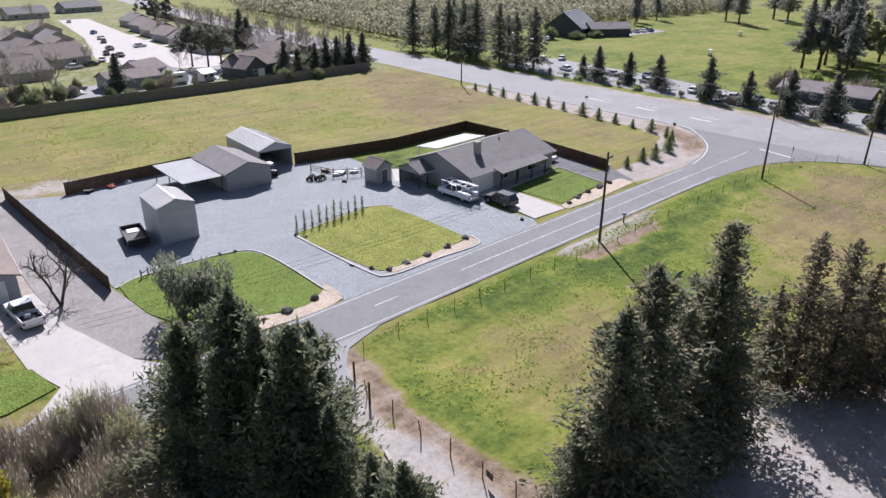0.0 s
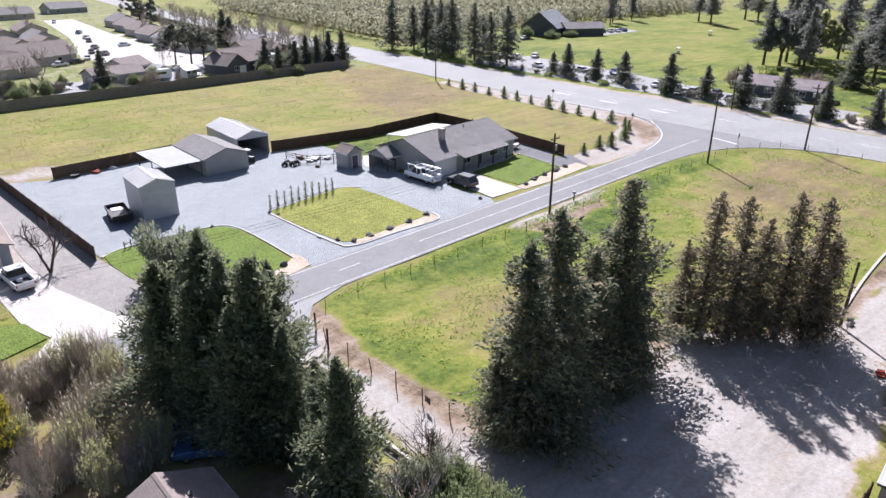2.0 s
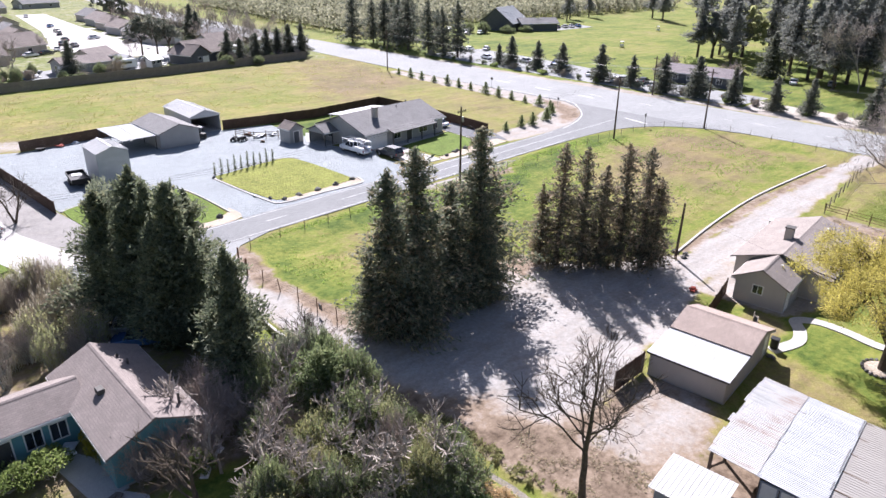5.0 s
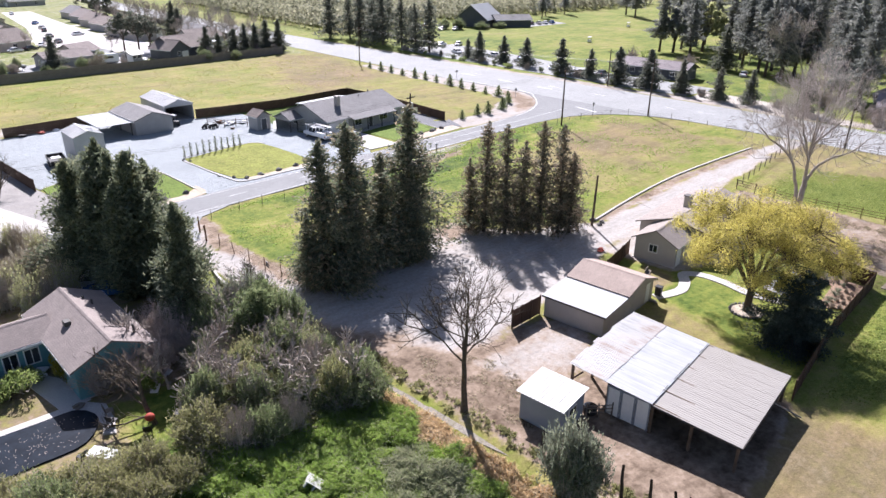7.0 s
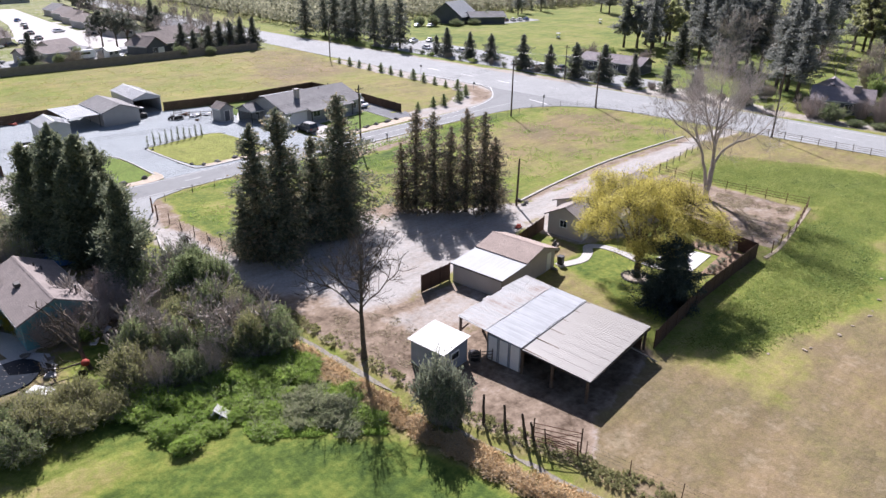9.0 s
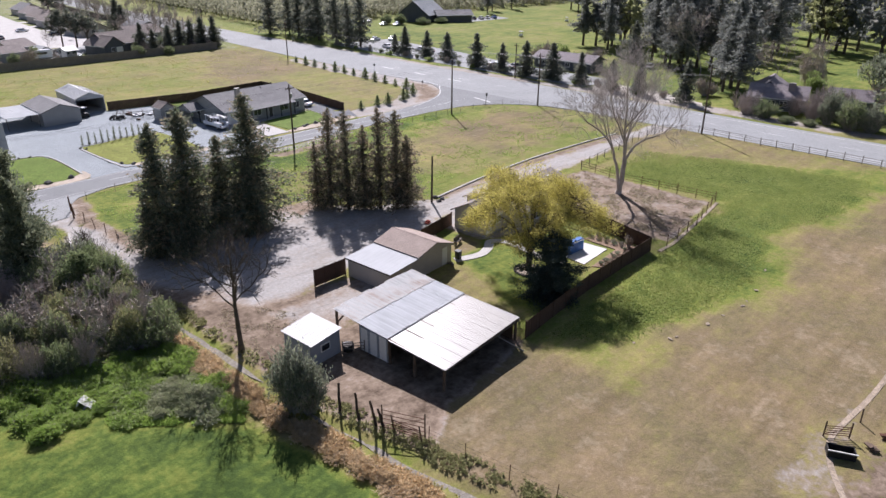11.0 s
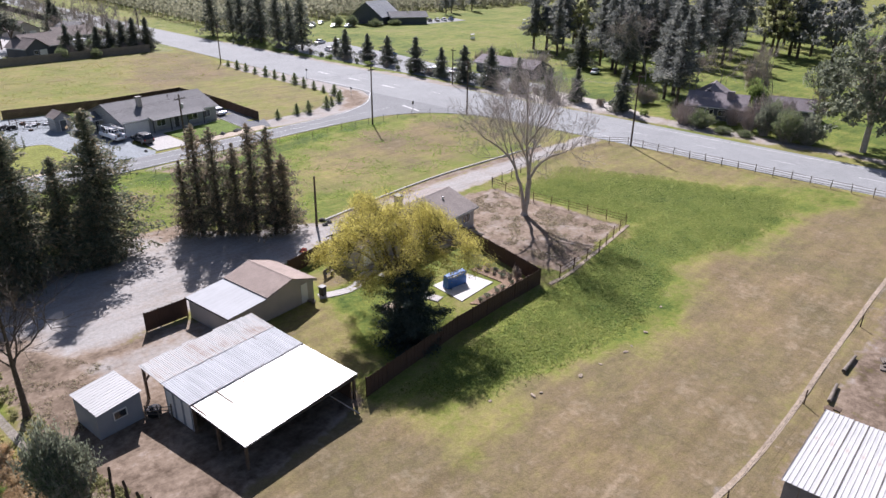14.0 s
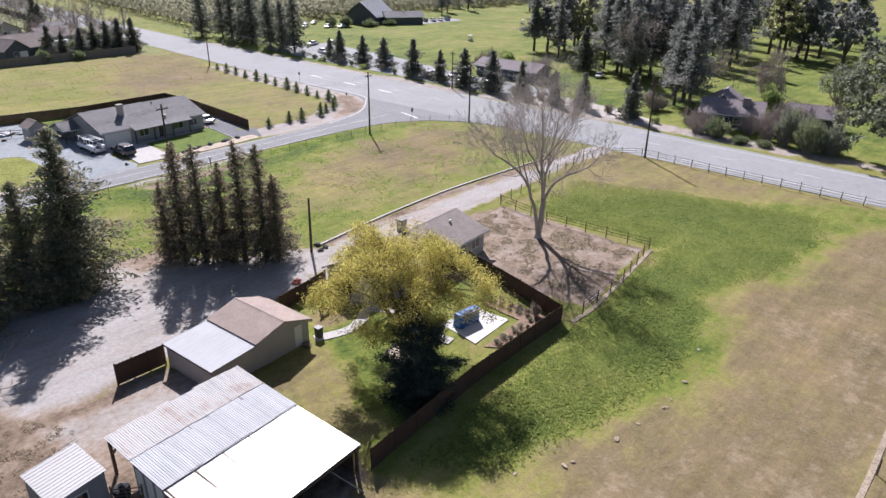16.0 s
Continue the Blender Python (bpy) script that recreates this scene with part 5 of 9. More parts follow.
# houses of the subdivision behind the back fence
SUB = [(62.0, 201.5, 8, 13.5, 8.5, 2.7, 4.2, SIDING_GREY, SHINGLE_TAN), (97.5, 204.5, 20, 14, 11, 2.9, 6.0, SIDING_DARK, SHINGLE_BROWN), (92.5, 199.5, 110, 9, 8, 2.9, 5.4, SIDING_DARK, SHINGLE_BROWN),
       (41, 231, 14, 17, 12, 2.7, 5.6, SIDING_TAN, SHINGLE_BROWN), (33, 244, 100, 16, 11, 2.7, 5.4, SIDING_TAN, SHINGLE_GREY), (54, 252, 20, 24, 13, 2.8, 6.2, SIDING_TAN, SHINGLE_BROWN), (47, 241, 110, 12, 10, 2.8, 5.4, SIDING_TAN, SHINGLE_BROWN), (75, 204, 100, 5, 4, 2.2, 3.2, SIDING_GREY, METAL_WHITE), (81, 199.5, 20, 4, 3.4, 2.1, 2.9, SIDING_GREY, METAL_WHITE), (70, 214, 30, 10, 8, 2.7, 4.6, SIDING_TAN, SHINGLE_TAN), (22, 219, 10, 14, 10, 2.7, 5.0, SIDING_GREY, SHINGLE_BROWN),
       (108, 258, 100, 14, 11, 2.8, 5.4, SIDING_TAN, SHINGLE_BROWN), (109, 277, 95, 14, 11, 2.8, 5.4, SIDING_TAN, SHINGLE_GREY), (110, 297, 95, 14, 11, 2.8, 5.2, SIDING_GREY, SHINGLE_BROWN), (113, 318, 95, 14, 11, 2.8, 5.4, SIDING_TAN, SHINGLE_BROWN), (116, 340, 95, 14, 11, 2.8, 5.4, SIDING_GREY, SHINGLE_TAN),
       (120, 365, 95, 14, 11, 2.8, 5.4, SIDING_TAN, SHINGLE_GREY), (66, 282, 92, 14, 11, 2.8, 5.4, SIDING_TAN, SHINGLE_BROWN), (70, 305, 92, 14, 11, 2.8, 5.4, SIDING_GREY, SHINGLE_GREY), (76, 345, 92, 15, 11, 2.8, 5.4, SIDING_TAN, SHINGLE_BROWN),
       (44, 275, 10, 15, 11, 2.8, 5.4, SIDING_TAN, SHINGLE_GREY), (20, 270, 12, 15, 11, 2.8, 5.4, SIDING_GREY, SHINGLE_BROWN), (24.5, 199, 6, 8, 7, 2.5, 3.8, SIDING_GREY, METAL_WHITE), (10, 235, 5, 15, 11, 2.8, 5.4, SIDING_GREY, SHINGLE_BROWN), (56, 278, 100, 15, 12, 2.8, 5.6, SIDING_TAN, SHINGLE_BROWN), (36, 262, 20, 16, 12, 2.8, 5.8, SIDING_GREY, SHINGLE_GREY), (60, 318, 95, 15, 12, 2.8, 5.6, SIDING_GREY, SHINGLE_BROWN), (40, 300, 10, 16, 12, 2.8, 5.6, SIDING_TAN, SHINGLE_GREY), (124, 246, 100, 13, 10, 2.8, 5.0, SIDING_TAN, SHINGLE_GREY), (116, 228, 12, 14, 10, 2.8, 5.2, SIDING_GREY, SHINGLE_BROWN), (22, 300, 10, 16, 12, 2.8, 5.6, SIDING_GREY, SHINGLE_BROWN), (90, 440, 10, 20, 12, 2.8, 5.6, SIDING_TAN, SHINGLE_GREY), (60, 430, 10, 20, 12, 2.8, 5.6, SIDING_TAN, SHINGLE_BROWN), (124, 470, 15, 22, 12, 2.8, 5.6, SIDING_GREY, SHINGLE_GREY)]
for x, y, a, L, W, e, r, wm, rm in SUB:
    hs = house("suburban_house", "suburban single-storey house with a gabled roof", "house", pose(x, y, 0, 0, 0, a), L, W, e, r, wm, rm, 0.5, group="houses of the subdivision")
    for u in (-L / 3.2, L / 4):
        window(hs, "s", u, 1.5, 1.4, 1.1, L, W)
    window(hs, "w", 0.6, 1.6, 1.3, 1.1, L, W)
    door(hs, "w", -W / 4, 2.4, 2.1, L, W, TRIM, "garage_door", 3)

# ---- trees ----
def unit(v):
    return v / (np.linalg.norm(v, axis=-1, keepdims=True) + 1e-9)


def leaf_quads(c, d, length, width, rng, cup=0.25):
    """Pointed leaf clumps at centres c along directions d."""
    n = len(c)
    L = (length * rng.uniform(0.6, 1.35, (n, 1)))
    W = (width * rng.uniform(0.6, 1.35, (n, 1)))
    s = unit(np.cross(d, rng.normal(size=(n, 3))))
    up = np.cross(s, d)
    a, t = c - d * L * 0.5, c + d * L * 0.5
    l, r = c + s * W * 0.5 + up * W * cup, c - s * W * 0.5 + up * W * cup
    return np.stack([a, l, t, r], 1)


def tubes(segs, sides):
    """Tapered limbs from rows (p0, p1, r0, r1), as loose quads."""
    p0, p1 = np.array([s[0] for s in segs], float), np.array([s[1] for s in segs], float)
    r0, r1 = np.array([s[2] for s in segs])[:, None], np.array([s[3] for s in segs])[:, None]
    d = unit(p1 - p0)
    a = unit(np.cross(d, np.where(np.abs(d[:, 2:3]) > 0.9, [[1.0, 0, 0]], [[0, 0, 1.0]])))
    b = np.cross(d, a)
    out = []
    for k in range(sides):
        w0, w1 = 2 * math.pi * k / sides, 2 * math.pi * (k + 1) / sides
        u0, u1 = a * math.cos(w0) + b * math.sin(w0), a * math.cos(w1) + b * math.sin(w1)
        out.append(np.stack([p0 + u0 * r0, p0 + u1 * r0, p1 + u1 * r1, p1 + u0 * r1], 1))
    return np.concatenate(out)


def conifer_parts(seed, h, r, levels, per, leaf, low=0.06, power=0.85, droop=0.25, gap=0.12, open_=0.0, plump=0.25):
    """Trunk and crown arrays for a conifer of height h and radius r."""
    rng = np.random.default_rng(seed)
    lean = rng.normal(0, 0.012, 2) * h
    trunk = []
    for k in range(8):
        f0, f1 = k / 8, (k + 1) / 8
        trunk.append(((lean[0] * f0 ** 2, lean[1] * f0 ** 2, h * f0), (lean[0] * f1 ** 2, lean[1] * f1 ** 2, h * f1), 0.02 * h * (1 - f0) + 0.02, 0.02 * h * (1 - f1) + 0.015))
    C, D, limbs = [], [], []
    side = rng.uniform(0.7, 1.2, 9)
    for k in range(levels):
        f = low + (1 - low) * (k + rng.uniform(0, 1)) / levels
        az = k * 2.39996 + rng.normal(0, 0.5)
        lump = side[int((az % (2 * math.pi)) / (2 * math.pi) * 8.99)] * (1 + 0.3 * math.sin(f * 19 + seed))
        ln = r * max(0.04, (1 - f) ** power) * rng.uniform(0.55, 1.25) * lump * min(1.0, 0.55 + f * 4)
        if rng.random() < gap:
            ln *= 0.45
        tilt = -droop + 0.75 * f + rng.normal(0, 0.12)
        d = np.array([math.cos(az) * math.cos(tilt), math.sin(az) * math.cos(tilt), math.sin(tilt)])
        base = np.array([lean[0] * f * f, lean[1] * f * f, h * f])
        m = max(3, int(ln * per))
        s = (rng.uniform(open_, 1.0, m) ** 0.75)
        sag = -0.16 * ln * s ** 2 * (1 - f)
        c = base + d * (s * ln)[:, None] + np.stack([0 * s, 0 * s, sag], 1)
        wide = plump * ln * np.sqrt(np.clip(1.05 - s, 0, 1)) + 0.08
        c = c + rng.normal(size=(m, 3)) * wide[:, None] * np.array([1, 1, 0.45])
        C.append(c)
        D.append(unit(d + rng.normal(0, 0.55, (m, 3)) + np.array([0, 0, -0.12])))
        limbs.append((base, base + d * ln * 0.85, 0.006 * h * (1 - f) + 0.012, 0.008))
    C, D = np.concatenate(C), np.concatenate(D)
    keep = C[:, 2] > 0.15
    return tubes(trunk, 8), tubes(limbs, 3), leaf_quads(C[keep], D[keep], leaf * 1.15, leaf * 0.36, rng)


CROWNS = {}


def conifer(name, label, x, y, h, variant, group="", bark=None):
    """A conifer: the mesh variants are shared, each tree is turned and scaled to its height."""
    key, needles, args = variant
    if key not in CROWNS:
        tr, li, cr = conifer_parts(*args)
        CROWNS[key] = (quads("trunk", np.concatenate([tr, li]), bark or BARK), quads("crown", cr, needles), args[1])
    tm, cm, h0 = CROWNS[key]
    s = h / h0
    rng = np.random.default_rng(int(x * 131 + y * 17) % 99991)
    t = thing(name, pose(x, y, -0.06, 0, 0, rng.uniform(0, 360)) @ Matrix.Diagonal((s * rng.uniform(0.92, 1.1), s * rng.uniform(0.92, 1.1), s, 1)), label, "tree", group)
    child("trunk", tm, t), child("crown", cm, t)
    return t


def grow(rng, p, d, length, rad, depth, segs, tips, split=3, spread=0.6, up=0.12, wander=0.16, shrink=0.74, slim=0.52):
    n = 3 if depth > 1 else 2
    for k in range(n):
        d = unit(d + rng.normal(0, wander, 3) + np.array([0, 0, up * 0.5]))
        q = p + d * length / n
        r1 = rad * (1 - 0.3 * (k + 1) / n)
        segs.append((p, q, rad * (1 - 0.3 * k / n), r1))
        p = q
        if depth > 0 and k < n - 1 and rng.random() < 0.75:
            s = unit(d + rng.normal(0, spread, 3))
            grow(rng, p, s, length * rng.uniform(0.5, 0.8), r1 * slim * 0.85, depth - 1, segs, tips, split, spread, up, wander, shrink, slim)
    if depth == 0:
        tips.append((p, d))
        return
    for k in range(rng.integers(2, split + 1)):
        s = unit(d + rng.normal(0, spread, 3) + np.array([0, 0, up]))
        grow(rng, p, s, length * shrink * rng.uniform(0.75, 1.15), rad * (slim + 0.1), depth - 1, segs, tips, split, spread, up, wander, shrink, slim)


def bare_tree(name, label, m, seed, height, rad, depth, stems=((0, 0, 1),), bark=None, split=3, spread=0.6, up=0.15, first=0.33, sides=5, group="", wander=0.14):
    rng = np.random.default_rng(seed)
    segs, tips = [], []
    for s in stems:
        grow(rng, np.array([0, 0, -0.1]), unit(np.array(s, float)), height * first, rad * (1 if len(stems) == 1 else 0.75), depth, segs, tips, split, spread, up, wander)
    t = thing(name, m, label, "tree", group)
    thick = [s for s in segs if s[2] > 0.05]
    thin = [(s[0], s[1], max(s[2], 0.012), max(s[3], 0.009)) for s in segs if s[2] <= 0.05]
    child("trunk", quads("trunk", tubes(thick, sides + 1), bark or BARK), t)
    if thin:
        child("twig_canopy", quads("twig_canopy", tubes(thin, 3), bark or TWIG), t)
    return t, segs, tips


def bush_mesh(seed, r, h, n, leaf, material, stems=14, twig=0.0):
    """A shrub: stems that fan out and leaf clumps in uneven lobes."""
    rng = np.random.default_rng(seed)
    lobes = [(rng.normal(0, 0.42, 3) * (r, r, h * 0.3) + (0, 0, h * 0.52), rng.uniform(0.35, 0.62)) for _ in range(9)]
    C = []
    for c, s in lobes:
        k = n // 9
        q = unit(rng.normal(size=(k, 3))) * rng.uniform(0.55, 1.05, (k, 1)) * s * np.array([r, r, h * 0.55])
        C.append(c + q)
    C = np.concatenate(C)
    C[:, 2] = np.abs(C[:, 2])
    D = unit(C * np.array([1 / r, 1 / r, 0.5 / h]) + rng.normal(0, 0.8, C.shape) + np.array([0, 0, 0.4]))
    segs = []
    for k in range(stems):
        e = C[rng.integers(len(C))]
        mid = e * 0.5 + rng.normal(0, 0.12 * r, 3)
        segs += [(np.zeros(3), mid, 0.04 * r ** 0.5, 0.025), (mid, e, 0.025, 0.01)]
        for j in range(int(twig)):
            a = mid + (e - mid) * rng.uniform(0.2, 1.0)
            segs.append((a, a + unit(rng.normal(size=3) + np.array([0, 0, 0.7])) * rng.uniform(0.3, 0.8) * r * 0.6, 0.016, 0.008))
    return quads("stem_tangle", tubes(segs, 3), TWIG), quads("foliage", leaf_quads(C, D, leaf, leaf * 0.55, rng), material)


def reed_mesh(seed, n):
    """A stand of upright winter stems with fine side twigs, one metre high and round."""
    rng = np.random.default_rng(seed)
    segs, C, D = [], [], []
    for k in range(n):
        a, u = rng.uniform(0, 6.283), math.sqrt(rng.random())
        p = np.array([u * math.cos(a), u * math.sin(a), 0.0]) * 0.9
        hgt = rng.uniform(0.45, 1.0) * (1.05 - 0.35 * u)
        e = p + np.array([p[0] * 0.35 + rng.normal(0, 0.12), p[1] * 0.35 + rng.normal(0, 0.12), hgt])
        mid = (p + e) / 2 + rng.normal(0, 0.03, 3)
        segs += [(p, mid, 0.011, 0.009), (mid, e, 0.009, 0.004)]
        for j in range(4):
            b = mid + (e - mid) * rng.uniform(0, 0.9)
            segs.append((b, b + np.array([rng.normal(0, 0.09), rng.normal(0, 0.09), rng.uniform(0.08, 0.24)]), 0.006, 0.003))
        for j in range(3):
            C.append(p + (e - p) * rng.uniform(0.15, 1.0) + rng.normal(0, 0.05, 3))
            D.append(rng.normal(0, 0.35, 3) + np.array([0, 0, 1.0]))
    return quads("stem_tangle", tubes(segs, 3), REED), quads("foliage", leaf_quads(np.array(C), unit(np.array(D)), 0.12, 0.035, rng), REED)


def plume_mesh(seed, plumes, leaves, leaf, material, bark, thick=1.0):
    """A feathery shrub, one metre high and round: arching stems set with narrow leaves, or bare ones with twigs."""
    rng = np.random.default_rng(seed)
    segs, C, D = [], [], []
    for k in range(plumes):
        a, u = rng.uniform(0, 6.283), math.sqrt(rng.random())
        out = np.array([math.cos(a), math.sin(a), 0.0])
        top = out * u * rng.uniform(0.75, 1.1) + np.array([0, 0, rng.uniform(0.55, 1.05) * (1.0 - 0.5 * u * u)])
        base = out * u * 0.3
        mid = base * 0.45 + top * 0.55 + np.array([0, 0, 0.12]) + rng.normal(0, 0.05, 3)
        segs += [(base, mid, 0.014, 0.010), (mid, top, 0.010, 0.004)]
        for j in range(6):
            f = rng.uniform(0.15, 1.0)
            b = mid + (top - mid) * f if rng.random() < 0.65 else base + (mid - base) * f
            e = b + unit(rng.normal(0, 0.6, 3) + unit(top - base) * 0.7) * rng.uniform(0.1, 0.32)
            segs.append((b, e, 0.006, 0.003))
            if not leaves:
                for i in range(2):
                    g = b + (e - b) * rng.uniform(0.2, 0.9)
                    segs.append((g, g + unit(rng.normal(0, 0.7, 3) + np.array([0, 0, 0.5])) * rng.uniform(0.06, 0.16), 0.004, 0.002))
            for i in range(leaves):
                C.append(b + (e - b) * rng.uniform(0.1, 1.1) + rng.normal(0, 0.03, 3))
                D.append(unit(e - b) + rng.normal(0, 0.5, 3))
    st = quads("stem_tangle", tubes([(a_, b_, c_ * thick, d_ * thick) for a_, b_, c_, d_ in segs], 3), bark)
    if not leaves:
        return st, None
    return st, quads("foliage", leaf_quads(np.array(C), unit(np.array(D)), leaf, leaf * 0.36, rng), material)


BUSHES = {}


def bush(name, label, x, y, r, h, kind, group="", z=-0.04):
    key, material, n, leaf, stems, twig = kind
    if key not in BUSHES:
        BUSHES[key] = [plume_mesh(k_ * 3 + n, n, stems, leaf, material, TWIG if stems else material, twig or 1.0) for k_ in range(3)] if key.startswith("plume") else [reed_mesh(k_ + 5, n) for k_ in range(3)] if key == "reed" else [bush_mesh(hash_ * 7 + n, 1.0, 1.0, n, leaf, material, stems, twig) for hash_ in range(3)]
    rng = np.random.default_rng(int(x * 97 + y * 31 + 7000) % 99991)
    st, le = BUSHES[key][int(rng.integers(3))]
    t = thing(name, pose(x, y, z, 0, 0, rng.uniform(0, 360)) @ Matrix.Diagonal((r * rng.uniform(0.85, 1.15), r * rng.uniform(0.85, 1.15), h, 1)), label, "shrub", group)
    child("stem_tangle", st, t)
    if le:
        child("foliage", le, t)
    return t


V_RED = [("red%d" % k, REDWOOD, (21 + k, 15.0, 4.35, 330, 19.5, 0.42, 0.01, 0.70, 0.26, 0.22, 0.10)) for k in range(3)]
V_RED2 = [("redb%d" % k, REDWOOD_BROWN, (41 + k, 13.0, 2.9, 210, 20.0, 0.38, 0.05, 0.66, 0.18, 0.24, 0.10)) for k in range(3)]
V_CYP = [("cyp%d" % k, CYPRESS, (61 + k, 13.5, 3.5, 370, 22.0, 0.42, 0.0, 0.62, -0.35, 0.16, 0.08)) for k in range(3)]
V_PINE = [("pine%d" % k, PINE, (81 + k, 17.0, 4.6, 150, 8.0, 0.85, 0.10, 0.6, 0.15, 0.2, 0.12)) for k in range(3)]
V_ROW = [("row%d" % k, PINE, (91 + k, 8.0, 2.9, 200, 15.0, 0.5, 0.05, 0.78, 0.12, 0.14, 0.08)) for k in range(3)]
V_WOOD = [("wood%d" % k, HAZE_PINE, (101 + k, 22.0, 4.3, 230, 10.0, 0.75, 0.22, 0.55, 0.18, 0.25, 0.12)) for k in range(3)]
V_YOUNG = [("young%d" % k, THICKET, (111 + k, 3.0, 1.35, 110, 24.0, 0.26, 0.02, 0.8, 0.0, 0.1, 0.05)) for k in range(2)]
V_SPRUCE = [("spruce", SPRUCE, (125, 9.5, 5.1, 190, 125.0, 0.26, 0.0, 0.5, 0.38, 0.26, 0.12, 0.16))]
V_POT = [("pot", CYPRESS, (131, 2.4, 0.30, 50, 30.0, 0.18, 0.02, 0.6, -0.9, 0.1, 0.1))]

for k, (x, y, h) in enumerate([(43.4, 26.3, 16.3), (34.6, 25.4, 15.9), (31.0, 24.6, 15.0), (38.9, 25.8, 12.2), (41.4, 23.8, 9.5), (33.0, 22.8, 9.0), (29.8, 26.0, 7.5)]):
    conifer("redwood", "tall dark redwood with brown-tinged needles", x, y, h, V_RED[k % 3], "redwoods at the edge of the lot")
for k, (x, y, h) in enumerate([(54.3, 25.6, 13.3), (55.6, 23.4, 13.2), (57.6, 22.6, 11.2), (58.9, 20.9, 13.5), (60.5, 19.2, 13.2), (53.2, 27.0, 9.0), (61.6, 18.4, 10.0)]):
    conifer("redwood", "slender redwood with sparse brownish foliage", x, y, h, V_RED2[k % 3], "redwoods beside the gravel lane")
for k, (x, y, h) in enumerate([(13.6, 42.2, 12.6), (16.0, 41.0, 14.4), (16.4, 37.6, 13.8), (17.0, 35.0, 14.2), (19.0, 37.2, 12.6), (17.5, 32.8, 10.4), (14.6, 38.8, 12.0), (16.7, 24.8, 11.9), (17.4, 28.4, 9.6), (15.2, 34.5, 11.5)]):
    conifer("cypress", "dense dark cypress in a tight stand", x, y, h, V_CYP[k % 3], "stand of cypresses")
conifer("park_cedar", "big broad cedar beside the ranch house", 170.0, 26.5, 21.0, V_WOOD[0], "trees on the golf course")
conifer("park_cedar", "big broad cedar beside the ranch house", 176.0, 33.0, 19.0, V_WOOD[1], "trees on the golf course")
conifer("spruce", "broad dark ragged spruce inside the yard fence", 53.5, -12.6, 7.4, V_SPRUCE[0])
# along the main road and in the park
for k, (x, y, h) in enumerate([(162.6, 135, 8.6), (163.6, 126, 8.0), (164, 117, 8.2), (159.8, 100.5, 9.5), (160, 91, 7.6), (158.2, 80.5, 9.2), (158.4, 71.8, 9.4), (158.2, 62.3, 8.0), (156.8, 52, 7.4), (157.8, 45, 7.6), (156, 32, 9.5), (163.4, 141, 6)]):
    conifer("roadside_conifer", "young conifer in a row beside the main road", x, y, h, V_ROW[k % 3], "conifers along the main road")
for k, (x, y, h) in enumerate([(164.0, 160, 17), (165, 168, 15), (165.5, 176, 17), (165, 186, 18), (167.5, 195, 16), (167, 202, 18), (168, 210, 15), (163, 216, 17), (174, 200, 15), (175, 182, 13), (180, 210, 16), (186, 222, 16), (190, 214, 14)]):
    conifer("roadside_pine", "tall dark pine beside the main road", x, y, h, V_PINE[k % 3], "pines along the main road")
for k, (x, y, h) in enumerate([(226, 112, 20), (232, 104, 22), (238, 111, 21), (249, 112, 24), (257, 113, 22), (210, 74, 23), (206, 67, 22), (212, 66, 24), (203, 76, 12), (208, 61, 22), (206.5, 57, 24), (207, 53, 22), (182, 34, 24), (186, 38.5, 21), (242, 51, 24), (234, 55, 22), (262, 58, 24), (262, 66, 24), (252, 78, 22), (270, 90, 24), (282, 56, 26), (280, 52, 24), (278, 45, 26), (273, 40.5, 24), (228, 84, 22),
                               (240, 88, 22), (258, 104, 22), (280, 112, 24), (300, 100, 24), (320, 90, 26), (196, 56, 18), (288, 10, 26), (330, 120, 26), (200, 62, 20), (340, 200, 22), (352, 214, 22), (300, 228, 16), (312, 236, 16), (330, 238, 18), (365, 190, 24), (380, 205, 24), (236, 66, 24), (248, 64, 23), (258, 86, 23), (278, 74, 25), (284, 92, 24), (298, 82, 25), (312, 76, 25), (330, 66, 26), (344, 84, 26), (350, 50, 26), (324, 44, 26), (310, 60, 26), (296, 0, 25), (318, 2, 25), (270, -4, 23), (340, 0, 26), (336, 24, 26), (360, 110, 26), (350, 140, 25), (372, 150, 25), (218, 96, 18), (300, 132, 22), (315, 150, 22)]):
    conifer("park_conifer", "tall conifer on the golf course", x, y, h, (V_WOOD if h > 15 else V_ROW)[k % 3], "trees on the golf course")
for k, (x, y, h) in enumerate([(57.6, 196, 9), (102.7, 195.5, 9), (106, 194, 7), (111, 193, 8), (116, 195, 9), (120, 196, 9), (123, 194, 10), (126.5, 192.5, 10), (113, 199, 7), (124, 262, 10), (125, 270, 12)]):
    conifer("garden_conifer", "dark garden conifer behind the back fence", x, y, h, V_ROW[k % 3], "garden trees of the subdivision")
for k, (x, y) in enumerate([(127.2, 144.0), (126.6, 138.1), (126.4, 133.3), (125.6, 127.4), (125.6, 122.2), (125.6, 118.0), (125.0, 113.0), (124.4, 107.2), (123.6, 102.2), (123.3, 97.7), (122.6, 92.9), (122.4, 88.4), (120.2, 83.4), (114.4, 79.0), (105.8, 75.5), (103.2, 76.0), (97.9, 75.0), (111.5, 76.9), (117.5, 80.5)]):
    conifer("young_cypress", "small young conifer planted in the sandy verge", x, y, 1.7 + (k * 37 % 10) * 0.11, V_YOUNG[k % 2], "young trees on the verge")
for k in range(10):
    x, y = 42.3 + k * 1.18, 81.75 + k * 0.16
    conifer("columnar_cypress", "thin staked columnar cypress sapling", x, y, 2.0 + (k * 53 % 7) * 0.1, V_POT[0], "saplings along the lawn")

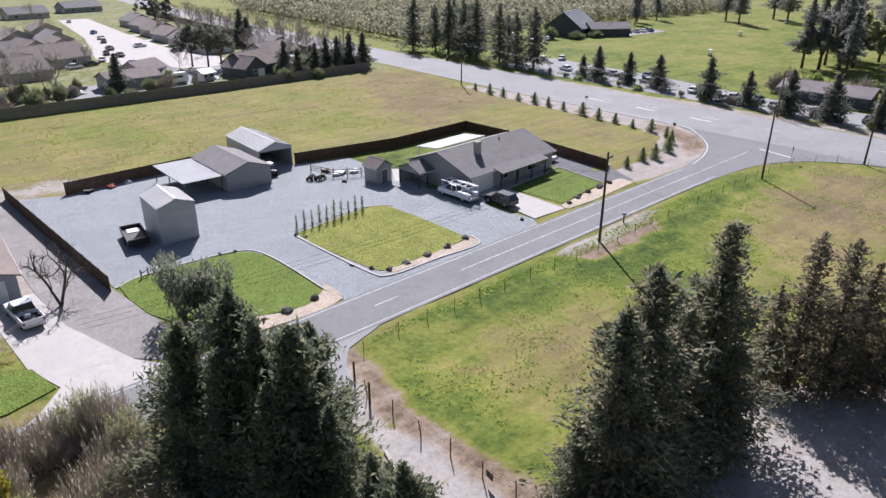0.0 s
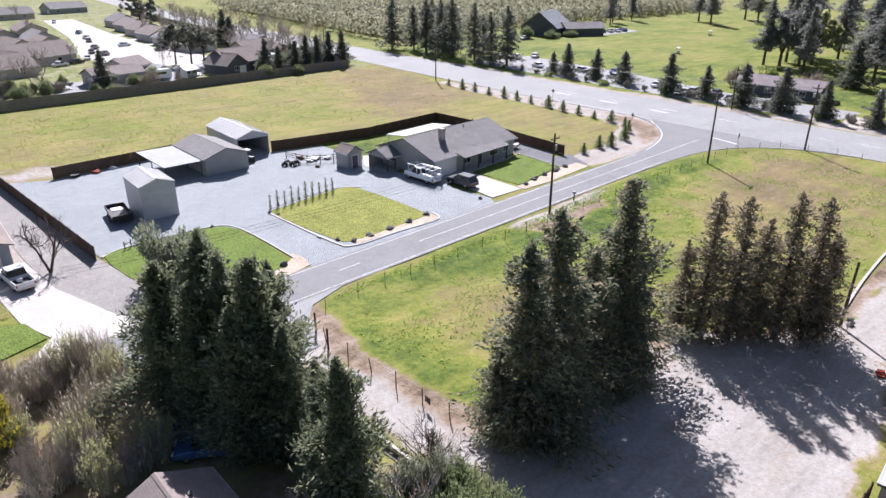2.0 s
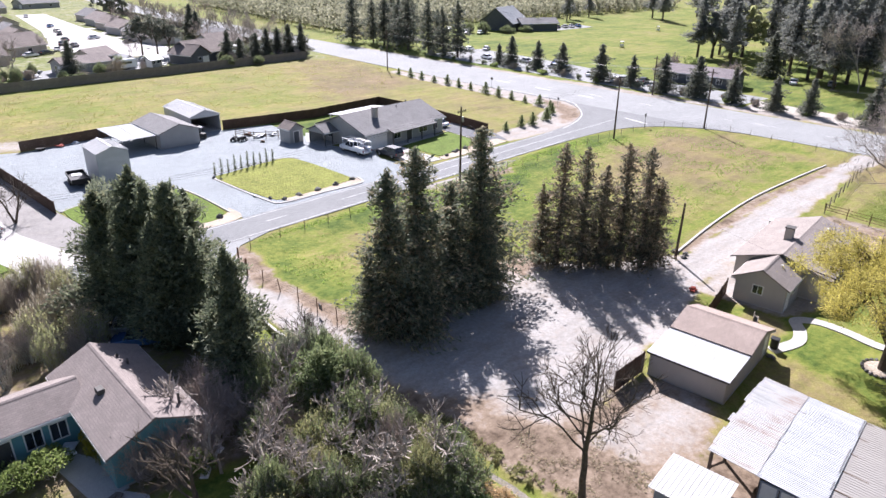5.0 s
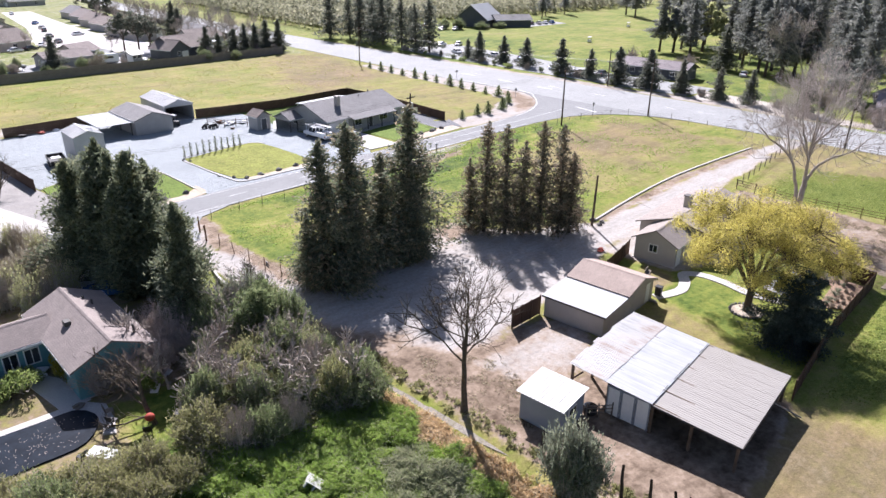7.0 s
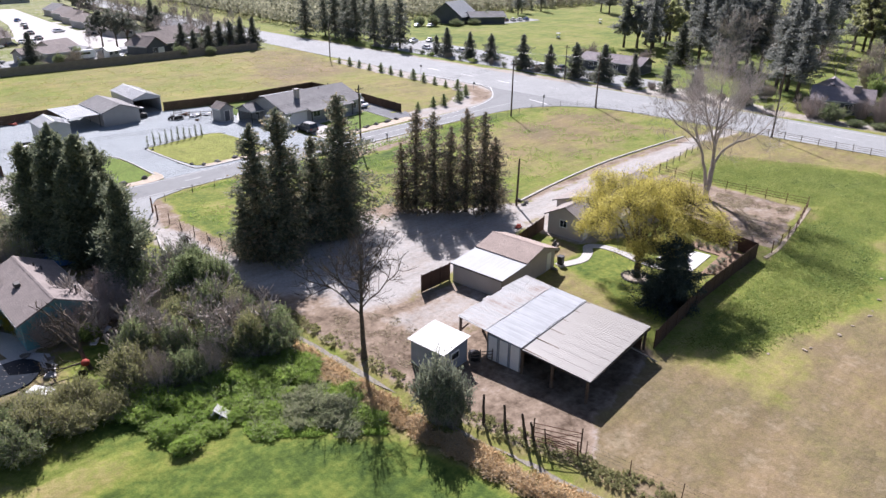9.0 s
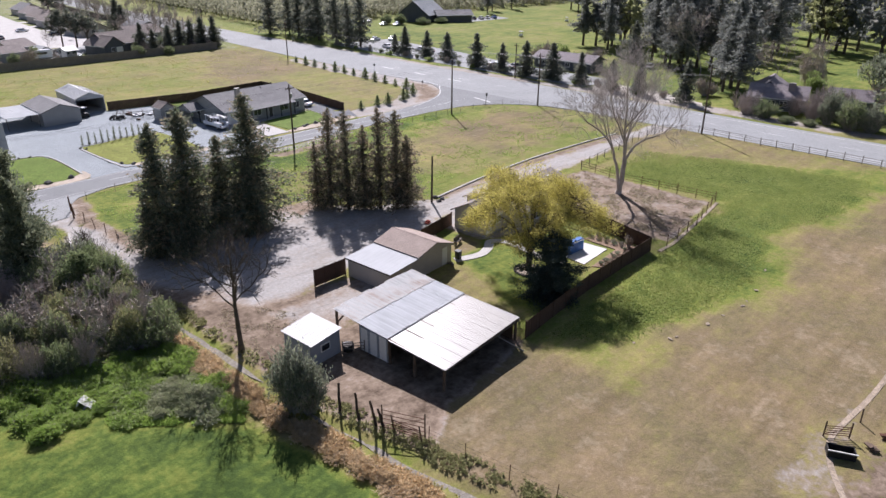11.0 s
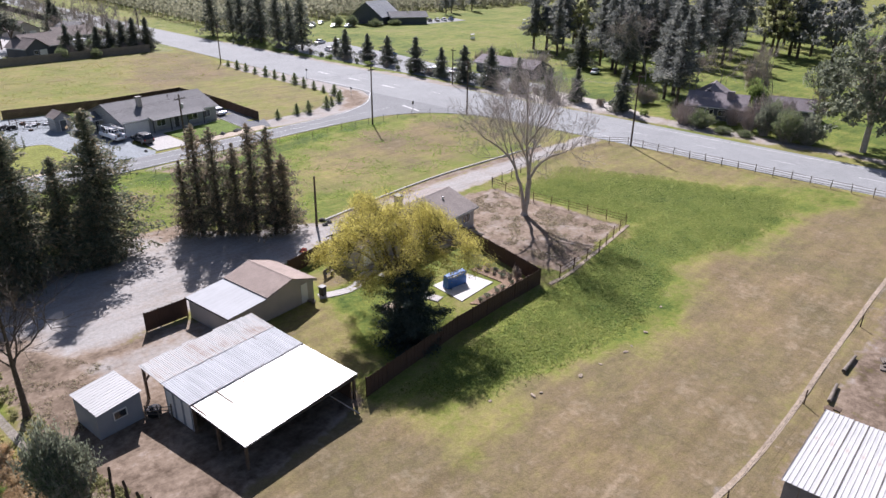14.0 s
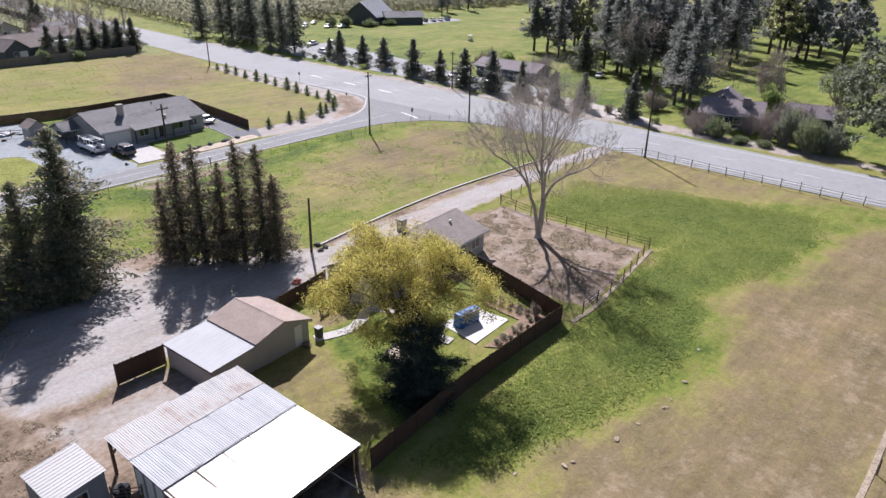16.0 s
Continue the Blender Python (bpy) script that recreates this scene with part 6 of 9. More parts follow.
# large bare sycamore in the pen
def sycamore(m, seed):
    """Two pale stems from one foot, spreading limbs and a haze of fine twigs. Local x runs towards the low stem."""
    rng = np.random.default_rng(seed)
    runs = [  # (x, y, z) along each limb, radius at its foot and tip
        ([(0, 0, -0.2), (0.1, 0.0, 0.8), (0.45, 0.1, 2.4), (1.0, 0.2, 4.4), (1.9, 0.3, 6.6), (3.2, 0.5, 8.4), (5.0, 0.6, 9.8), (7.0, 0.4, 10.8), (8.6, 0.3, 12.2)], 0.36, 0.06),
        ([(0, 0, -0.2), (-0.1, 0.0, 1.0), (-0.35, -0.1, 3.0), (-0.5, -0.1, 4.6), (-0.4, -0.2, 5.6)], 0.50, 0.36),
        ([(-0.4, -0.2, 5.5), (0.1, 0.4, 7.6), (0.5, 0.9, 10.0), (0.6, 1.2, 12.6), (0.9, 1.2, 15.2), (0.8, 1.4, 17.0)], 0.27, 0.04),
        ([(-0.4, -0.2, 5.5), (-0.7, -0.9, 7.8), (-1.3, -1.4, 10.2), (-1.9, -1.7, 12.8), (-2.6, -2.0, 15.6)], 0.25, 0.04),
        ([(-0.5, -0.1, 5.0), (-1.5, -0.2, 6.6), (-3.0, 0.2, 7.9), (-4.8, 0.6, 8.6), (-6.6, 0.5, 9.2), (-8.0, 0.8, 10.4)], 0.24, 0.05),
        ([(0.15, 0.5, 7.8), (1.3, 1.3, 9.6), (2.8, 2.2, 11.6), (3.8, 2.6, 13.8), (4.4, 2.8, 15.6)], 0.17, 0.04),
        ([(-0.9, -1.1, 8.6), (-2.4, -2.2, 10.2), (-3.8, -3.0, 12.0), (-5.0, -3.4, 14.0)], 0.16, 0.04),
        ([(0.5, 0.9, 10.0), (-0.4, 2.4, 11.8), (-1.6, 3.6, 13.6), (-2.4, 4.2, 15.6)], 0.14, 0.03),
        ([(1.9, 0.3, 6.6), (2.4, -1.0, 8.6), (2.8, -2.0, 10.8), (3.4, -2.6, 13.2)], 0.15, 0.03),
        ([(-0.7, -0.9, 7.8), (0.2, -2.2, 9.8), (0.8, -3.4, 11.8), (1.0, -4.2, 14.0)], 0.14, 0.03),
        ([(3.2, 0.5, 8.4), (4.0, 0.9, 10.2), (4.8, 1.2, 12.0), (5.6, 1.2, 14.2)], 0.12, 0.03)]
    segs, tips, boughs = [], [], []
    for line, r0, r1 in runs:
        bough = []
        boughs.append(bough)
        P = [np.array(p, float) for p in line]
        n = len(P) - 1
        for k in range(n):
            ra, rb = r0 + (r1 - r0) * k / n, r0 + (r1 - r0) * (k + 1) / n
            mid = (P[k] + P[k + 1]) / 2 + rng.normal(0, 0.07, 3) * (k > 0)
            flare = 1.5 if k == 0 and P[0][2] < 0 else 1.0
            bough += [(P[k], mid, ra * flare, (ra + rb) / 2), (mid, P[k + 1], (ra + rb) / 2, rb)]
            if P[k + 1][2] > 7.0:
                for j in range(3 if k < n - 1 else 5):
                    d = unit(unit(P[k + 1] - P[k]) + rng.normal(0, 0.6, 3) + np.array([0, 0, 0.15]))
                    grow(rng, mid if j == 0 else P[k + 1], d, rng.uniform(1.7, 2.9), min(rb * 0.55, 0.055), 4 if P[k + 1][2] > 10 and j < 2 else 3, segs, tips, 3, 0.55, 0.12, 0.12, 0.7, 0.6)
    t = thing("sycamore", m, "large leafless sycamore with pale forked trunks", "tree")
    for k, bough in enumerate(boughs):
        child("trunk" if k < 2 else "limb", quads("limb", tubes(bough, 9), BARK_PALE), t)
    tagged(child("twig_canopy", quads("twig_canopy", tubes([(a, b, max(c * 0.8, 0.009), max(e * 0.8, 0.006)) for a, b, c, e in segs], 3), PALE_TWIG), t), kind="stuff")


sycamore(pose(88.0, 2.9, 0, 0, 0, 140.7) @ Matrix.Diagonal((0.8, 0.8, 0.96, 1)), 5)


def leader_tree(name, label, m, seed, height, rad, first, count, bark):
    """A leafless tree with one straight leader and rising side branches."""
    rng = np.random.default_rng(seed)
    segs, tips, P, limbs = [], [], [], []
    for k in range(11):
        f = k / 10
        P.append(np.array([0.12 * math.sin(f * 4) + rng.normal(0, 0.03), 0.1 * math.sin(f * 3 + 1) + rng.normal(0, 0.03), -0.1 + height * f]))
    for k in range(10):
        ra, rb = rad * (1 - k / 10) ** 0.9 + 0.02, rad * (1 - (k + 1) / 10) ** 0.9 + 0.015
        segs.append((P[k], P[k + 1], ra * (1.35 if k == 0 else 1), rb))
    for k in range(count):
        f = first + (0.97 - first) * (k + rng.random()) / count
        i = min(9, int(f * 10))
        p = P[i] + (P[i + 1] - P[i]) * (f * 10 - i)
        a, tilt = k * 2.4 + rng.normal(0, 0.3), rng.uniform(0.35, 0.8)
        d = np.array([math.cos(a) * math.cos(tilt), math.sin(a) * math.cos(tilt), math.sin(tilt)])
        limbs.append([])
        grow(rng, p, d, height * (0.34 * (1 - f) + 0.09) * rng.uniform(0.8, 1.25), rad * (1 - f) * 0.42 + 0.018, 3, limbs[-1], tips, 3, 0.55, 0.16, 0.2, 0.62, 0.55)
    t = thing(name, m, label, "tree")
    child("trunk", quads("trunk", tubes(segs, 8), bark), t)
    for limb in limbs:
        child("limb", quads("limb", tubes([(a, b, max(c, 0.011), max(e, 0.008)) for a, b, c, e in limb], 4), bark), t)


leader_tree("bare_walnut", "leafless tree with one tall dark trunk", pose(25.5, -1.0, 0, 0, 0, 40), 18, 10.8, 0.23, 0.36, 19, BARK)
bare_tree("bare_tree", "leafless forked garden tree beside the driveway", pose(13.8, 77.2, 0, 0, 0, 0), 14, 8.0, 0.22, 4, ((-0.3, 0.2, 1), (0.35, 0.1, 1)), BARK, 3, 0.6, 0.05, 0.33)
bare_tree("bare_tree", "leafless garden tree over the concrete drive", pose(6.2, 69.5, 0, 0, 0, 0), 15, 5.5, 0.2, 4, ((0.25, 0.2, 1), (-0.2, -0.2, 1)), BARK_PALE, 3, 0.6, 0.05, 0.33)
bare_tree("bare_tree", "leafless multi-stemmed tree beside the ditch", pose(22.6, 24.6, 0, 0, 0, 0), 16, 6.4, 0.17, 4, ((-0.2, 0.1, 1), (0.2, 0.15, 1), (0.05, -0.25, 1)), BARK, 3, 0.5, 0.15, 0.34)
bare_tree("leaning_tree", "leaning half-bare tree beside the pool garden", pose(7.9, 12.6, 0, 0, 0, 0), 17, 6.5, 0.22, 4, ((-0.35, 0.35, 1),), BARK, 3, 0.65, 0.1, 0.36)

# the elm coming into leaf: a dome of leaf sprays carried by spreading limbs
def spreading_tree(name, label, m, seed, R, z0, z1, limbs, sprays, per, leaf, material, bark, rad=0.38, fork=2.0, fill=0.55, sag=0.0, rough=1.0):
    rng = np.random.default_rng(seed)
    trunk, boughs, segs = [(np.array([0, 0, -0.1]), np.array([0.1, 0.0, fork]), rad, rad * 0.85)], [], []
    nodes = []
    for k in range(limbs):
        az = 2 * math.pi * (k + rng.uniform(-0.3, 0.3)) / limbs
        rr = R * rng.uniform(0.25, 0.72)
        boughs.append([])
        p, e = np.array([0.1, 0, fork]), np.array([rr * math.cos(az), rr * math.sin(az), z0 + (z1 - z0) * rng.uniform(0.35, 0.7)])
        for j in range(1, 6):
            f = j / 5
            q = np.array([0.1, 0, fork]) * (1 - f) + e * f + rng.normal(0, 0.14, 3) + np.array([0, 0, 0.9 * math.sin(f * math.pi)])
            boughs[-1].append((p, q, rad * 0.55 * (1 - 0.8 * (j - 1) / 5), rad * 0.55 * (1 - 0.8 * j / 5)))
            p = q
            if j > 1:
                nodes.append(p)
    nodes = np.array(nodes)
    C, D = [], []
    for k in range(sprays):
        az, u = rng.uniform(0, 2 * math.pi), math.sqrt(rng.random())
        lobe = 1 + 0.16 * math.sin(3 * az + seed) + 0.12 * math.sin(5 * az)
        dome = 1 + rough * (0.13 * math.sin(4 * az + 5 * u + seed) + 0.09 * math.sin(7 * az - 3 * u))
        top = z0 + (z1 - z0) * math.sqrt(max(0.0, 1 - u * u * 0.96)) * dome
        z = top - (top - z0) * rng.random() ** 1.6 * fill - sag * u ** 3 * rng.random()
        c = np.array([R * u * lobe * math.cos(az), R * u * lobe * math.sin(az), z])
        a = nodes[np.argmin(np.linalg.norm(nodes - c, axis=1) + 0.6 * np.maximum(nodes[:, 2] - c[2], 0))]
        mid = (a + c) / 2 + rng.normal(0, 0.25, 3)
        segs += [(a, mid, 0.045, 0.03), (mid, c, 0.03, 0.012)]
        for j in range(4):
            e = c + unit(rng.normal(0, 0.7, 3) + unit(c - a) * 0.5 + np.array([0, 0, 0.35])) * rng.uniform(0.5, 1.1)
            segs.append((c, e, 0.014, 0.008))
        n = int(per * rng.uniform(0.4, 1.5))
        cc = c + rng.normal(0, 0.40, (n, 3)) * np.array([1, 1, 0.8])
        C.append(cc)
        D.append(unit(rng.normal(size=(n, 3)) + np.array([0, 0, 0.6])))
    C, D = np.concatenate(C), np.concatenate(D)
    t = thing(name, m, label, "tree")
    child("trunk", quads("trunk", tubes(trunk, 9), bark), t)
    for bough in boughs:
        child("limb", quads("limb", tubes(bough, 6), bark), t)
    tagged(child("twig_canopy", quads("twig_canopy", tubes(segs, 3), bark), t), kind="stuff")
    child("foliage", quads("foliage", leaf_quads(C, D, leaf, leaf * 0.6, rng), material), t)
    return t


spreading_tree("elm", "spreading elm with fresh yellow-green leaves", pose(57.2, -6.5, 0), 23, 7.0, 5.2, 10.4, 12, 450, 200, 0.125, ELM, BARK, 0.38, 2.0, 0.5, 0.4, 1.6)

for k, (x, y, R, h) in enumerate(((88.5, 226.0, 4.0, 11.5), (91.6, 221.6, 4.2, 12.0), (93.8, 217.4, 3.6, 11.0))):
    spreading_tree("umbrella_pine", "round-topped dark pine with bare lower trunk", pose(x, y, 0), 51 + k, R, h * 0.4, h, 6, 60, 30, 0.7, PINE, BARK, 0.3, h * 0.3)
spreading_tree("broad_conifer", "big dense evergreen at the end of the street", pose(138, 392, 0), 55, 8.0, 1.5, 17, 7, 110, 34, 1.1, PINE, BARK, 0.5, 2.0, 0.9)
for k, (x, y, R, z0, h) in enumerate(((274, 48, 8.5, 6, 23), (283, 40, 8, 6, 22), (238, 103, 6.5, 4, 16), (228, 108, 5.5, 4, 14), (300, 52, 9, 6, 24), (262, 26, 8, 5, 20))):
    spreading_tree("park_evergreen", "tall olive-green evergreen on the golf course", pose(x, y, 0), 61 + k, R, z0, h, 7, 90, 26, 1.3, SAGE if k % 2 == 0 else HAZE_PINE, BARK, 0.5, z0 * 0.8, 0.8)
spreading_tree("eucalyptus", "tall grey-green gum tree with a pale trunk", pose(157.5, -16.8, 0), 77, 8.0, 4.0, 25.0, 9, 330, 40, 0.7, OLIVE, BARK_PALE, 0.55, 4.5, 0.9)
grey_trees_at = [(206, 20), (232, 60), (240, 66), (250, 58), (218, 76), (226, 70), (246, 84), (262, 72), (206, 48), (196, 50), (186, 30), (191, 27)]

# olive by the corner lawn, bush at the ditch, hedge plants and thickets
K_OLIVE = ("olive", OLIVE, 2600, 0.10, 18, 2)
K_BUSH = ("bush", BUSH, 1700, 0.13, 18, 3)
K_GOLD = ("gold", GOLDEN, 1300, 0.14, 14, 1)
K_BRUSH = ("brush", BRUSH, 420, 0.10, 80, 9)
K_REED = ("reed", REED, 170, 0.1, 0, 0)
K_GREY = ("plume_grey", TWIG, 30, 0.1, 0, 1.6)
K_SAGE = ("plume_sage", SAGE, 75, 0.075, 5, 0)
K_GREEN = ("plume_green", BUSH, 80, 0.08, 5, 0)
K_BARE = ("plume_bare", PURPLE_TWIG, 130, 0.1, 0, 0.85)
K_LAUREL = ("plume_laurel", OLIVE, 150, 0.085, 8, 0)
K_DARK = ("plume_dark", THICKET, 170, 0.075, 10, 0)
K_LUSH = ("plume_lush", LUSH, 170, 0.07, 10, 0)
K_WEED = ("plume_weed", WEEDS, 150, 0.10, 9, 0)
K_STRAW = ("plume_straw", STRAW, 90, 0.13, 6, 0)
K_FROND = ("plume_frond", FROND, 90, 0.12, 6, 0)
for x, y, r, h in ((23.2, 66.2, 2.4, 6.6), (22.0, 67.4, 1.8, 5.6), (24.4, 67.2, 1.8, 5.2)):
    bush("olive_tree", "grey-green olive tree at the lawn corner", x, y, r, h, K_OLIVE, "olive trees at the corner")
bush("laurel_bush", "dense dark evergreen bush beside the ditch", 23.9, -11.8, 2.1, 5.6, K_LAUREL)
bush("laurel_bush", "dense dark evergreen bush beside the ditch", 24.6, -12.7, 1.7, 4.6, K_LAUREL)
for x, y, r, h in ((2.0, 23.6, 1.5, 1.8), (0.4, 23.4, 1.3, 1.7), (-1.5, 23.0, 1.4, 1.8)):
    bush("hedge_bush", "clipped dark green hedge bush by the house", x, y, r, h, K_BUSH, "hedge by the teal house")
bush("golden_shrub", "yellow-green shrub at the corner of the house", 5.1, 22.8, 0.9, 2.4, K_GOLD)
for x, y, r, h in ((-1.0, 52.5, 2.0, 5.5), (1.5, 50.4, 2.2, 5.8), (-2.5, 48.5, 2.2, 5.4), (2.6, 46.8, 1.9, 4.6)):
    bush("golden_shrub", "yellow-flowering shrub beside the road", x, y, r, h, K_GOLD, "golden shrubs by the road")
_r = np.random.default_rng(12)
for k in range(44):
    x, y = _r.uniform(2.5, 12.2), _r.uniform(36.5, 53.8)
    bush("brush", "tall grey-brown winter brush", x, y, _r.uniform(1.2, 1.9), _r.uniform(2.6, 4.6), (K_REED, K_GREY, K_REED, K_BARE, K_REED, K_SAGE)[k % 6], "winter brush")
for k in range(52):
    x, y = _r.uniform(9.5, 22.3), _r.uniform(4.5, 24.5)
    if y > 25.5 - (x - 9) * 0.2 or (x < 12.2 and y > 18.5):
        continue
    kd = (K_DARK if k % 6 == 0 else K_BARE) if y > 14.5 and x < 15 else ((K_DARK, K_LUSH, K_DARK, K_BARE)[k % 4]) if y < 11.5 else (K_LUSH, K_GREEN, K_LUSH, K_SAGE)[k % 4] if x > 18.5 else (K_DARK, K_LUSH, K_DARK, K_BARE)[k % 4]
    bush("thicket_shrub", "tangled half-bare shrub in the thicket", x, y, _r.uniform(1.2, 2.2), _r.uniform(1.6, 4.2), kd, "thicket beside the ditch")
for x, y, r, h, kd in ((21.2, 21.6, 1.8, 5.2, K_LAUREL), (21.0, 19.2, 2.2, 5.0, K_DARK), (19.6, 22.6, 1.7, 4.8, K_LAUREL), (22.0, 17.5, 2.1, 4.4, K_DARK), (19.0, 18.5, 2.4, 4.8, K_DARK), (21.6, 13.0, 2.0, 3.4, K_SAGE), (22.0, 9.6, 1.8, 2.8, K_SAGE), (19.2, 13.6, 2.2, 4.0, K_DARK), (17.0, 21.8, 2.2, 4.2, K_DARK), (13.2, 22.6, 2.2, 3.8, K_BARE), (14.0, 16.6, 2.0, 2.6, K_BARE), (12.6, 20.4, 2.0, 3.6, K_BARE), (10.4, 18.8, 2.2, 3.6, K_BARE), (8.6, 18.6, 2.0, 3.3, K_BARE), (6.6, 19.4, 1.9, 3.5, K_BARE), (8.4, 19.8, 1.9, 3.7, K_BARE), (10.4, 20.2, 1.8, 3.6, K_BARE), (14.6, 20.4, 2.2, 3.4, K_BARE), (16.2, 17.6, 2.0, 3.2, K_BARE), (11.8, 23.6, 1.8, 3.2, K_BARE), (6.8, 19.1, 1.5, 2.6, K_BARE), (13.6, 25.6, 2.0, 3.4, K_BARE), (15.2, 24.2, 2.0, 3.6, K_BARE), (9.6, 17.2, 1.4, 2.2, K_BUSH), (18.2, 6.2, 2.0, 1.6, K_DARK), (15.6, 5.6, 1.8, 1.2, K_LUSH), (20.4, 7.2, 1.8, 2.0, K_LUSH), (13.4, 7.6, 2.0, 1.6, K_DARK), (16.8, 8.6, 2.2, 2.2, K_DARK)):
    bush("thicket_shrub", "tangled evergreen shrub in the thicket", x, y, r, h, kd, "thicket beside the ditch")
for x, y, r, h, kd in ((-3.0, 8.6, 2.4, 2.3, K_LUSH), (0.5, 8.2, 2.2, 2.2, K_LUSH), (3.2, 8.8, 1.8, 2.0, K_SAGE), (-5.0, 7.0, 2.6, 2.6, K_LUSH), (5.2, 7.2, 2.0, 2.6, K_LUSH), (2.0, 6.0, 2.3, 3.0, K_LUSH), (-1.4, 6.6, 2.4, 3.4, K_DARK), (4.0, 4.6, 2.0, 2.2, K_LUSH), (6.6, 4.8, 1.8, 2.0, K_LUSH), (0.4, 4.0, 2.2, 2.6, K_DARK), (8.2, 6.0, 1.8, 1.5, K_WEED), (10.0, 8.6, 1.8, 1.6, K_DARK), (7.8, 3.4, 1.6, 1.0, K_WEED), (9.8, 4.2, 1.8, 1.2, K_WEED), (11.6, 6.0, 1.8, 1.3, K_DARK)):
    bush("garden_shrub", "loose olive-green shrub beside the pool", x, y, r, h, kd, "shrubs round the pool")
for x, y, r, h, kd in ((154.0, 12.2, 2.6, 3.6, K_DARK), (152.8, 6.9, 2.2, 1.3, K_DARK), (153.4, 2.9, 1.9, 1.2, K_DARK), (155.0, 16.4, 3.4, 4.2, K_BARE), (157.0, 0.8, 2.2, 6.4, K_LAUREL), (158.6, 4.6, 2.6, 5.6, K_BARE), (161.0, 9.0, 2.0, 4.6, K_BARE), (154.8, -4.2, 2.8, 5.4, K_DARK), (156.4, -7.6, 3.0, 4.6, K_LAUREL), (158.4, 17.6, 2.6, 4.6, K_GREY), (160.6, 21.4, 2.2, 3.6, K_GREY), (160, -1.5, 2.4, 5.0, K_LAUREL), (164.0, 5.6, 2.8, 5.8, K_BARE), (163.0, 1.6, 2.4, 5.6, K_DARK), (168.0, 6.0, 2.6, 6.2, K_BARE), (172, 3, 2.6, 5.0, K_BARE), (177, -1, 3.0, 5.5, K_BARE), (183, 14, 3.2, 6, K_BUSH), (183, 96, 3.2, 5.5, K_BRUSH), (186, 80, 3, 5, K_BRUSH), (184, 88, 3, 5.5, K_BUSH), (196, 20, 3, 8, K_BRUSH), (168, 33, 2.4, 4, K_BRUSH), (206, 8, 4, 9, K_OLIVE)):
    bush("garden_bush", "rounded garden bush near the ranch house", x, y, r, h, kd, "bushes beyond the main road")
for k in range(24):
    y = 26 + k * 6.2
    bush("roadside_shrub", "low rounded shrub along the parking lot", 156.4 + 0.02 * (y - 30) + (k % 3) * 0.7, y, 0.9 + (k % 4) * 0.15, 1.3 + (k % 3) * 0.3, (K_BUSH, K_OLIVE, K_BRUSH)[k % 3], "shrubs along the main road")
for k in range(26):
    x, y = _r.uniform(22, 130), _r.uniform(182, 210)
    if any(abs(x - h_[0]) < 10 and abs(y - h_[1]) < 8 for h_ in SUB):
        continue
    bush("garden_bush", "bare or evergreen garden bush behind the fence", x, y, _r.uniform(1.2, 2.4), _r.uniform(1.8, 4.5), (K_DARK, K_BRUSH, K_DARK, K_BARE)[k % 4], "garden bushes of the subdivision")


for k in range(40):
    x, y = _r.uniform(20, 128), _r.uniform(188, 200)
    if any(abs(x - h_[0]) < 7.5 and abs(y - h_[1]) < 6.5 for h_ in SUB):
        continue
    bush("yard_shrub", "untidy back-garden shrub along the fence", x, y + (x - 60) * 0.09, _r.uniform(1.2, 2.2), _r.uniform(1.8, 4.2), (K_BARE, K_DARK, K_BARE, K_LAUREL, K_DARK)[k % 5], "shrubs along the back fence")
for x, y, r, h in ((234, 205, 3, 3.0), (244, 204, 3, 2.6), (254, 207, 3.4, 5), (226, 211, 3, 4.5), (222, 216, 3, 4)):
    bush("club_shrub", "rounded shrub beside the club house", x, y, r, h, K_DARK, "shrubs at the club house")


for k in range(120):
    x, y = _r.uniform(7.5, 21.4), _r.uniform(-10.5, 5.0)
    if y < -3.6 - max(0.0, x - 12.5) * 0.93 or y > 5.5 - abs(x - 14) * 0.25:
        continue
    frond = (x - 17.6) ** 2 / 9 + (y + 5.4) ** 2 / 12 < 1
    bush("weed_mound", "rank mound of green weeds in the rough corner", x, y, _r.uniform(0.7, 1.4), _r.uniform(0.45, 1.0), K_FROND if frond else K_WEED, "weed mounds by the ditch")
for k in range(34):
    y = 3.5 - k * 0.86
    x = 21.9 + 0.45 * math.sin(k * 1.9) + max(0.0, -y - 10) * 0.11
    bush("straw_mound", "matted mound of dry straw on the ditch bank", x, y, _r.uniform(0.6, 1.2), _r.uniform(0.35, 0.75), K_STRAW, "straw mounds by the ditch")


def grey_trees(name, label, spots, seed, height, depth=3, group=""):
    """Leafless trees that share three meshes."""
    made = []
    for k in range(3):
        rng = np.random.default_rng(seed + k)
        segs, tips = [], []
        grow(rng, np.array([0, 0, -0.1]), np.array([0, 0, 1.0]), height * 0.36, 0.16, depth, segs, tips, 3, 0.55, 0.2)
        made.append(quads("branch_canopy", tubes([(a, b, max(c, 0.03), max(d, 0.025)) for a, b, c, d in segs], 3), TWIG))
    for k, (x, y) in enumerate(spots):
        t = thing(name, pose(x, y, 0, 0, 0, k * 77) @ Matrix.Scale(0.8 + (k * 31 % 10) * 0.045, 4), label, "tree", group)
        child("branch_canopy", made[k % 3], t)


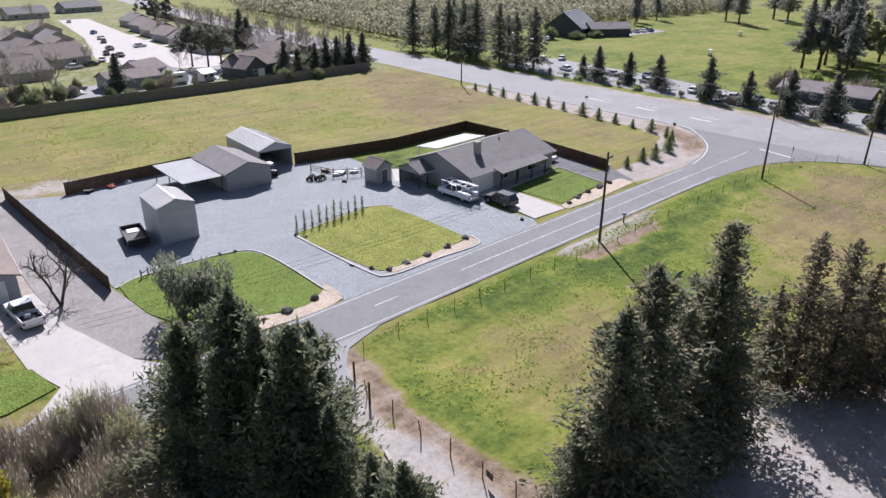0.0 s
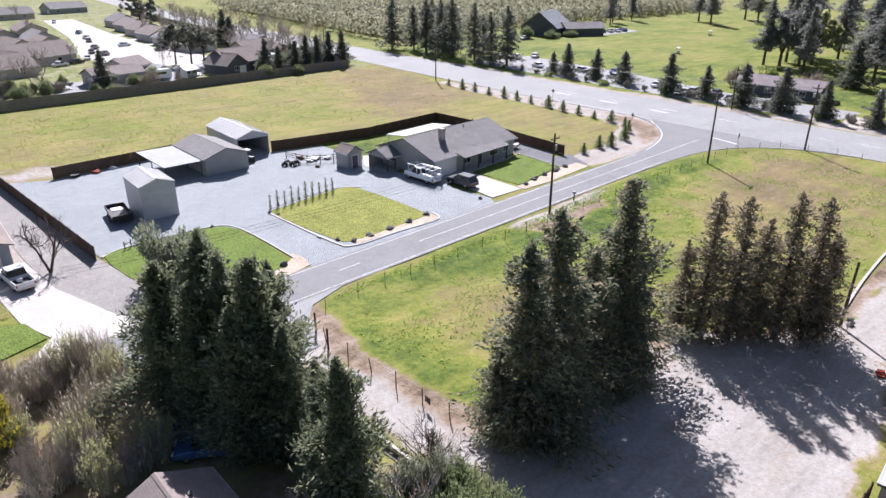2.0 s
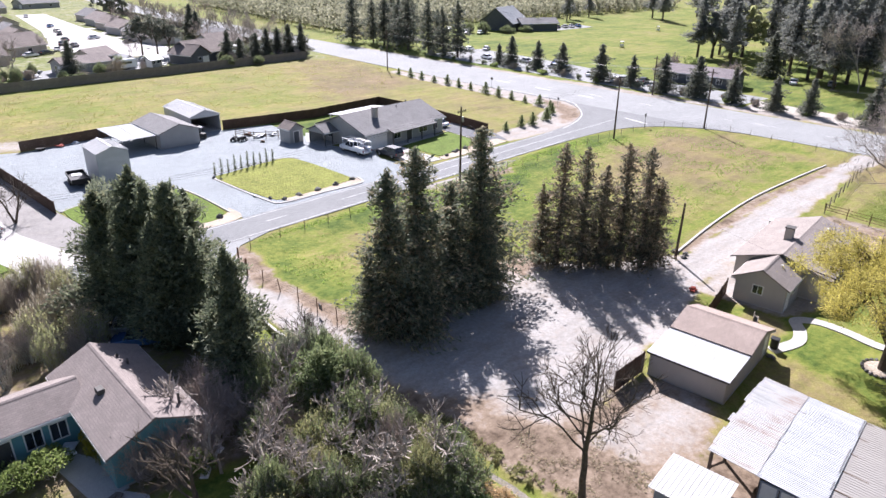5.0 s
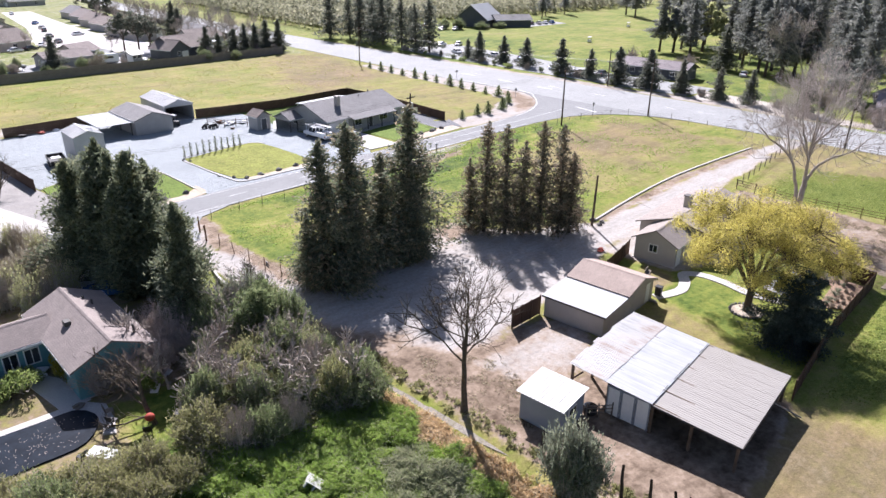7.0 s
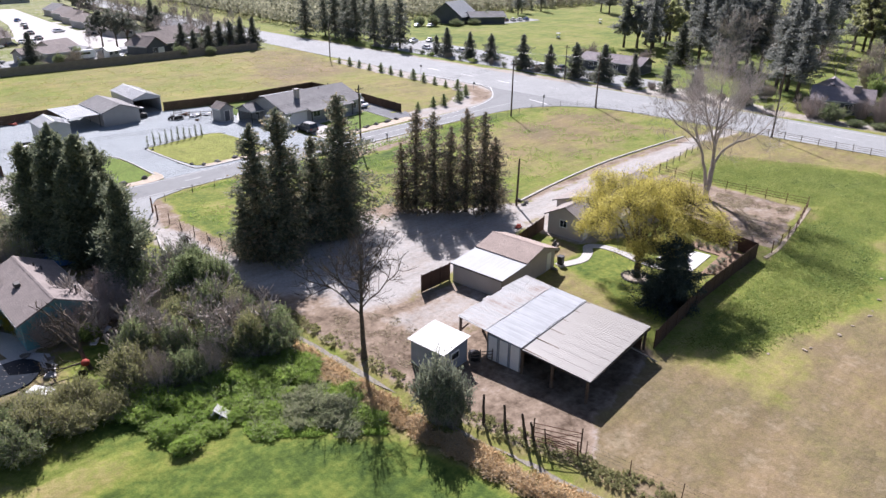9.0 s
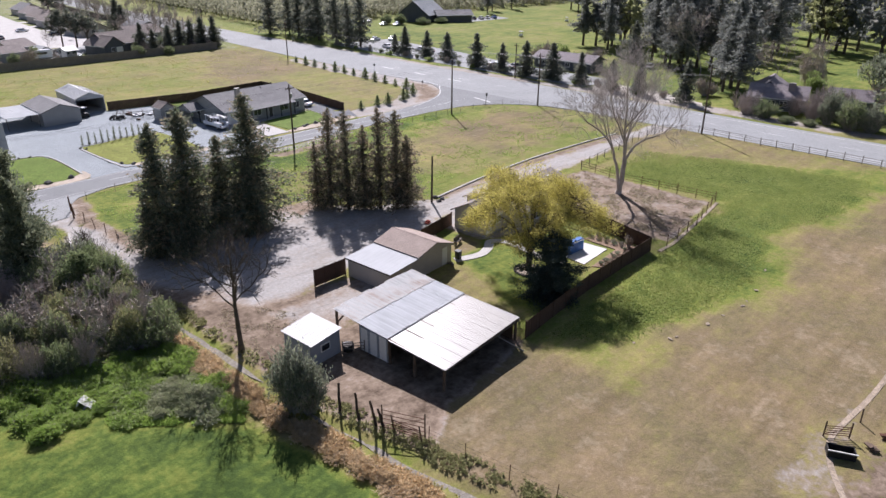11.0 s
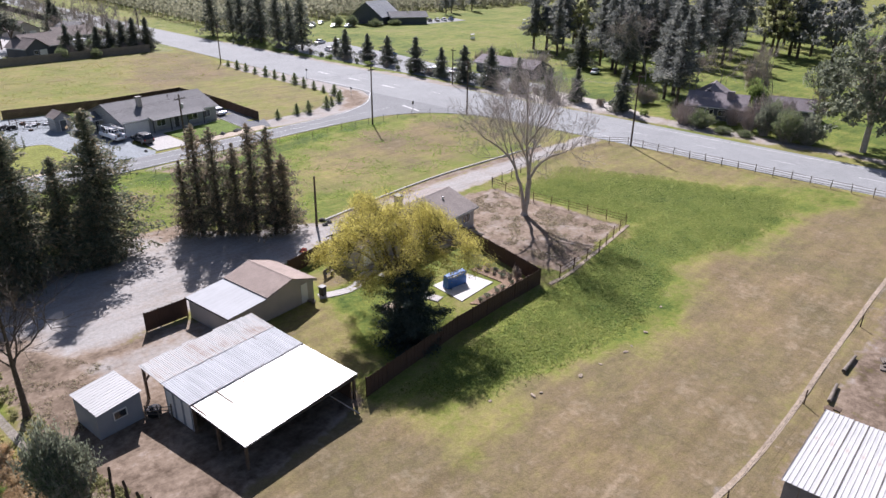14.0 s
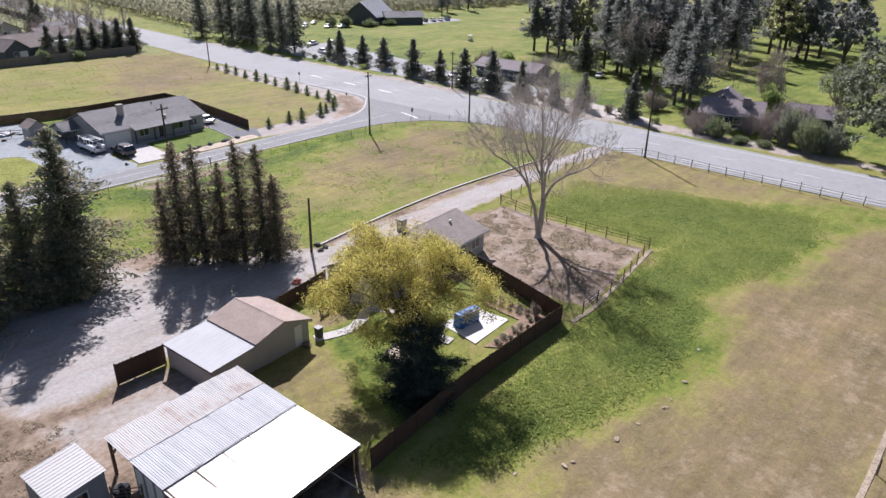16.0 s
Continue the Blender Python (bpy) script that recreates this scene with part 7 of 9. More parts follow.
grey_trees("street_tree", "leafless grey street tree", [(126 + 0.11 * (y - 190) + (y % 3), y) for y in range(204, 420, 9)] + [(150, 250), (153, 275), (156, 300), (159, 325), (163, 352), (38, 214), (46, 250), (66, 262), (100, 246), (36, 203), (118, 240), (120, 225), (132, 236), (72, 330), (42, 199), (44.5, 201), (60, 262), (64, 246), (28, 196), (80, 214), (112, 212), (119, 216), (56, 300), (90, 420), (136, 300), (140, 330)] + [(131 + (k * 17 % 11), 214 + k * 6.5) for k in range(20)] + [(112 + (k * 13 % 9), 236 + k * 9) for k in range(10)], 33, 8.5, 4, "street trees of the subdivision")


def orchard():
    """Rows of leafless fruit trees, too many to count."""
    rng = np.random.default_rng(9)
    base = []
    for k in range(3):
        segs, tips = [], []
        grow(np.random.default_rng(70 + k), np.array([0, 0, 0.0]), np.array([0, 0, 1.0]), 2.0, 0.14, 2, segs, tips, 3, 0.7, 0.1)
        c = np.repeat(np.array([t[0] for t in tips]), 3, 0) + rng.normal(0, 0.35, (len(tips) * 3, 3))
        c = np.concatenate([c, c + rng.normal(0, 0.6, c.shape), c + rng.normal(0, 0.8, c.shape)])
        base.append((tubes([(a, b, max(r, 0.05), max(q, 0.04)) for a, b, r, q in segs], 3), leaf_quads(c, unit(rng.normal(size=c.shape)), 0.85, 0.5, rng)))
    W, F = [], []
    for i in range(62):
        for j in range(30):
            x, y = 176 + i * 6.2 + j * 0.9, 236 + j * 7.0 + i * 0.3
            if x > 440 + j * 3 or y > 460 or (x > 215 and j < 1):
                continue
            x, y = flat(x, y)
            t, l = base[(i * 7 + j * 3) % 3]
            s, off = rng.uniform(1.1, 1.75), np.array([x + rng.normal(0, 0.4), y + rng.normal(0, 0.4), 0])
            W.append(t * s + off), F.append(l * s + off)
    o = tagged(new("orchard"), "rows of leafless grey-green orchard trees", "orchard", "", "stuff")
    child("branch_canopy", quads("branch_canopy", np.concatenate(W), TWIG), o), child("bud_haze", quads("bud_haze", np.concatenate(F), ORCHARD), o)


orchard()
grey_trees("grey_tree", "tall leafless grey tree in the park", grey_trees_at, 43, 15.0, 5, "bare trees in the park")

conifer("juniper", "dense dark green evergreen tree in the thicket", 19.4, 17.6, 5.2, ("juniper", THICKET, (141, 7.5, 3.4, 200, 26.0, 0.34, 0.04, 0.45, -0.3, 0.25, 0.08)))
conifer("juniper", "dense dark green evergreen tree in the thicket", 21.4, 20.4, 4.6, ("juniper", THICKET, (141, 7.5, 3.4, 200, 26.0, 0.34, 0.04, 0.45, -0.3, 0.25, 0.08)))
grey_trees("scrub_tree", "bare grey scrub tree in the thicket", [(17.0, 6.4), (19.0, 8.8), (15.0, 8.0), (13.6, 10.4), (16.6, 11.6), (18.8, 11.8), (20.4, 8.2), (12.0, 12.0), (16.2, 9.2), (18.4, 7.4), (20.0, 10.2), (14.4, 12.6), (17.6, 13.4), (19.6, 15.6), (12.2, 14.6), (15.6, 18.4), (13.0, 9.6), (20.8, 6.6), (11.2, 21.8), (18.0, 20.8), (10.6, 16.4)], 133, 4.9, 4, "scrub in the thicket")

# ---- fences, poles and wires ----
def along(pts, step):
    """Points and headings at even steps along a line, with the corners kept."""
    out, pts = [], flat_line(pts)
    for (ax, ay), (bx, by) in zip(pts, pts[1:]):
        L = math.hypot(bx - ax, by - ay)
        n = max(1, round(L / step))
        for k in range(n):
            out.append((ax + (bx - ax) * k / n, ay + (by - ay) * k / n, math.atan2(by - ay, bx - ax), L / n))
    out.append((*pts[-1], out[-1][2], 0.0))
    return out


PANELS = {}
BOARDS = []
for _k in range(5):
    _bm = boxes((-0.5, 0.5, -0.012, 0.012, -0.08, 1.0 - 0.006 * _k)) if _k < 4 else boxes((0, 1, -0.02, 0.03, 0, 0.09))
    _me = bpy.data.meshes.new("board")
    _bm.to_mesh(_me), _bm.free()
    _me.materials.append(FENCE_BROWN)
    BOARDS.append(_me)


def board_fence(name, label, pts, h, material, z=0.0, step=2.4, single=False):
    """Close-boarded fence: posts, and panels of uneven boards with rails."""
    f = thing(name, pose(0, 0, z), label, "fence", plan=False)
    key = (h, material.name)
    if key not in PANELS:
        PANELS[key] = []
        for s in range(3):
            rng, bm = np.random.default_rng(s + 50), bmesh.new()
            for k in range(16):
                x0 = k / 16
                box(bm, x0 + 0.002, x0 + 1 / 16 - 0.002, rng.uniform(-0.006, 0.006) - 0.012, 0.012 + rng.uniform(-0.006, 0.006), -0.14, h - rng.uniform(0, 0.045))
            for zz in (0.35, h - 0.3):
                box(bm, 0, 1, 0.014, 0.06, zz, zz + 0.09)
            me = bpy.data.meshes.new("panel")
            bm.to_mesh(me), bm.free()
            me.materials.append(material)
            PANELS[key].append(me)
        bm = boxes((-0.055, 0.055, -0.055, 0.055, -0.2, h + 0.05))
        me = bpy.data.meshes.new("post")
        bm.to_mesh(me), bm.free()
        me.materials.append(material)
        PANELS[key].append(me)
    for k, (x, y, a, L) in enumerate(along(pts, step)):
        child("post", PANELS[key][3], f).matrix_local = pose(x, y, 0, 0, 0, math.degrees(a))
        if L and single:
            at = pose(x, y, 0, 0, 0, math.degrees(a))
            for j in range(16):
                child("board", BOARDS[(k * 5 + j) % 4], f).matrix_local = at @ pose(L * (j + 0.5) / 16, 0.006 * ((j * 7 + k) % 3 - 1), 0) @ Matrix.Diagonal((L / 16 - 0.004, 1, h - 0.012 * ((j * 3 + k) % 4), 1))
            for zz in (0.35, h - 0.3):
                child("rail", BOARDS[4], f).matrix_local = at @ pose(0, 0.04, zz) @ Matrix.Diagonal((L, 1, 1, 1))
        elif L:
            tagged(child("panel", PANELS[key][k % 3], f), kind="stuff").matrix_local = pose(x, y, 0, 0, 0, math.degrees(a)) @ Matrix.Diagonal((L, 1, 1, 1))
    return f


RAILS = {}


def rail_fence(name, label, pts, h, rails, material, step=3.0, r=0.07, rail=0.035, seed=1, wire=False):
    """Posts with rails or wires between them; the posts lean a little."""
    f = thing(name, pose(0, 0, 0), label, "fence", plan=False)
    rng = np.random.default_rng(seed)
    key = (h, r, material.name)
    if key not in RAILS:
        bm = bmesh.new()
        cyl(bm, r, r * 0.85, h + 0.35, pose(0, 0, -0.2), 7)
        me = bpy.data.meshes.new("post")
        bm.to_mesh(me), bm.free()
        me.materials.append(material)
        RAILS[key] = me
    P = along(pts, step)
    for k, (x, y, a, L) in enumerate(P):
        child("post", RAILS[key], f).matrix_local = pose(x, y, 0, rng.normal(0, 2.0), rng.normal(0, 2.0), rng.uniform(0, 360)) @ Matrix.Diagonal((1, 1, rng.uniform(0.93, 1.06), 1))
    for j in range(rails):
        zz = h * (0.92 - 0.8 * j / max(1, rails))
        segs = [((P[k][0], P[k][1], zz + rng.normal(0, 0.02)), (P[k + 1][0], P[k + 1][1], zz + rng.normal(0, 0.02)), rail, rail) for k in range(len(P) - 1)]
        if wire:
            child("wire", quads("wire", tubes(segs, 4), BLACK), f)
        else:
            for sg_ in segs:
                child("rail", quads("rail", tubes([sg_], 4), material), f)
    return f


board_fence("yard_fence", "dark stained board fence round the yard", [(45.2, -16.4), (57.8, -14.0), (71.9, -12.4), (73.6, -6), (75.6, 2.8)], 1.75, FENCE_BROWN, single=True)
board_fence("yard_fence", "dark stained board fence between house and garage", [(54.4, 7.6), (61.2, 9.6)], 1.7, FENCE_BROWN, single=True)
gp = board_fence("yard_gate", "dark slatted screen fence beside the garage", [(37.8, 5.7), (42.0, 6.1)], 1.75, FENCE_BROWN, 0.18, 1.4, True)
board_fence("lot_fence", "dark board fence along the gravel yard", [(17.0, 118), (18.6, 77.6)], 1.75, FENCE_BROWN, single=True)
board_fence("back_fence", "dark brown board fence behind sheds and house", [(24.2, 115.2), (38, 117.3), (51.4, 119.3)], 1.75, FENCE_BROWN)
board_fence("back_fence", "dark brown board fence round the house garden", [(57.8, 109.9), (76.7, 108.5), (95.7, 111.5), (96.2, 100.6), (95.6, 91.0), (94.2, 76.2)], 1.75, FENCE_BROWN)
board_fence("subdivision_fence", "long weathered board fence behind the houses", [(-40, 170), (27.5, 176.5), (78, 181.5), (124.6, 187)], 2.3, FENCE_PALE)
board_fence("sound_wall", "dark wall between houses and main road", [(127, 197), (131, 240), (137, 310), (147, 430)], 2.2, FENCE_GREY, 0, 4.0)

rail_fence("field_fence", "wire fence on rusty posts along the dirt lane", [(28.0, 45.4), (28.0, 38.6), (28.3, 32.4), (28.9, 26.8)], 1.3, 4, RUST, 2.9, 0.05, 0.008, 3, True)
rail_fence("road_field_fence", "thin wire fence along the grassy field", [(31.6, 51.2), (36, 52.2), (50, 53.0), (66, 54.2), (90, 57.0), (108, 58.8), (120, 59.4), (127, 55.5), (129.6, 47), (127.6, 30)], 1.15, 3, FENCE_GREY, 3.6, 0.04, 0.007, 4, True)
rail_fence("lot_field_fence", "wire fence between the field and the lot", [(46.4, 31.6), (53.0, 29.2), (58, 25)], 1.2, 3, RUST, 2.6, 0.05, 0.008, 5, True)
for x, y in ((27.5, 44.3), (28.3, 47.6)):
    gpst = thing("gate_post", pose(x, y, 0, 1.5, -1, 0), "tall rusty gate post at the lane entrance", "post", "gate posts")
    bm = bmesh.new()
    cyl(bm, 0.1, 0.09, 2.3, pose(0, 0, -0.3), 9)
    part("shaft", bm, RUST, gpst)
sg = thing("fence_sign", pose(28.15, 31.6, 0.55, 0, 0, 82), "small dark sign board hung on the wire fence", "sign")
part("board", boxes((-0.35, 0.35, -0.02, 0.02, 0, 0.55)), BLACK, sg)
part("hook", boxes((-0.3, -0.27, -0.03, 0.03, 0.5, 0.62)), RUST, sg)
rail_fence("pen_fence", "rusty pipe rail fence round the tree pen", [(94.4, 14.2), (93.2, 5.5), (94.4, -8.6), (84, -11.6), (74.6, -13.0)], 1.35, 3, RUST, 2.6, 0.055, 0.03, 6)
rail_fence("pasture_fence", "brown rail fence between pasture and main road", [(94.4, 14.2), (106, 16.6), (118, 19.0), (127, 19.6), (131.6, 14.6), (130.6, 2), (130.4, -18), (129.6, -60), (129, -110)], 1.3, 3, FENCE_GREY, 2.8, 0.065, 0.03, 7)
for k, (x, y, ph, lx, ly) in enumerate(((26.0, -8.0, 1.7, 4, -3), (26.3, -11.2, 2.2, -3, 4), (26.1, -14.3, 2.3, 6, 5), (26.5, -16.2, 2.3, 3, 4), (26.9, -17.7, 2.3, 7, 6), (27.1, -18.3, 1.9, 12, 4))):
    op = thing("old_post", pose(x, y, 0, lx, ly, k * 50), "thick crooked old timber post by the ditch", "post", "old posts by the ditch")
    segs_, p_ = [], np.array([0.0, 0.0, -0.3])
    for j in range(5):
        q_ = p_ + np.array([0.04 * math.sin(k * 2.1 + j * 1.7), 0.04 * math.cos(k * 1.3 + j * 2.3), (ph + 0.3) / 5])
        segs_.append((p_, q_, 0.125 - 0.008 * j, 0.117 - 0.008 * j))
        p_ = q_
    child("shaft", quads("shaft", tubes(segs_, 9), BARK_POST), op)
rail_fence("ditch_fence", "thin wire fence along the ditch", [(28.4, -21.8), (28.9, -25), (30, -32), (33.5, -48), (37, -60)], 1.2, 3, RUST, 3.4, 0.035, 0.007, 9, True)
rail_fence("stock_fence", "low wire fence at the end of the pasture", [(53.4, -42.1), (68.8, -41.0), (86, -39.6), (129, -36)], 1.1, 2, POST_WOOD, 15.0, 0.06, 0.008, 10, True)
rail_fence("corral_fence", "rough timber rails of a small corral", [(57.0, 103.5), (58.2, 99.0), (62.0, 97.0), (65.4, 98.4)], 1.3, 3, POST_WOOD, 1.9, 0.07, 0.05, 11)
rail_fence("coop_rail", "grey timber rails between coop and barn", [(31.6, -7.4), (33.0, -8.6)], 1.1, 3, FENCE_GREY, 1.2, 0.06, 0.04, 12)


def gate(name, label, m, w, h, material=None):
    g = thing(name, m, label, "gate")
    material = material or RUST
    rows = [((0, 0, 0.15), (0, 0, h)), ((w, 0, 0.15), (w, 0, h))] + [((0, 0, 0.2 + (h - 0.25) * k / 4), (w, 0, 0.2 + (h - 0.25) * k / 4)) for k in range(5)]
    for p, q in rows:
        child("bar", quads("bar", tubes([(p, q, 0.03, 0.03)], 6), material), g)
    child("brace", quads("brace", tubes([((0, 0, 0.2), (w, 0, h - 0.05), 0.02, 0.02)], 5), material), g)
    for x in (0, w):
        child("post", quads("post", tubes([((x, 0.05, -0.2), (x, 0.05, h + 0.3), 0.06, 0.055)], 8), POST_WOOD), g)
    return g


gate("pipe_gate", "rusty pipe gate standing open by the ditch", pose(27.0, -18.3, 0, 0, 0, -62), 3.3, 1.75)
gate("pipe_gate", "rusty pipe gate panel behind the ditch posts", pose(27.5, -19.0, 0, 12, 0, -75), 2.4, 1.2)
gate("stock_gate", "pipe gate at the pasture corner", pose(49.6, -40.9, 0, 0, 0, -52), 1.75, 1.0)
lg = thing("lot_gate_rail", pose(22.2, 78.9, 0, 0, 0, 25), "small grey timber gate frame at the lawn", "gate")
for x in (0, 0.9):
    part("post", boxes((x - 0.05, x + 0.05, -0.05, 0.05, -0.1, 1.0)), FENCE_GREY, lg)
part("rail", boxes((0, 0.9, -0.03, 0.03, 0.6, 0.7)), FENCE_GREY, lg)


def pole(x, y, h, arm=0.0, yaw=0.0, light=False, lean=0.0):
    p = thing("utility_pole", pose(x, y, 0, lean, 0, yaw), "dark creosoted timber utility pole", "pole", "utility poles")
    bm = bmesh.new()
    cyl(bm, 0.17, 0.11, h + 0.4, pose(0, 0, -0.4), 10)
    part("shaft", bm, POLE_WOOD, p)
    if arm:
        part("crossarm", boxes((-arm / 2, arm / 2, -0.17, -0.08, h - 0.75, h - 0.62)), POLE_WOOD, p)
        for k in (-0.46, -0.2, 0.2, 0.46):
            bm = bmesh.new()
            cyl(bm, 0.05, 0.035, 0.16, pose(arm * k, -0.12, h - 0.62), 8)
            part("insulator", bm, STONE, p)
    if light:
        bm = bmesh.new()
        cyl(bm, 0.22, 0.2, 0.7, pose(0.3, 0, h - 2.2), 10)
        part("transformer", bm, METAL_GREY, p)
    return p


pole(68.5, 56.1, 10.9, 1.8, 8, True)
pole(108.5, 58.1, 11.1, 1.8, 8)
pole(129.2, 52.2, 11.2, 1.8, 100, True)
pole(130.9, 13.6, 12.8, 1.8, 92)
pole(129.2, 151.6, 10.8, 1.8, 92)
pole(65.7, 18.1, 6.5, 0, 0, False, 1.2)
pole(153.5, 80.2, 9, 1.6, 92)
pole(134.5, 215, 10.8, 1.8, 92)
wires = thing("power_lines", pose(0, 0, 0), "thin sagging power lines between the poles", "cable", plan=False)


def wire(a, b, sag, r=0.009):
    a, b = flat_line((a, b))
    pts = [np.array(a) * (1 - t) + np.array(b) * t - np.array([0, 0, 4 * sag * t * (1 - t)]) for t in np.linspace(0, 1, 13)]
    child("cable", quads("cable", tubes([(p, q, r, r) for p, q in zip(pts, pts[1:])], 3), BLACK), wires)


for d in (-0.8, 0.0, 0.8):
    wire((68.5 - d * 0.1, 56.1 + d, 10.3), (108.5 - d * 0.1, 58.1 + d, 10.5), 0.7)
    wire((108.5 - d * 0.1, 58.1 + d, 10.5), (129.2 + d, 52.2, 10.6), 0.5)
    wire((129.2 + d, 52.2, 10.6), (130.9 + d, 13.6, 10.8), 0.7)
    wire((129.2 + d, 151.6, 10.2), (129.2 + d, 52.2, 10.6), 1.6)
    wire((129.2 + d, 151.6, 10.2), (134.5 + d, 215, 10.2), 0.9)
    wire((130.9 + d, 13.6, 10.8), (129.5 + d, -60, 10.8), 0.9)
    wire((68.5 - d * 0.1, 56.1 + d, 10.3), (10 - d * 0.1, 50 + d, 10.3), 1.0)
wire((68.5, 56.1, 8.6), (78.0, 81.5, 3.4), 0.5)
wire((68.5, 56.1, 8.8), (65.7, 18.1, 6.2), 0.8)
wire((65.7, 18.1, 6.0), (66.5, 8.5, 3.6), 0.2)

# road signs
for x, y, h, a, octo in ((121.4, 60.4, 2.6, -10, True), (131.8, 112.6, 2.4, 85, False), (124.6, 85.0, 2.0, 60, False)):
    s = thing("road_sign", pose(x, y, 0, 0, 0, a), "traffic sign seen from behind on a steel post" if octo else "narrow roadside marker sign on a post", "sign", "road signs")
    part("post", boxes((-0.03, 0.03, -0.03, 0.03, -0.2, h)), METAL_GREY, s)
    bm = bmesh.new()
    bmesh.ops.create_cone(bm, cap_ends=True, segments=8 if octo else 4, radius1=0.4, radius2=0.4, depth=0.03, matrix=pose(0, -0.05, h - 0.35, 90, 0, 22.5))
    part("plate", bm, STONE, s)
mb = thing("mailbox", pose(76.2, 58.6, 0, 0, 0, 8), "grey mailbox on a timber post", "mailbox")
part("post", boxes((-0.06, 0.06, -0.06, 0.06, -0.2, 1.0)), POST_WOOD, mb)
part("letter_box", prism(bmesh.new(), [(-0.12, 1.0), (0.12, 1.0), (0.12, 1.2), (0.06, 1.28), (-0.06, 1.28), (-0.12, 1.2)], "y", -0.25, 0.25), METAL_GREY, mb)
lb = thing("utility_box", pose(81.8, 15.2, 0, 0, 0, 12), "grey utility box on a concrete base beside the lane", "utility box")
part("base", boxes((-0.6, 0.6, -0.5, 0.5, -0.1, 0.15)), CONCRETE, lb)
part("cabinet", boxes((-0.45, 0.45, -0.35, 0.35, 0.15, 1.6)), METAL_GREY, lb, "", 0.03)
part("lid", boxes((-0.5, 0.5, -0.4, 0.4, 1.6, 1.68)), METAL_GREY, lb)

# ---- vehicles ----
def wheels(car, xs, y, r, w=0.22):
    for x in xs:
        for s in (-1, 1):
            bm = bmesh.new()
            cyl(bm, r, r, w, pose(x, s * y + (w / 2), r, 90), 18)
            ty = part("wheel", bm, RUBBER, car, "", 0.02)
            bm = bmesh.new()
            cyl(bm, r * 0.6, r * 0.55, 0.03, pose(x, s * (y + w / 2 - 0.0) + (0.02 if s < 0 else 0.01), r, 90 if s < 0 else 90), 12)
            part("rim", bm, CHROME, ty)


def car(m, paint, label, kind="sedan", group="", category="car"):
    """A road vehicle: nose towards +x, wheels on the ground."""
    c = thing(kind, m, label, category, group)
    S = {"sedan": (4.6, 1.78, [(-2.3, 0.35), (-2.3, 0.78), (-1.75, 0.92), (-0.9, 0.95), (0.85, 0.95), (1.9, 0.82), (2.3, 0.66), (2.3, 0.3)], [(-1.75, 0.92), (-1.05, 1.40), (0.35, 1.43), (1.1, 0.95)], 0.31, (-1.4, 1.42)),
         "suv": (4.8, 1.9, [(-2.4, 0.42), (-2.4, 1.0), (-2.2, 1.05), (0.9, 1.05), (2.1, 0.98), (2.4, 0.8), (2.4, 0.38)], [(-2.3, 1.05), (-1.95, 1.68), (0.25, 1.70), (1.1, 1.05)], 0.37, (-1.45, 1.5)),
         "pickup_truck": (5.7, 1.95, [(-0.55, 0.45), (-0.55, 1.05), (1.2, 1.05), (2.6, 1.0), (2.85, 0.8), (2.85, 0.4)], [(-0.6, 1.05), (-0.45, 1.78), (0.75, 1.80), (1.45, 1.05)], 0.4, (-1.75, 1.9)),
         "service_truck": (6.2, 2.05, [(-0.35, 0.5), (-0.35, 1.15), (1.4, 1.15), (2.9, 1.08), (3.1, 0.85), (3.1, 0.45)], [(-0.4, 1.15), (-0.3, 1.95), (0.95, 1.97), (1.65, 1.15)], 0.42, (-1.9, 2.1))}[kind]
    L, W, low, cab, r, ax = S
    w = W / 2
    bm = prism(bmesh.new(), low, "y", -w, w)
    part("body", bm, paint, c, "", 0.06)
    bm = bmesh.new()
    n = len(cab)
    inner = w - 0.22
    va = [bm.verts.new((x, -(w - 0.06) if k in (0, n - 1) else -inner, z)) for k, (x, z) in enumerate(cab)]
    vb = [bm.verts.new((x, (w - 0.06) if k in (0, n - 1) else inner, z)) for k, (x, z) in enumerate(cab)]
    for k in range(n - 1):
        bm.faces.new((va[k], va[k + 1], vb[k + 1], vb[k]))
    bm.faces.new(va[::-1]), bm.faces.new(vb), bm.faces.new((va[0], vb[0], vb[-1], va[-1]))
    bmesh.ops.recalc_face_normals(bm, faces=bm.faces[:])
    part("cabin_glass", bm, GLASS, c, "dark tinted windows")
    x1, z1 = cab[1]
    x2, z2 = cab[2]
    part("roof_panel", prism(bmesh.new(), [(x1 - 0.08, z1 - 0.02), (x2 + 0.1, z2 - 0.02), (x2, z2 + 0.05), (x1, z1 + 0.05)], "y", -inner - 0.03, inner + 0.03), paint, c, "", 0.02)
    for s in (-1, 1):
        xm = (x1 + x2) / 2
        part("door_pillar", prism(bmesh.new(), [(xm - 0.06, cab[0][1]), (xm + 0.06, cab[0][1]), (xm + 0.05, z1), (xm - 0.05, z1)], "y", s * (w - 0.1), s * (w - 0.2)), paint, c)
        part("headlight", boxes((L / 2 - 0.12, L / 2 + 0.01, s * (w - 0.45), s * (w - 0.08), 0.62, 0.78)), LAMP_GLASS, c)
        part("tail_light", boxes((-L / 2 - 0.01, -L / 2 + 0.08, s * (w - 0.22), s * (w - 0.04), 0.7, 0.98)), RED_GLASS, c)
        part("mirror", boxes((cab[-1][0] - 0.35, cab[-1][0] - 0.2, s * w, s * (w + 0.16), cab[0][1], cab[0][1] + 0.15)), paint, c)
    part("bumper", boxes((L / 2 - 0.05, L / 2 + 0.06, -w + 0.1, w - 0.1, 0.36, 0.56)), BLACK if kind != "sedan" else paint, c, "", 0.02)
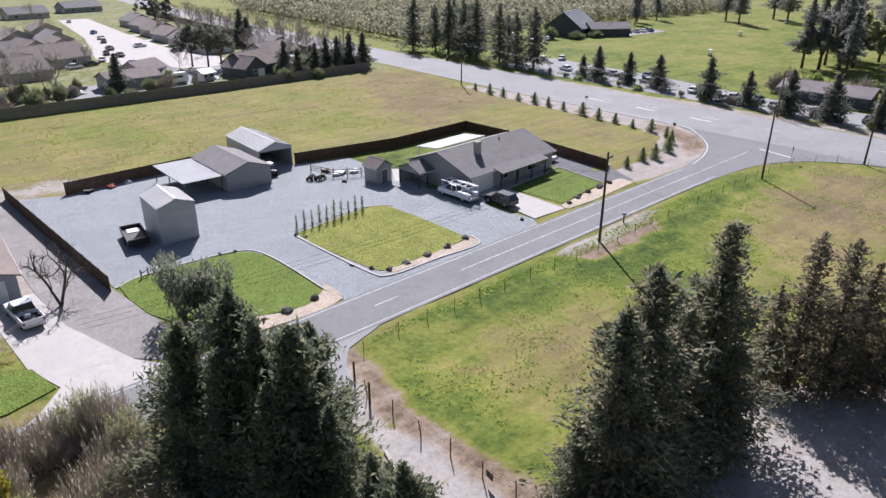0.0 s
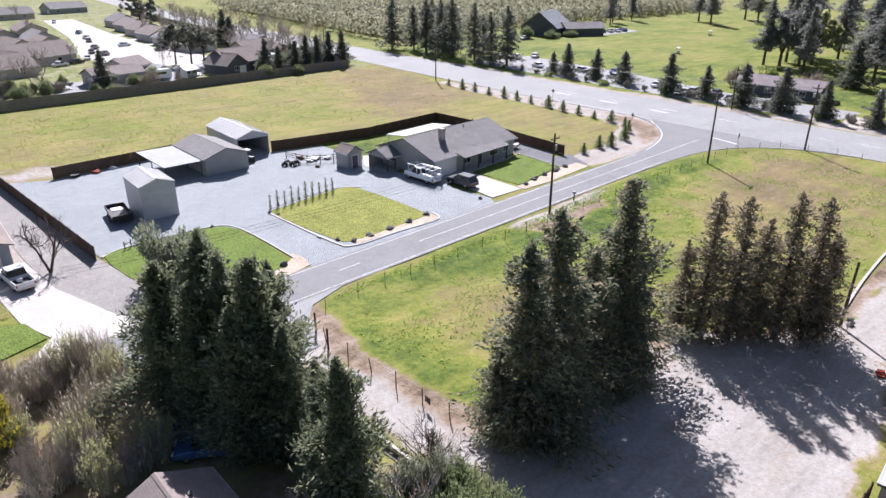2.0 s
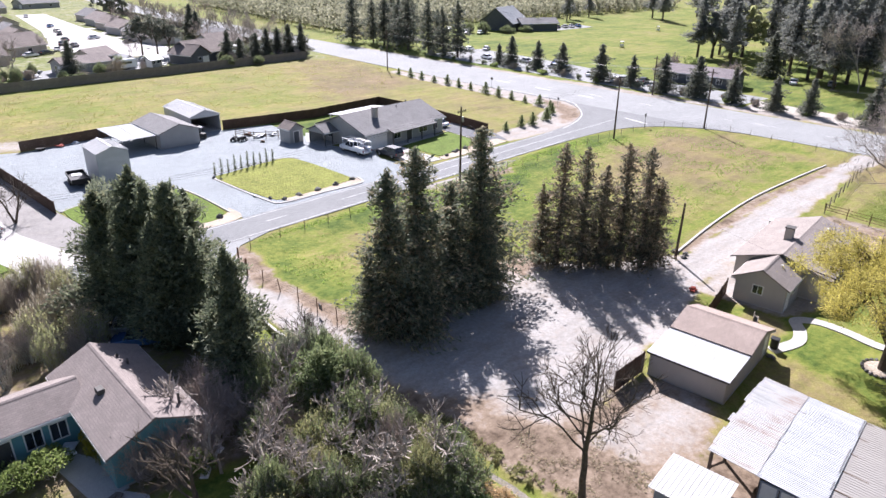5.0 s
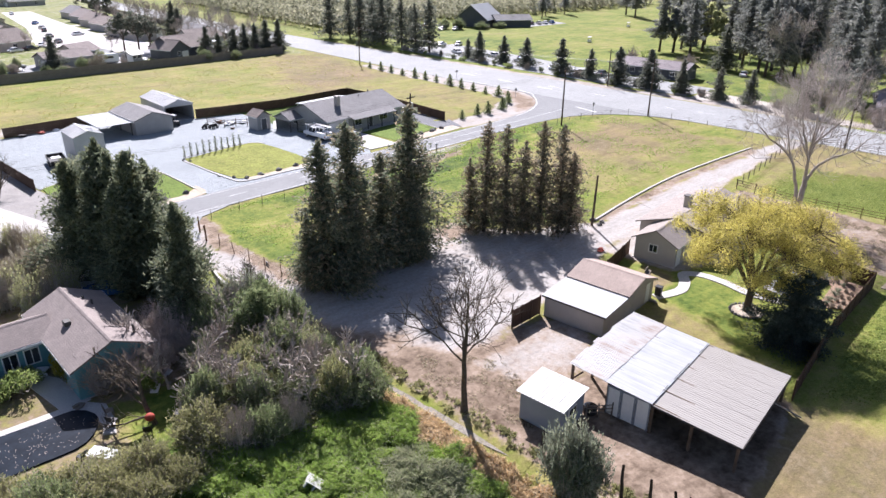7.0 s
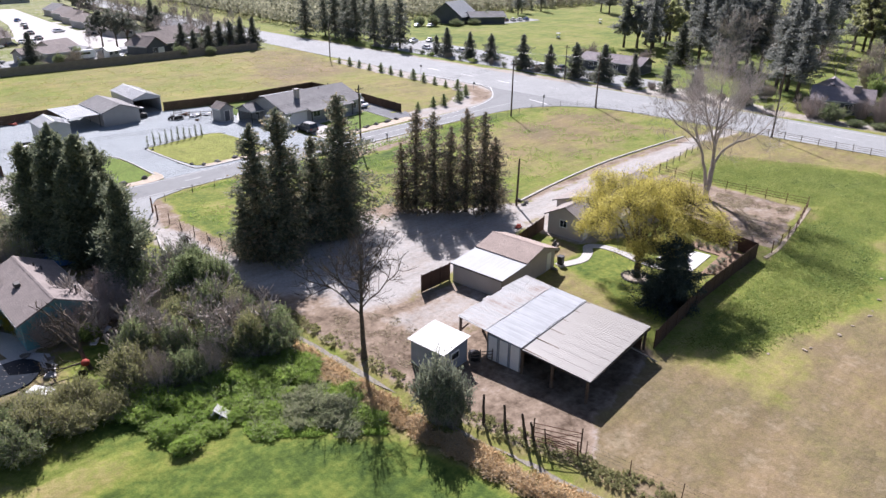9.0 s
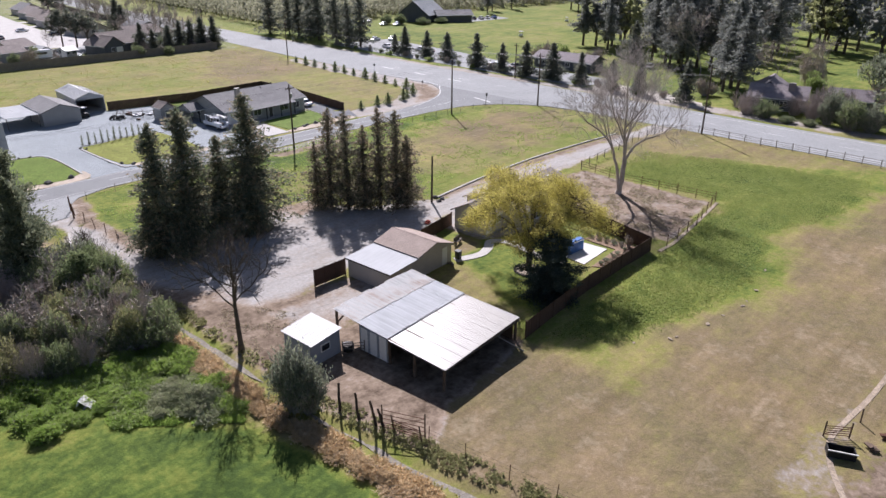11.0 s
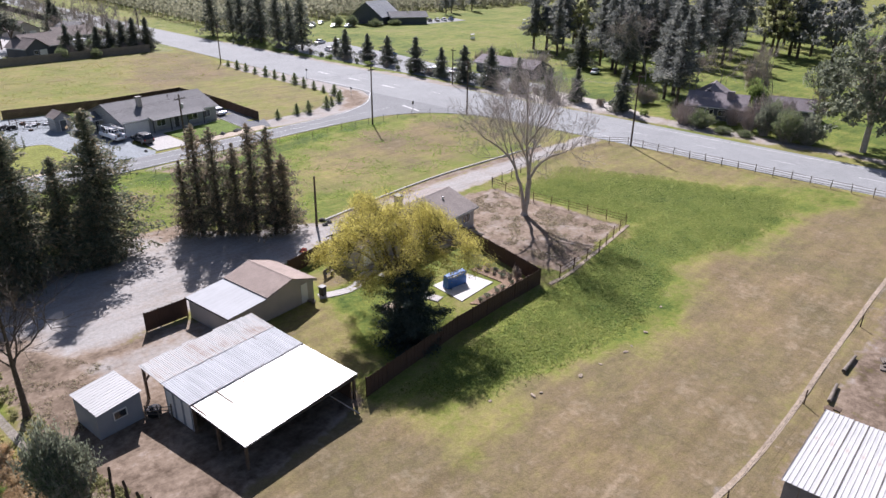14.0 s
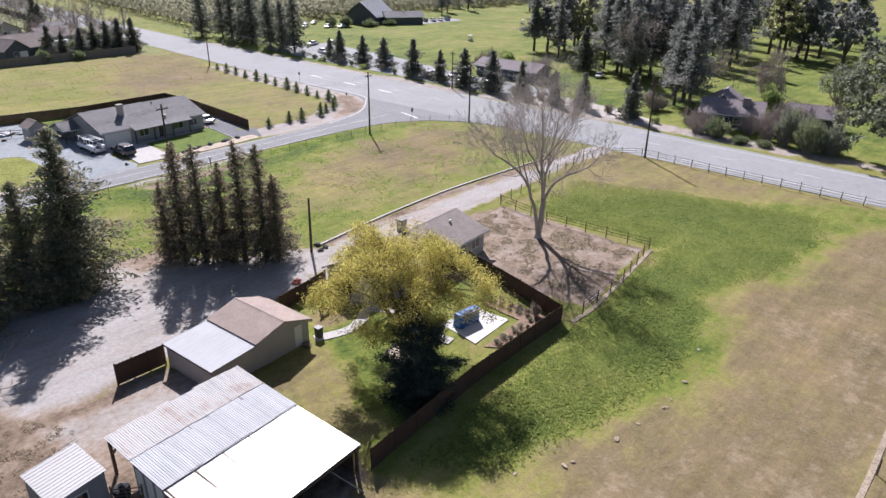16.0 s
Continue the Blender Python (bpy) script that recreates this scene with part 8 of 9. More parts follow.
    part("bumper", boxes((-L / 2 - 0.07, -L / 2 + 0.05, -w + 0.1, w - 0.1, 0.4, 0.6)), CHROME if "truck" in kind else paint, c, "", 0.02)
    part("underbody", boxes((-L / 2 + 0.2, L / 2 - 0.2, -w + 0.15, w - 0.15, 0.22, 0.46)), BLACK, c)
    if kind == "pickup_truck":
        part("truck_bed", boxes((-2.85, -0.55, -w, w, 0.48, 0.62), (-2.85, -0.55, -w, -w + 0.1, 0.62, 1.12), (-2.85, -0.55, w - 0.1, w, 0.62, 1.12)), paint, c, "", 0.015)
        part("tailgate", boxes((-2.86, -2.78, -w + 0.1, w - 0.1, 0.62, 1.1)), paint, c)
        part("bed_liner", boxes((-2.76, -0.58, -w + 0.12, w - 0.12, 0.63, 0.66)), BLACK, c)
        part("bed_load", boxes((-1.4, -0.9, -0.2, 0.3, 0.66, 1.0)), TARP_WHITE, c, "pale bucket in the bed", 0.05)
    if kind == "service_truck":
        part("service_bed", boxes((-3.1, -0.4, -w, -w + 0.5, 0.55, 1.35), (-3.1, -0.4, w - 0.5, w, 0.55, 1.35), (-3.1, -0.4, -w + 0.5, w - 0.5, 0.55, 0.72)), paint, c, "white tool-box bed", 0.02)
        for s in (-1, 1):
            for x in (-2.9, -1.7, -0.6, 2.2):
                part("rack_post", boxes((x - 0.04, x + 0.04, s * (w - 0.14) - 0.04, s * (w - 0.14) + 0.04, 1.3 if x < 0 else 1.05, 2.2)), paint, c)
            part("rack_rail", boxes((-3.1, 2.4, s * (w - 0.14) - 0.05, s * (w - 0.14) + 0.05, 2.2, 2.3)), paint, c)
        for x in (-2.9, -1.7, -0.6, 0.8, 2.2):
            part("rack_bar", boxes((x - 0.04, x + 0.04, -w + 0.14, w - 0.14, 2.2, 2.28)), paint, c)
        for y in (-0.5, -0.2):
            part("ladder_rail", boxes((-3.3, 1.8, y - 0.03, y + 0.03, 2.3, 2.4)), CHROME, c)
        for k in range(14):
            part("ladder_rung", boxes((-3.1 + k * 0.36, -3.07 + k * 0.36, -0.5, -0.2, 2.33, 2.37)), CHROME, c)
        part("hose_reel", boxes((-2.3, -1.5, -0.3, 0.4, 0.72, 1.25)), FENCE_GREY, c, "", 0.08)
    wheels(c, ax, w - 0.12, r)
    return c


car(pose(10.4, 76.2, 0.04, 0, 0, 98), CAR_WHITE, "white pickup truck with an empty dark bed", "pickup_truck", "", "truck")
car(pose(66.5, 79.6, 0.02, 0, 0, 94), CAR_WHITE, "white service truck with ladder racks", "service_truck", "", "truck")
car(pose(69.3, 73.9, 0.05, 0, 0, 96), CAR_GREY, "dark grey sport utility car on the driveway", "suv")
car(pose(91.0, 86.6, 0.02, 0, 0, 96), CAR_WHITE, "white car beside the house end wall", "sedan")
PARKED = [(169, 152, 75, CAR_WHITE), (172, 138, 80, CAR_SILVER), (171, 133, 80, CAR_GREY), (169, 124, 78, CAR_SILVER), (168, 119.5, 78, CAR_BLUE), (166, 108, 10, CAR_WHITE), (165, 97, 12, CAR_SILVER), (167, 92, 12, CAR_GREY), (164.5, 84, 12, CAR_WHITE), (164, 77, 12, CAR_SILVER), (185, 168, 30, CAR_WHITE), (163, 66, 8, CAR_GREY),
          (74, 252, 85, CAR_SILVER), (79, 262, 95, CAR_GREY), (76, 240, 20, CAR_BLUE), (82, 282, 95, CAR_GREY), (90, 318, 95, CAR_SILVER), (72, 232, 30, CAR_WHITE), (50, 204, 15, CAR_SILVER), (98, 262, 10, CAR_GREY), (128, 195, 100, CAR_GREY), (215, 224, 40, CAR_WHITE), (222, 228, 40, CAR_SILVER), (212, 220, 40, CAR_WHITE), (262, 226, 20, CAR_WHITE), (270, 228, 20, CAR_SILVER), (278, 229, 20, CAR_WHITE), (286, 231, 20, CAR_GREY), (200, 58, 20, CAR_SILVER), (196, 66, 20, CAR_WHITE),
          (176.5, 129.5, 20, CAR_BLUE), (179, 170.4, 20, CAR_WHITE), (165, 118.4, 15, CAR_SILVER), (162.5, 97.5, 15, CAR_WHITE), (166, 97.4, 15, CAR_SILVER), (163, 86, 15, CAR_SILVER), (264, 208, 60, CAR_WHITE), (268, 207, 60, CAR_GREY), (272, 206, 60, CAR_SILVER), (276, 205.5, 60, CAR_WHITE), (280, 205, 60, CAR_BLUE), (222, 209, 30, CAR_WHITE), (218, 213, 30, CAR_SILVER)]
_first = {}
for x, y, a, pm in PARKED:
    if pm.name not in _first:
        _first[pm.name] = car(pose(x, y, 0.03, 0, 0, a), pm, "parked saloon car on pale asphalt", "sedan", "parked cars")
    else:
        copy_thing(_first[pm.name], flat_pose(pose(x, y, 0.03, 0, 0, a)))
# camper and box trailer behind the back fence
for x, y, a, L in ((119.5, 206, 15, 7.0), (111, 210, 15, 6.0), (73, 198.6, 5, 5.5)):
    cv = thing("camper_trailer", pose(x, y, 0, 0, 0, a), "white camper trailer parked behind the fence", "trailer", "campers")
    part("shell", boxes((-L / 2, L / 2, -1.15, 1.15, 0.5, 2.8)), CAR_WHITE, cv, "", 0.15)
    part("pane", boxes((-L / 4, L / 4, -1.17, -1.14, 1.6, 2.2)), GLASS, cv, "dark window band")
    wheels(cv, (-0.3, 0.5), 0.95, 0.33)
# golf carts on the course
for x, y in ((230.6, 145), (294, 172), (362, 189)):
    gc = thing("golf_cart", pose(x, y, 0, 0, 0, 30), "white golf cart on the fairway", "golf cart", "golf carts")
    part("body", prism(bmesh.new(), [(-1.2, 0.3), (1.2, 0.3), (1.2, 0.8), (0.7, 0.9), (0.4, 0.45), (-0.4, 0.5), (-1.2, 0.9)], "y", -0.6, 0.6), CAR_WHITE, gc)
    part("canopy", boxes((-1.2, 0.9, -0.65, 0.65, 1.8, 1.95)), CAR_WHITE, gc, "", 0.05)
    for px in (-1.1, 0.75):
        for py in (-0.55, 0.55):
            part("canopy_post", boxes((px - 0.03, px + 0.03, py - 0.03, py + 0.03, 0.7, 1.82)), BLACK, gc)
    wheels(gc, (-0.85, 0.85), 0.52, 0.23, 0.16)

# ---- yard clutter of the north lot ----
tr = thing("utility_trailer", pose(25.5, 90.4, 0, 0, 0, 84) @ Matrix.Scale(1.15, 4), "black flat utility trailer with low sides", "trailer")
part("deck", boxes((-2.5, 2.4, -1.0, 1.0, 0.55, 0.65)), BLACK, tr)
for r_ in ((-2.5, 2.4, -1.05, -0.98, 0.62, 1.05), (-2.5, 2.4, 0.98, 1.05, 0.62, 1.05), (2.36, 2.43, -1.0, 1.0, 0.62, 1.05), (-2.53, -2.46, -1.0, 1.0, 0.62, 1.2)):
    part("side_rail", boxes(r_), BLACK, tr)
part("tow_bar", prism(bmesh.new(), [(2.4, -0.5), (4.0, -0.04), (4.0, 0.04), (2.4, 0.5)], "z", 0.5, 0.6), BLACK, tr)
part("load", boxes((0.9, 2.1, -0.6, 0.5, 0.66, 0.72)), TARP_WHITE, tr, "pale sheet on the deck", 0.01)
wheels(tr, (-0.5, 0.35), 1.05, 0.33, 0.2)
ut = thing("utility_buggy", pose(51.3, 106.2, 0, 0, 0, 95), "dark utility buggy with a white roof", "buggy")
part("body", prism(bmesh.new(), [(-1.4, 0.35), (1.4, 0.35), (1.45, 0.85), (0.6, 0.95), (0.35, 0.55), (-0.2, 0.6), (-0.3, 0.95), (-1.4, 0.95)], "y", -0.7, 0.7), BLACK, ut, "", 0.03)
part("roof_panel", boxes((-0.5, 0.8, -0.7, 0.7, 1.85, 1.95)), CAR_WHITE, ut, "", 0.04)
for px in (-0.4, 0.7):
    for py in (-0.62, 0.62):
        part("cage_bar", boxes((px - 0.03, px + 0.03, py - 0.03, py + 0.03, 0.8, 1.86)), BLACK, ut)
wheels(ut, (-0.95, 0.95), 0.62, 0.33, 0.24)
for x, y, a in ((55.0, 100.0, 40), (56.0, 99.0, 20)):
    av = thing("quad_bike", pose(x, y, 0, 0, 0, a), "small dark quad bike", "quad bike", "quad bikes")
    part("body", prism(bmesh.new(), [(-0.8, 0.4), (0.8, 0.4), (0.75, 0.7), (0.3, 0.85), (-0.1, 0.7), (-0.7, 0.75)], "y", -0.25, 0.25), BLACK, av, "", 0.03)
    part("handlebar", boxes((0.3, 0.36, -0.4, 0.4, 0.95, 1.0)), BLACK, av)
    part("seat", boxes((-0.6, 0.1, -0.16, 0.16, 0.72, 0.84)), RUBBER, av, "", 0.04)
    wheels(av, (-0.55, 0.55), 0.4, 0.27, 0.22)
_r = np.random.default_rng(4)


def junk(x, y, s, material, label, name="scrap", a=0):
    j = thing(name, pose(x, y, 0, 0, 0, a), label, "clutter")
    for k in range(4):
        bm = bmesh.new()
        u = _r.uniform(-0.5, 0.5, 2) * s
        e = _r.uniform(0.25, 0.6, 2) * s
        box(bm, u[0] - e[0], u[0] + e[0], u[1] - e[1], u[1] + e[1], 0.0 + 0.12 * k * s, (0.12 * k + 0.2) * s, pose(0, 0, 0, _r.normal(0, 4), _r.normal(0, 4), _r.uniform(0, 60)))
        part("piece", bm, material, j, "", 0.03 * s)
    return j


for x, y, s, mt, la in ((59.6, 99.6, 1.0, TARP_WHITE, "pale scrap heaped inside the corral"), (60.8, 100.6, 0.8, FENCE_GREY, "grey timber scrap inside the corral"), (58.6, 102.2, 0.9, RUST, "rusty scrap beside the corral"), (62.4, 99.6, 0.9, TARP_WHITE, "pale covered heap beside the shed"), (30, 114.8, 0.8, RED_CLOTH, "red items stored along the fence"), (33, 115.5, 0.7, TARP_WHITE, "white bin stored along the fence"), (27, 114.2, 0.9, BLACK, "dark items stored along the fence"), (58.4, 95.8, 0.6, POST_WOOD, "stacked timber beside the corral")):
    junk(x, y, s, mt, la)


def rock_mesh(seed):
    bm = bmesh.new()
    bmesh.ops.create_icosphere(bm, subdivisions=2, radius=1.0)
    rng = np.random.default_rng(seed)
    o = Vector(rng.uniform(-50, 50, 3))
    for v in bm.verts:
        v.co *= 0.8 + 0.55 * noise.noise(v.co * 1.1 + o)
        v.co.z = max(v.co.z * 0.72, -0.3)
    me = bpy.data.meshes.new("boulder")
    bm.to_mesh(me), bm.free()
    me.materials.append(STONE)
    return me


ROCKS = [rock_mesh(k) for k in range(4)]
CLODS = [rock_mesh(k + 9) for k in range(4)]
for _c in CLODS:
    _c.materials[0] = MULCH_PALE
for k, (x, y, s) in enumerate([(42.6, 66.0, 0.4), (43.9, 64.5, 0.5), (46.5, 64.9, 0.6), (49.7, 65.3, 0.65), (53.1, 65.8, 0.65), (56.6, 66.6, 0.55), (57.0, 67.2, 0.35), (30.3, 62.4, 0.75), (33.8, 63.2, 0.65), (76.7, 68.2, 0.55), (79.4, 69.2, 0.6), (80.4, 69.6, 0.5), (82.6, 69.9, 0.65), (85.4, 70.2, 0.55), (86.4, 70.8, 0.7), (88.6, 71.0, 0.6), (66.7, 67.2, 0.4), (41.3, 80.2, 0.35), (31.5, 80.2, 0.3), (33.2, 79.9, 0.3), (41.9, 78.9, 0.3), (67.3, 19.2, 0.5), (66.6, 17.6, 0.45), (67.6, 18.0, 0.4), (22.0, 62.2, 0.9), (23.2, 61.8, 0.7), (21.4, 63.4, 0.8), (25.2, 61.9, 0.7), (20.9, 62.6, 0.7)]):
    tagged(new("boulder", ROCKS[k % 4]), "dark grey landscape boulder", "rock", "boulders").matrix_world = flat_pose(pose(x, y, 0.08, 0, 0, k * 67)) @ Matrix.Diagonal((s, s * 0.85, s, 1))

# ---- yard of the cottage ----
slab("patio", [(60.7, -8.0), (60.4, -12.4), (65.8, -11.8), (65.2, -8.0)], 0.05, CONCRETE_PALE, label="pale concrete patio in the yard", category="patio", plan=False)
yp = thing("garden_path", pose(0, 0, 0), "curved pale concrete garden path", "path", plan=False)
strip("path_run", smooth_line([(53.4, 1.0), (56.5, 0.2), (58.8, 1.0), (60.6, 2.2), (61.8, 0.8), (61.8, -1.8), (61.2, -4.8), (61.7, -7.9)], 6), 1.1, 0.045, CONCRETE, yp, "", 0.15)
slab("planter_bed", [(69.4, -4.6), (71.6, -5.2), (71.6, -11.9), (64.8, -12.9), (63.1, -10.6), (69.3, -9.5)], 0.04, MULCH, label="bark-mulched planting bed inside the fence", category="planting bed")
for k in range(22):
    x, y = (70.4 + (k % 2) * 0.8, -5.2 - 0.55 * k) if k < 9 else (64.2 + (k - 9) // 3 * 1.35 + 0.2 * (k % 2), -10.9 - ((k - 9) % 3) * 0.62 + ((k - 9) // 3) * 0.12)
    bush("bed_plant", "small round brownish bedding plant", x, y, 0.34, 0.42, K_BRUSH if k % 3 else K_OLIVE, "plants in the mulched bed", 0.02)
bush("bed_plant", "tall reddish shrub in the bed corner", 70.9, -10.2, 0.5, 1.6, K_BRUSH, "plants in the mulched bed", 0.02)
ring = thing("tree_ring", pose(57.2, -6.5, 0), "ring of pale stones round the elm trunk", "edging")
for k in range(22):
    a = 2 * math.pi * k / 22
    o = child("stone", ROCKS[k % 4], ring)
    o.matrix_local = pose(1.45 * math.cos(a), 1.45 * math.sin(a), 0.03, 0, 0, k * 40) @ Matrix.Scale(0.2, 4)
slab("ring_gravel", [(57.2 + 1.4 * math.cos(k * 0.4488), -6.5 + 1.4 * math.sin(k * 0.4488)) for k in range(14)], 0.03, SAND, label="pale gravel disc under the elm", category="gravel")
tp = thing("covered_swing", pose(62.45, -9.45, 0.05, 0, 0, -3), "garden swing wrapped in a blue tarpaulin", "garden furniture", plan=False)
bm = prism(bmesh.new(), [(-0.42, 0.0), (0.44, 0.0), (0.42, 0.7), (0.36, 1.3), (0.3, 1.38), (-0.3, 1.38), (-0.37, 1.3), (-0.4, 0.7)], "x", -1.28, 1.28)
bmesh.ops.subdivide_edges(bm, edges=bm.edges[:], cuts=4, use_grid_fill=True)
for v in bm.verts:
    v.co += Vector((noise.noise(v.co * 1.6), noise.noise(v.co * 1.6 + Vector((9, 0, 0))), 0.4 * noise.noise(v.co * 2.1))) * 0.045
part("cover", bm, TARP_BLUE, tp)
for x in (-1.0, 1.0):
    part("foot", boxes((x - 0.05, x + 0.05, -0.6, 0.6, 0.0, 0.07)), BLACK, tp)
part("seam", boxes((-1.3, 1.3, -0.42, -0.39, 1.24, 1.29)), TARP_WHITE, tp, "pale hem along the top edge")
wb = thing("waste_bin", pose(53.9, 1.0, 0, 0, 0, 8), "black wheeled waste bin at the garage corner", "bin")
part("body", prism(bmesh.new(), [(-0.24, 0.05), (0.24, 0.05), (0.3, 0.95), (-0.3, 0.95)], "y", -0.3, 0.3), BLACK, wb, "", 0.03)
part("lid", boxes((-0.33, 0.33, -0.33, 0.36, 0.95, 1.03)), BLACK, wb, "", 0.02)
junk(52.2, 0.4, 0.5, FENCE_GREY, "stacked boards against the garage", "board_stack")
bench = thing("bench", pose(57.2, 4.4, 0, 0, 0, 20), "small weathered garden bench on dry grass", "bench")
part("seat", boxes((-0.7, 0.7, -0.2, 0.2, 0.42, 0.47)), FENCE_GREY, bench)
part("backrest", boxes((-0.7, 0.7, 0.18, 0.23, 0.47, 0.9)), FENCE_GREY, bench)
for x in (-0.6, 0.6):
    part("leg", boxes((x - 0.04, x + 0.04, -0.18, 0.2, 0, 0.42)), FENCE_GREY, bench)
wt = thing("water_trough", pose(32.3, -7.2, 0, 0, 0, 60), "black round-ended water trough by the coop", "trough")
bm = bmesh.new()
cyl(bm, 0.5, 0.55, 0.55, pose(0, 0, 0), 18)
part("tub", bm, BLACK, wt, "", 0.02)
bm = bmesh.new()
cyl(bm, 0.48, 0.48, 0.02, pose(0, 0, 0.545), 18)
part("water_surface", bm, GLASS, wt)
st = thing("stock_trough", pose(48.1, -42.6, 0, 0, 0, -62), "black stock trough with a pale rim", "trough")
part("tub", boxes((-0.9, 0.9, -0.45, 0.45, 0.02, 0.1), (-0.9, 0.9, -0.45, -0.38, 0.1, 0.6), (-0.9, 0.9, 0.38, 0.45, 0.1, 0.6), (-0.9, -0.83, -0.38, 0.38, 0.1, 0.6), (0.83, 0.9, -0.38, 0.38, 0.1, 0.6)), BLACK, st, "", 0.02)
part("rim", boxes((-0.95, 0.95, -0.5, -0.44, 0.58, 0.66)), TRIM, st)
for k, (x, y, a, L) in enumerate(((71.8, -42.1, 6, 2.9), (77.6, -41.4, 3, 3.2))):
    lo = thing("log", pose(x, y, 0.18, 0, 90, a), "pale weathered fallen log", "log", "logs by the stock fence")
    bm = bmesh.new()
    cyl(bm, 0.17, 0.12, L, pose(0, 0, -L / 2), 10)
    part("trunk", bm, FENCE_GREY, lo)
for x, y, s, mt, la in ((51.6, -46.2, 1.2, TARP_WHITE, "white tarpaulin heap beside the stock shed"), (50.6, -47.6, 0.9, TARP_WHITE, "pale plastic heap beside the stock shed"), (52.6, -44.2, 0.5, RUST, "rusty scrap by the fence"), (50.5, -43.8, 0.6, POST_WOOD, "old timber by the stock trough"), (79.5, -43.5, 0.9, FENCE_GREY, "grey timber scrap by the fence"), (69, -43, 0.7, POST_WOOD, "timber offcuts by the fence")):
    junk(x, y, s, mt, la)
junk(59.4, 12.2, 0.55, RED_CLOTH, "small red mower parked at the garage", "garden_machine")

sp = thing("worn_path", pose(0, 0, 0), "narrow pale trodden path along the pasture edge", "path", plan=False)
strip("path_run", smooth_line([(43, -45), (46.5, -42.6), (49.6, -41.4), (52.6, -41.3), (57.1, -41.4), (62, -41.2), (68.4, -40.7), (76, -39.9), (86, -39.0), (94.7, -38.2), (110, -37.0), (130, -35.2)], 4), 0.4, 0.012, MULCH_PALE, sp, "", 0.1)
strip("path_run", smooth_line([(72.6, -13.2), (76, -13.0), (80, -12.2), (88, -10.4), (94.4, -8.9)], 4), 0.45, 0.012, MULCH_PALE, sp, "", 0.1)
for k, (x, y, s) in enumerate(((51.6, -23.6, 0.3), (54.6, -25.4, 0.4), (55.4, -25.6, 0.25), (59.8, -26.3, 0.45), (62.5, -26.4, 0.3), (65.9, -26.7, 0.4), (67.2, -26.5, 0.25), (70.4, -26.0, 0.35), (76.2, -24.2, 0.3))):
    tagged(new("clod", CLODS[k % 4]), "pale dry clod of earth at the edge of the green", "clod", "clods at the green edge").matrix_world = flat_pose(pose(x, y, 0.0, 0, 0, k * 67)) @ Matrix.Diagonal((s * 0.8, s * 0.5, s * 0.22, 1))

# ---- pool garden of the teal house ----
slab("pool_deck", [(-9, 17.0), (2.0, 17.6), (4.2, 17.4), (5.0, 16.2), (5.0, 14.6), (4.6, 13.6), (5.4, 13.2), (6.0, 15.2), (6.2, 17.4), (5.0, 18.9), (-9, 18.5)], 0.06, CONCRETE, label="pale concrete deck round the pool", category="deck")
slab("pool_cover", smooth_line([(-8.5, 12.9), (0.2, 13.0), (3.4, 13.4), (5.1, 15.8), (4.4, 17.8), (2.0, 18.0), (-8.5, 17.4)], 3, True), 0.10, POOL_COVER, label="dark pool surface strewn with leaves", category="pool")
fl = _r.uniform((-6, 13.4), (4.4, 17.2), (190, 2))
fl = fl[[poly_dist(np.array([p[0]]), np.array([p[1]]), [(-8, 13.2), (0.2, 13.3), (3.2, 13.8), (4.7, 15.8), (4.2, 17.3), (2, 17.6), (-8, 17.1)])[0] > 0 for p in fl]]
_c = np.concatenate([np.array(flat_line(fl)), np.full((len(fl), 1), 0.115)], 1)
_d = unit(np.concatenate([_r.normal(size=(len(fl), 2)), np.zeros((len(fl), 1))], 1))
_s = np.stack([-_d[:, 1], _d[:, 0], 0 * _d[:, 0]], 1)
tagged(new("fallen_leaves", quads("fallen_leaves", np.stack([_c - _d * 0.05, _c + _s * 0.03, _c + _d * 0.05, _c - _s * 0.03], 1), BARK_PALE)), "pale fallen leaves on the dark pool", "leaves", "", "stuff")
slab("house_walk", [(3.4, 18.6), (5.6, 18.8), (5.4, 22.4), (4.2, 24.6), (2.6, 24.4)], 0.05, CONCRETE, label="concrete walk from house to pool", category="path")
tb = thing("garden_table", pose(3.6, 10.6, 0, 0, 0, -55), "white garden table beside the pool", "table")
part("tabletop", boxes((-0.95, 0.95, -0.5, 0.5, 0.7, 0.75)), TARP_WHITE, tb, "", 0.02)
for x in (-0.8, 0.8):
    for y in (-0.4, 0.4):
        part("leg", boxes((x - 0.04, x + 0.04, y - 0.04, y + 0.04, 0, 0.7)), TARP_WHITE, tb)


def garden_chair(x, y, a, material, label):
    c = thing("garden_chair", pose(x, y, 0, 0, 0, a), label, "chair", "garden chairs")
    part("seat", boxes((-0.28, 0.28, -0.28, 0.28, 0.38, 0.44)), material, c, "", 0.02)
    b = part("backrest", boxes((-0.28, 0.28, 0.0, 0.05, 0.0, 0.55)), material, c, "", 0.02)
    b.matrix_local = pose(0, 0.24, 0.42, -14)
    for px in (-0.25, 0.25):
        for py in (-0.25, 0.25):
            part("leg", boxes((px - 0.025, px + 0.025, py - 0.025, py + 0.025, 0, 0.4)), material, c)


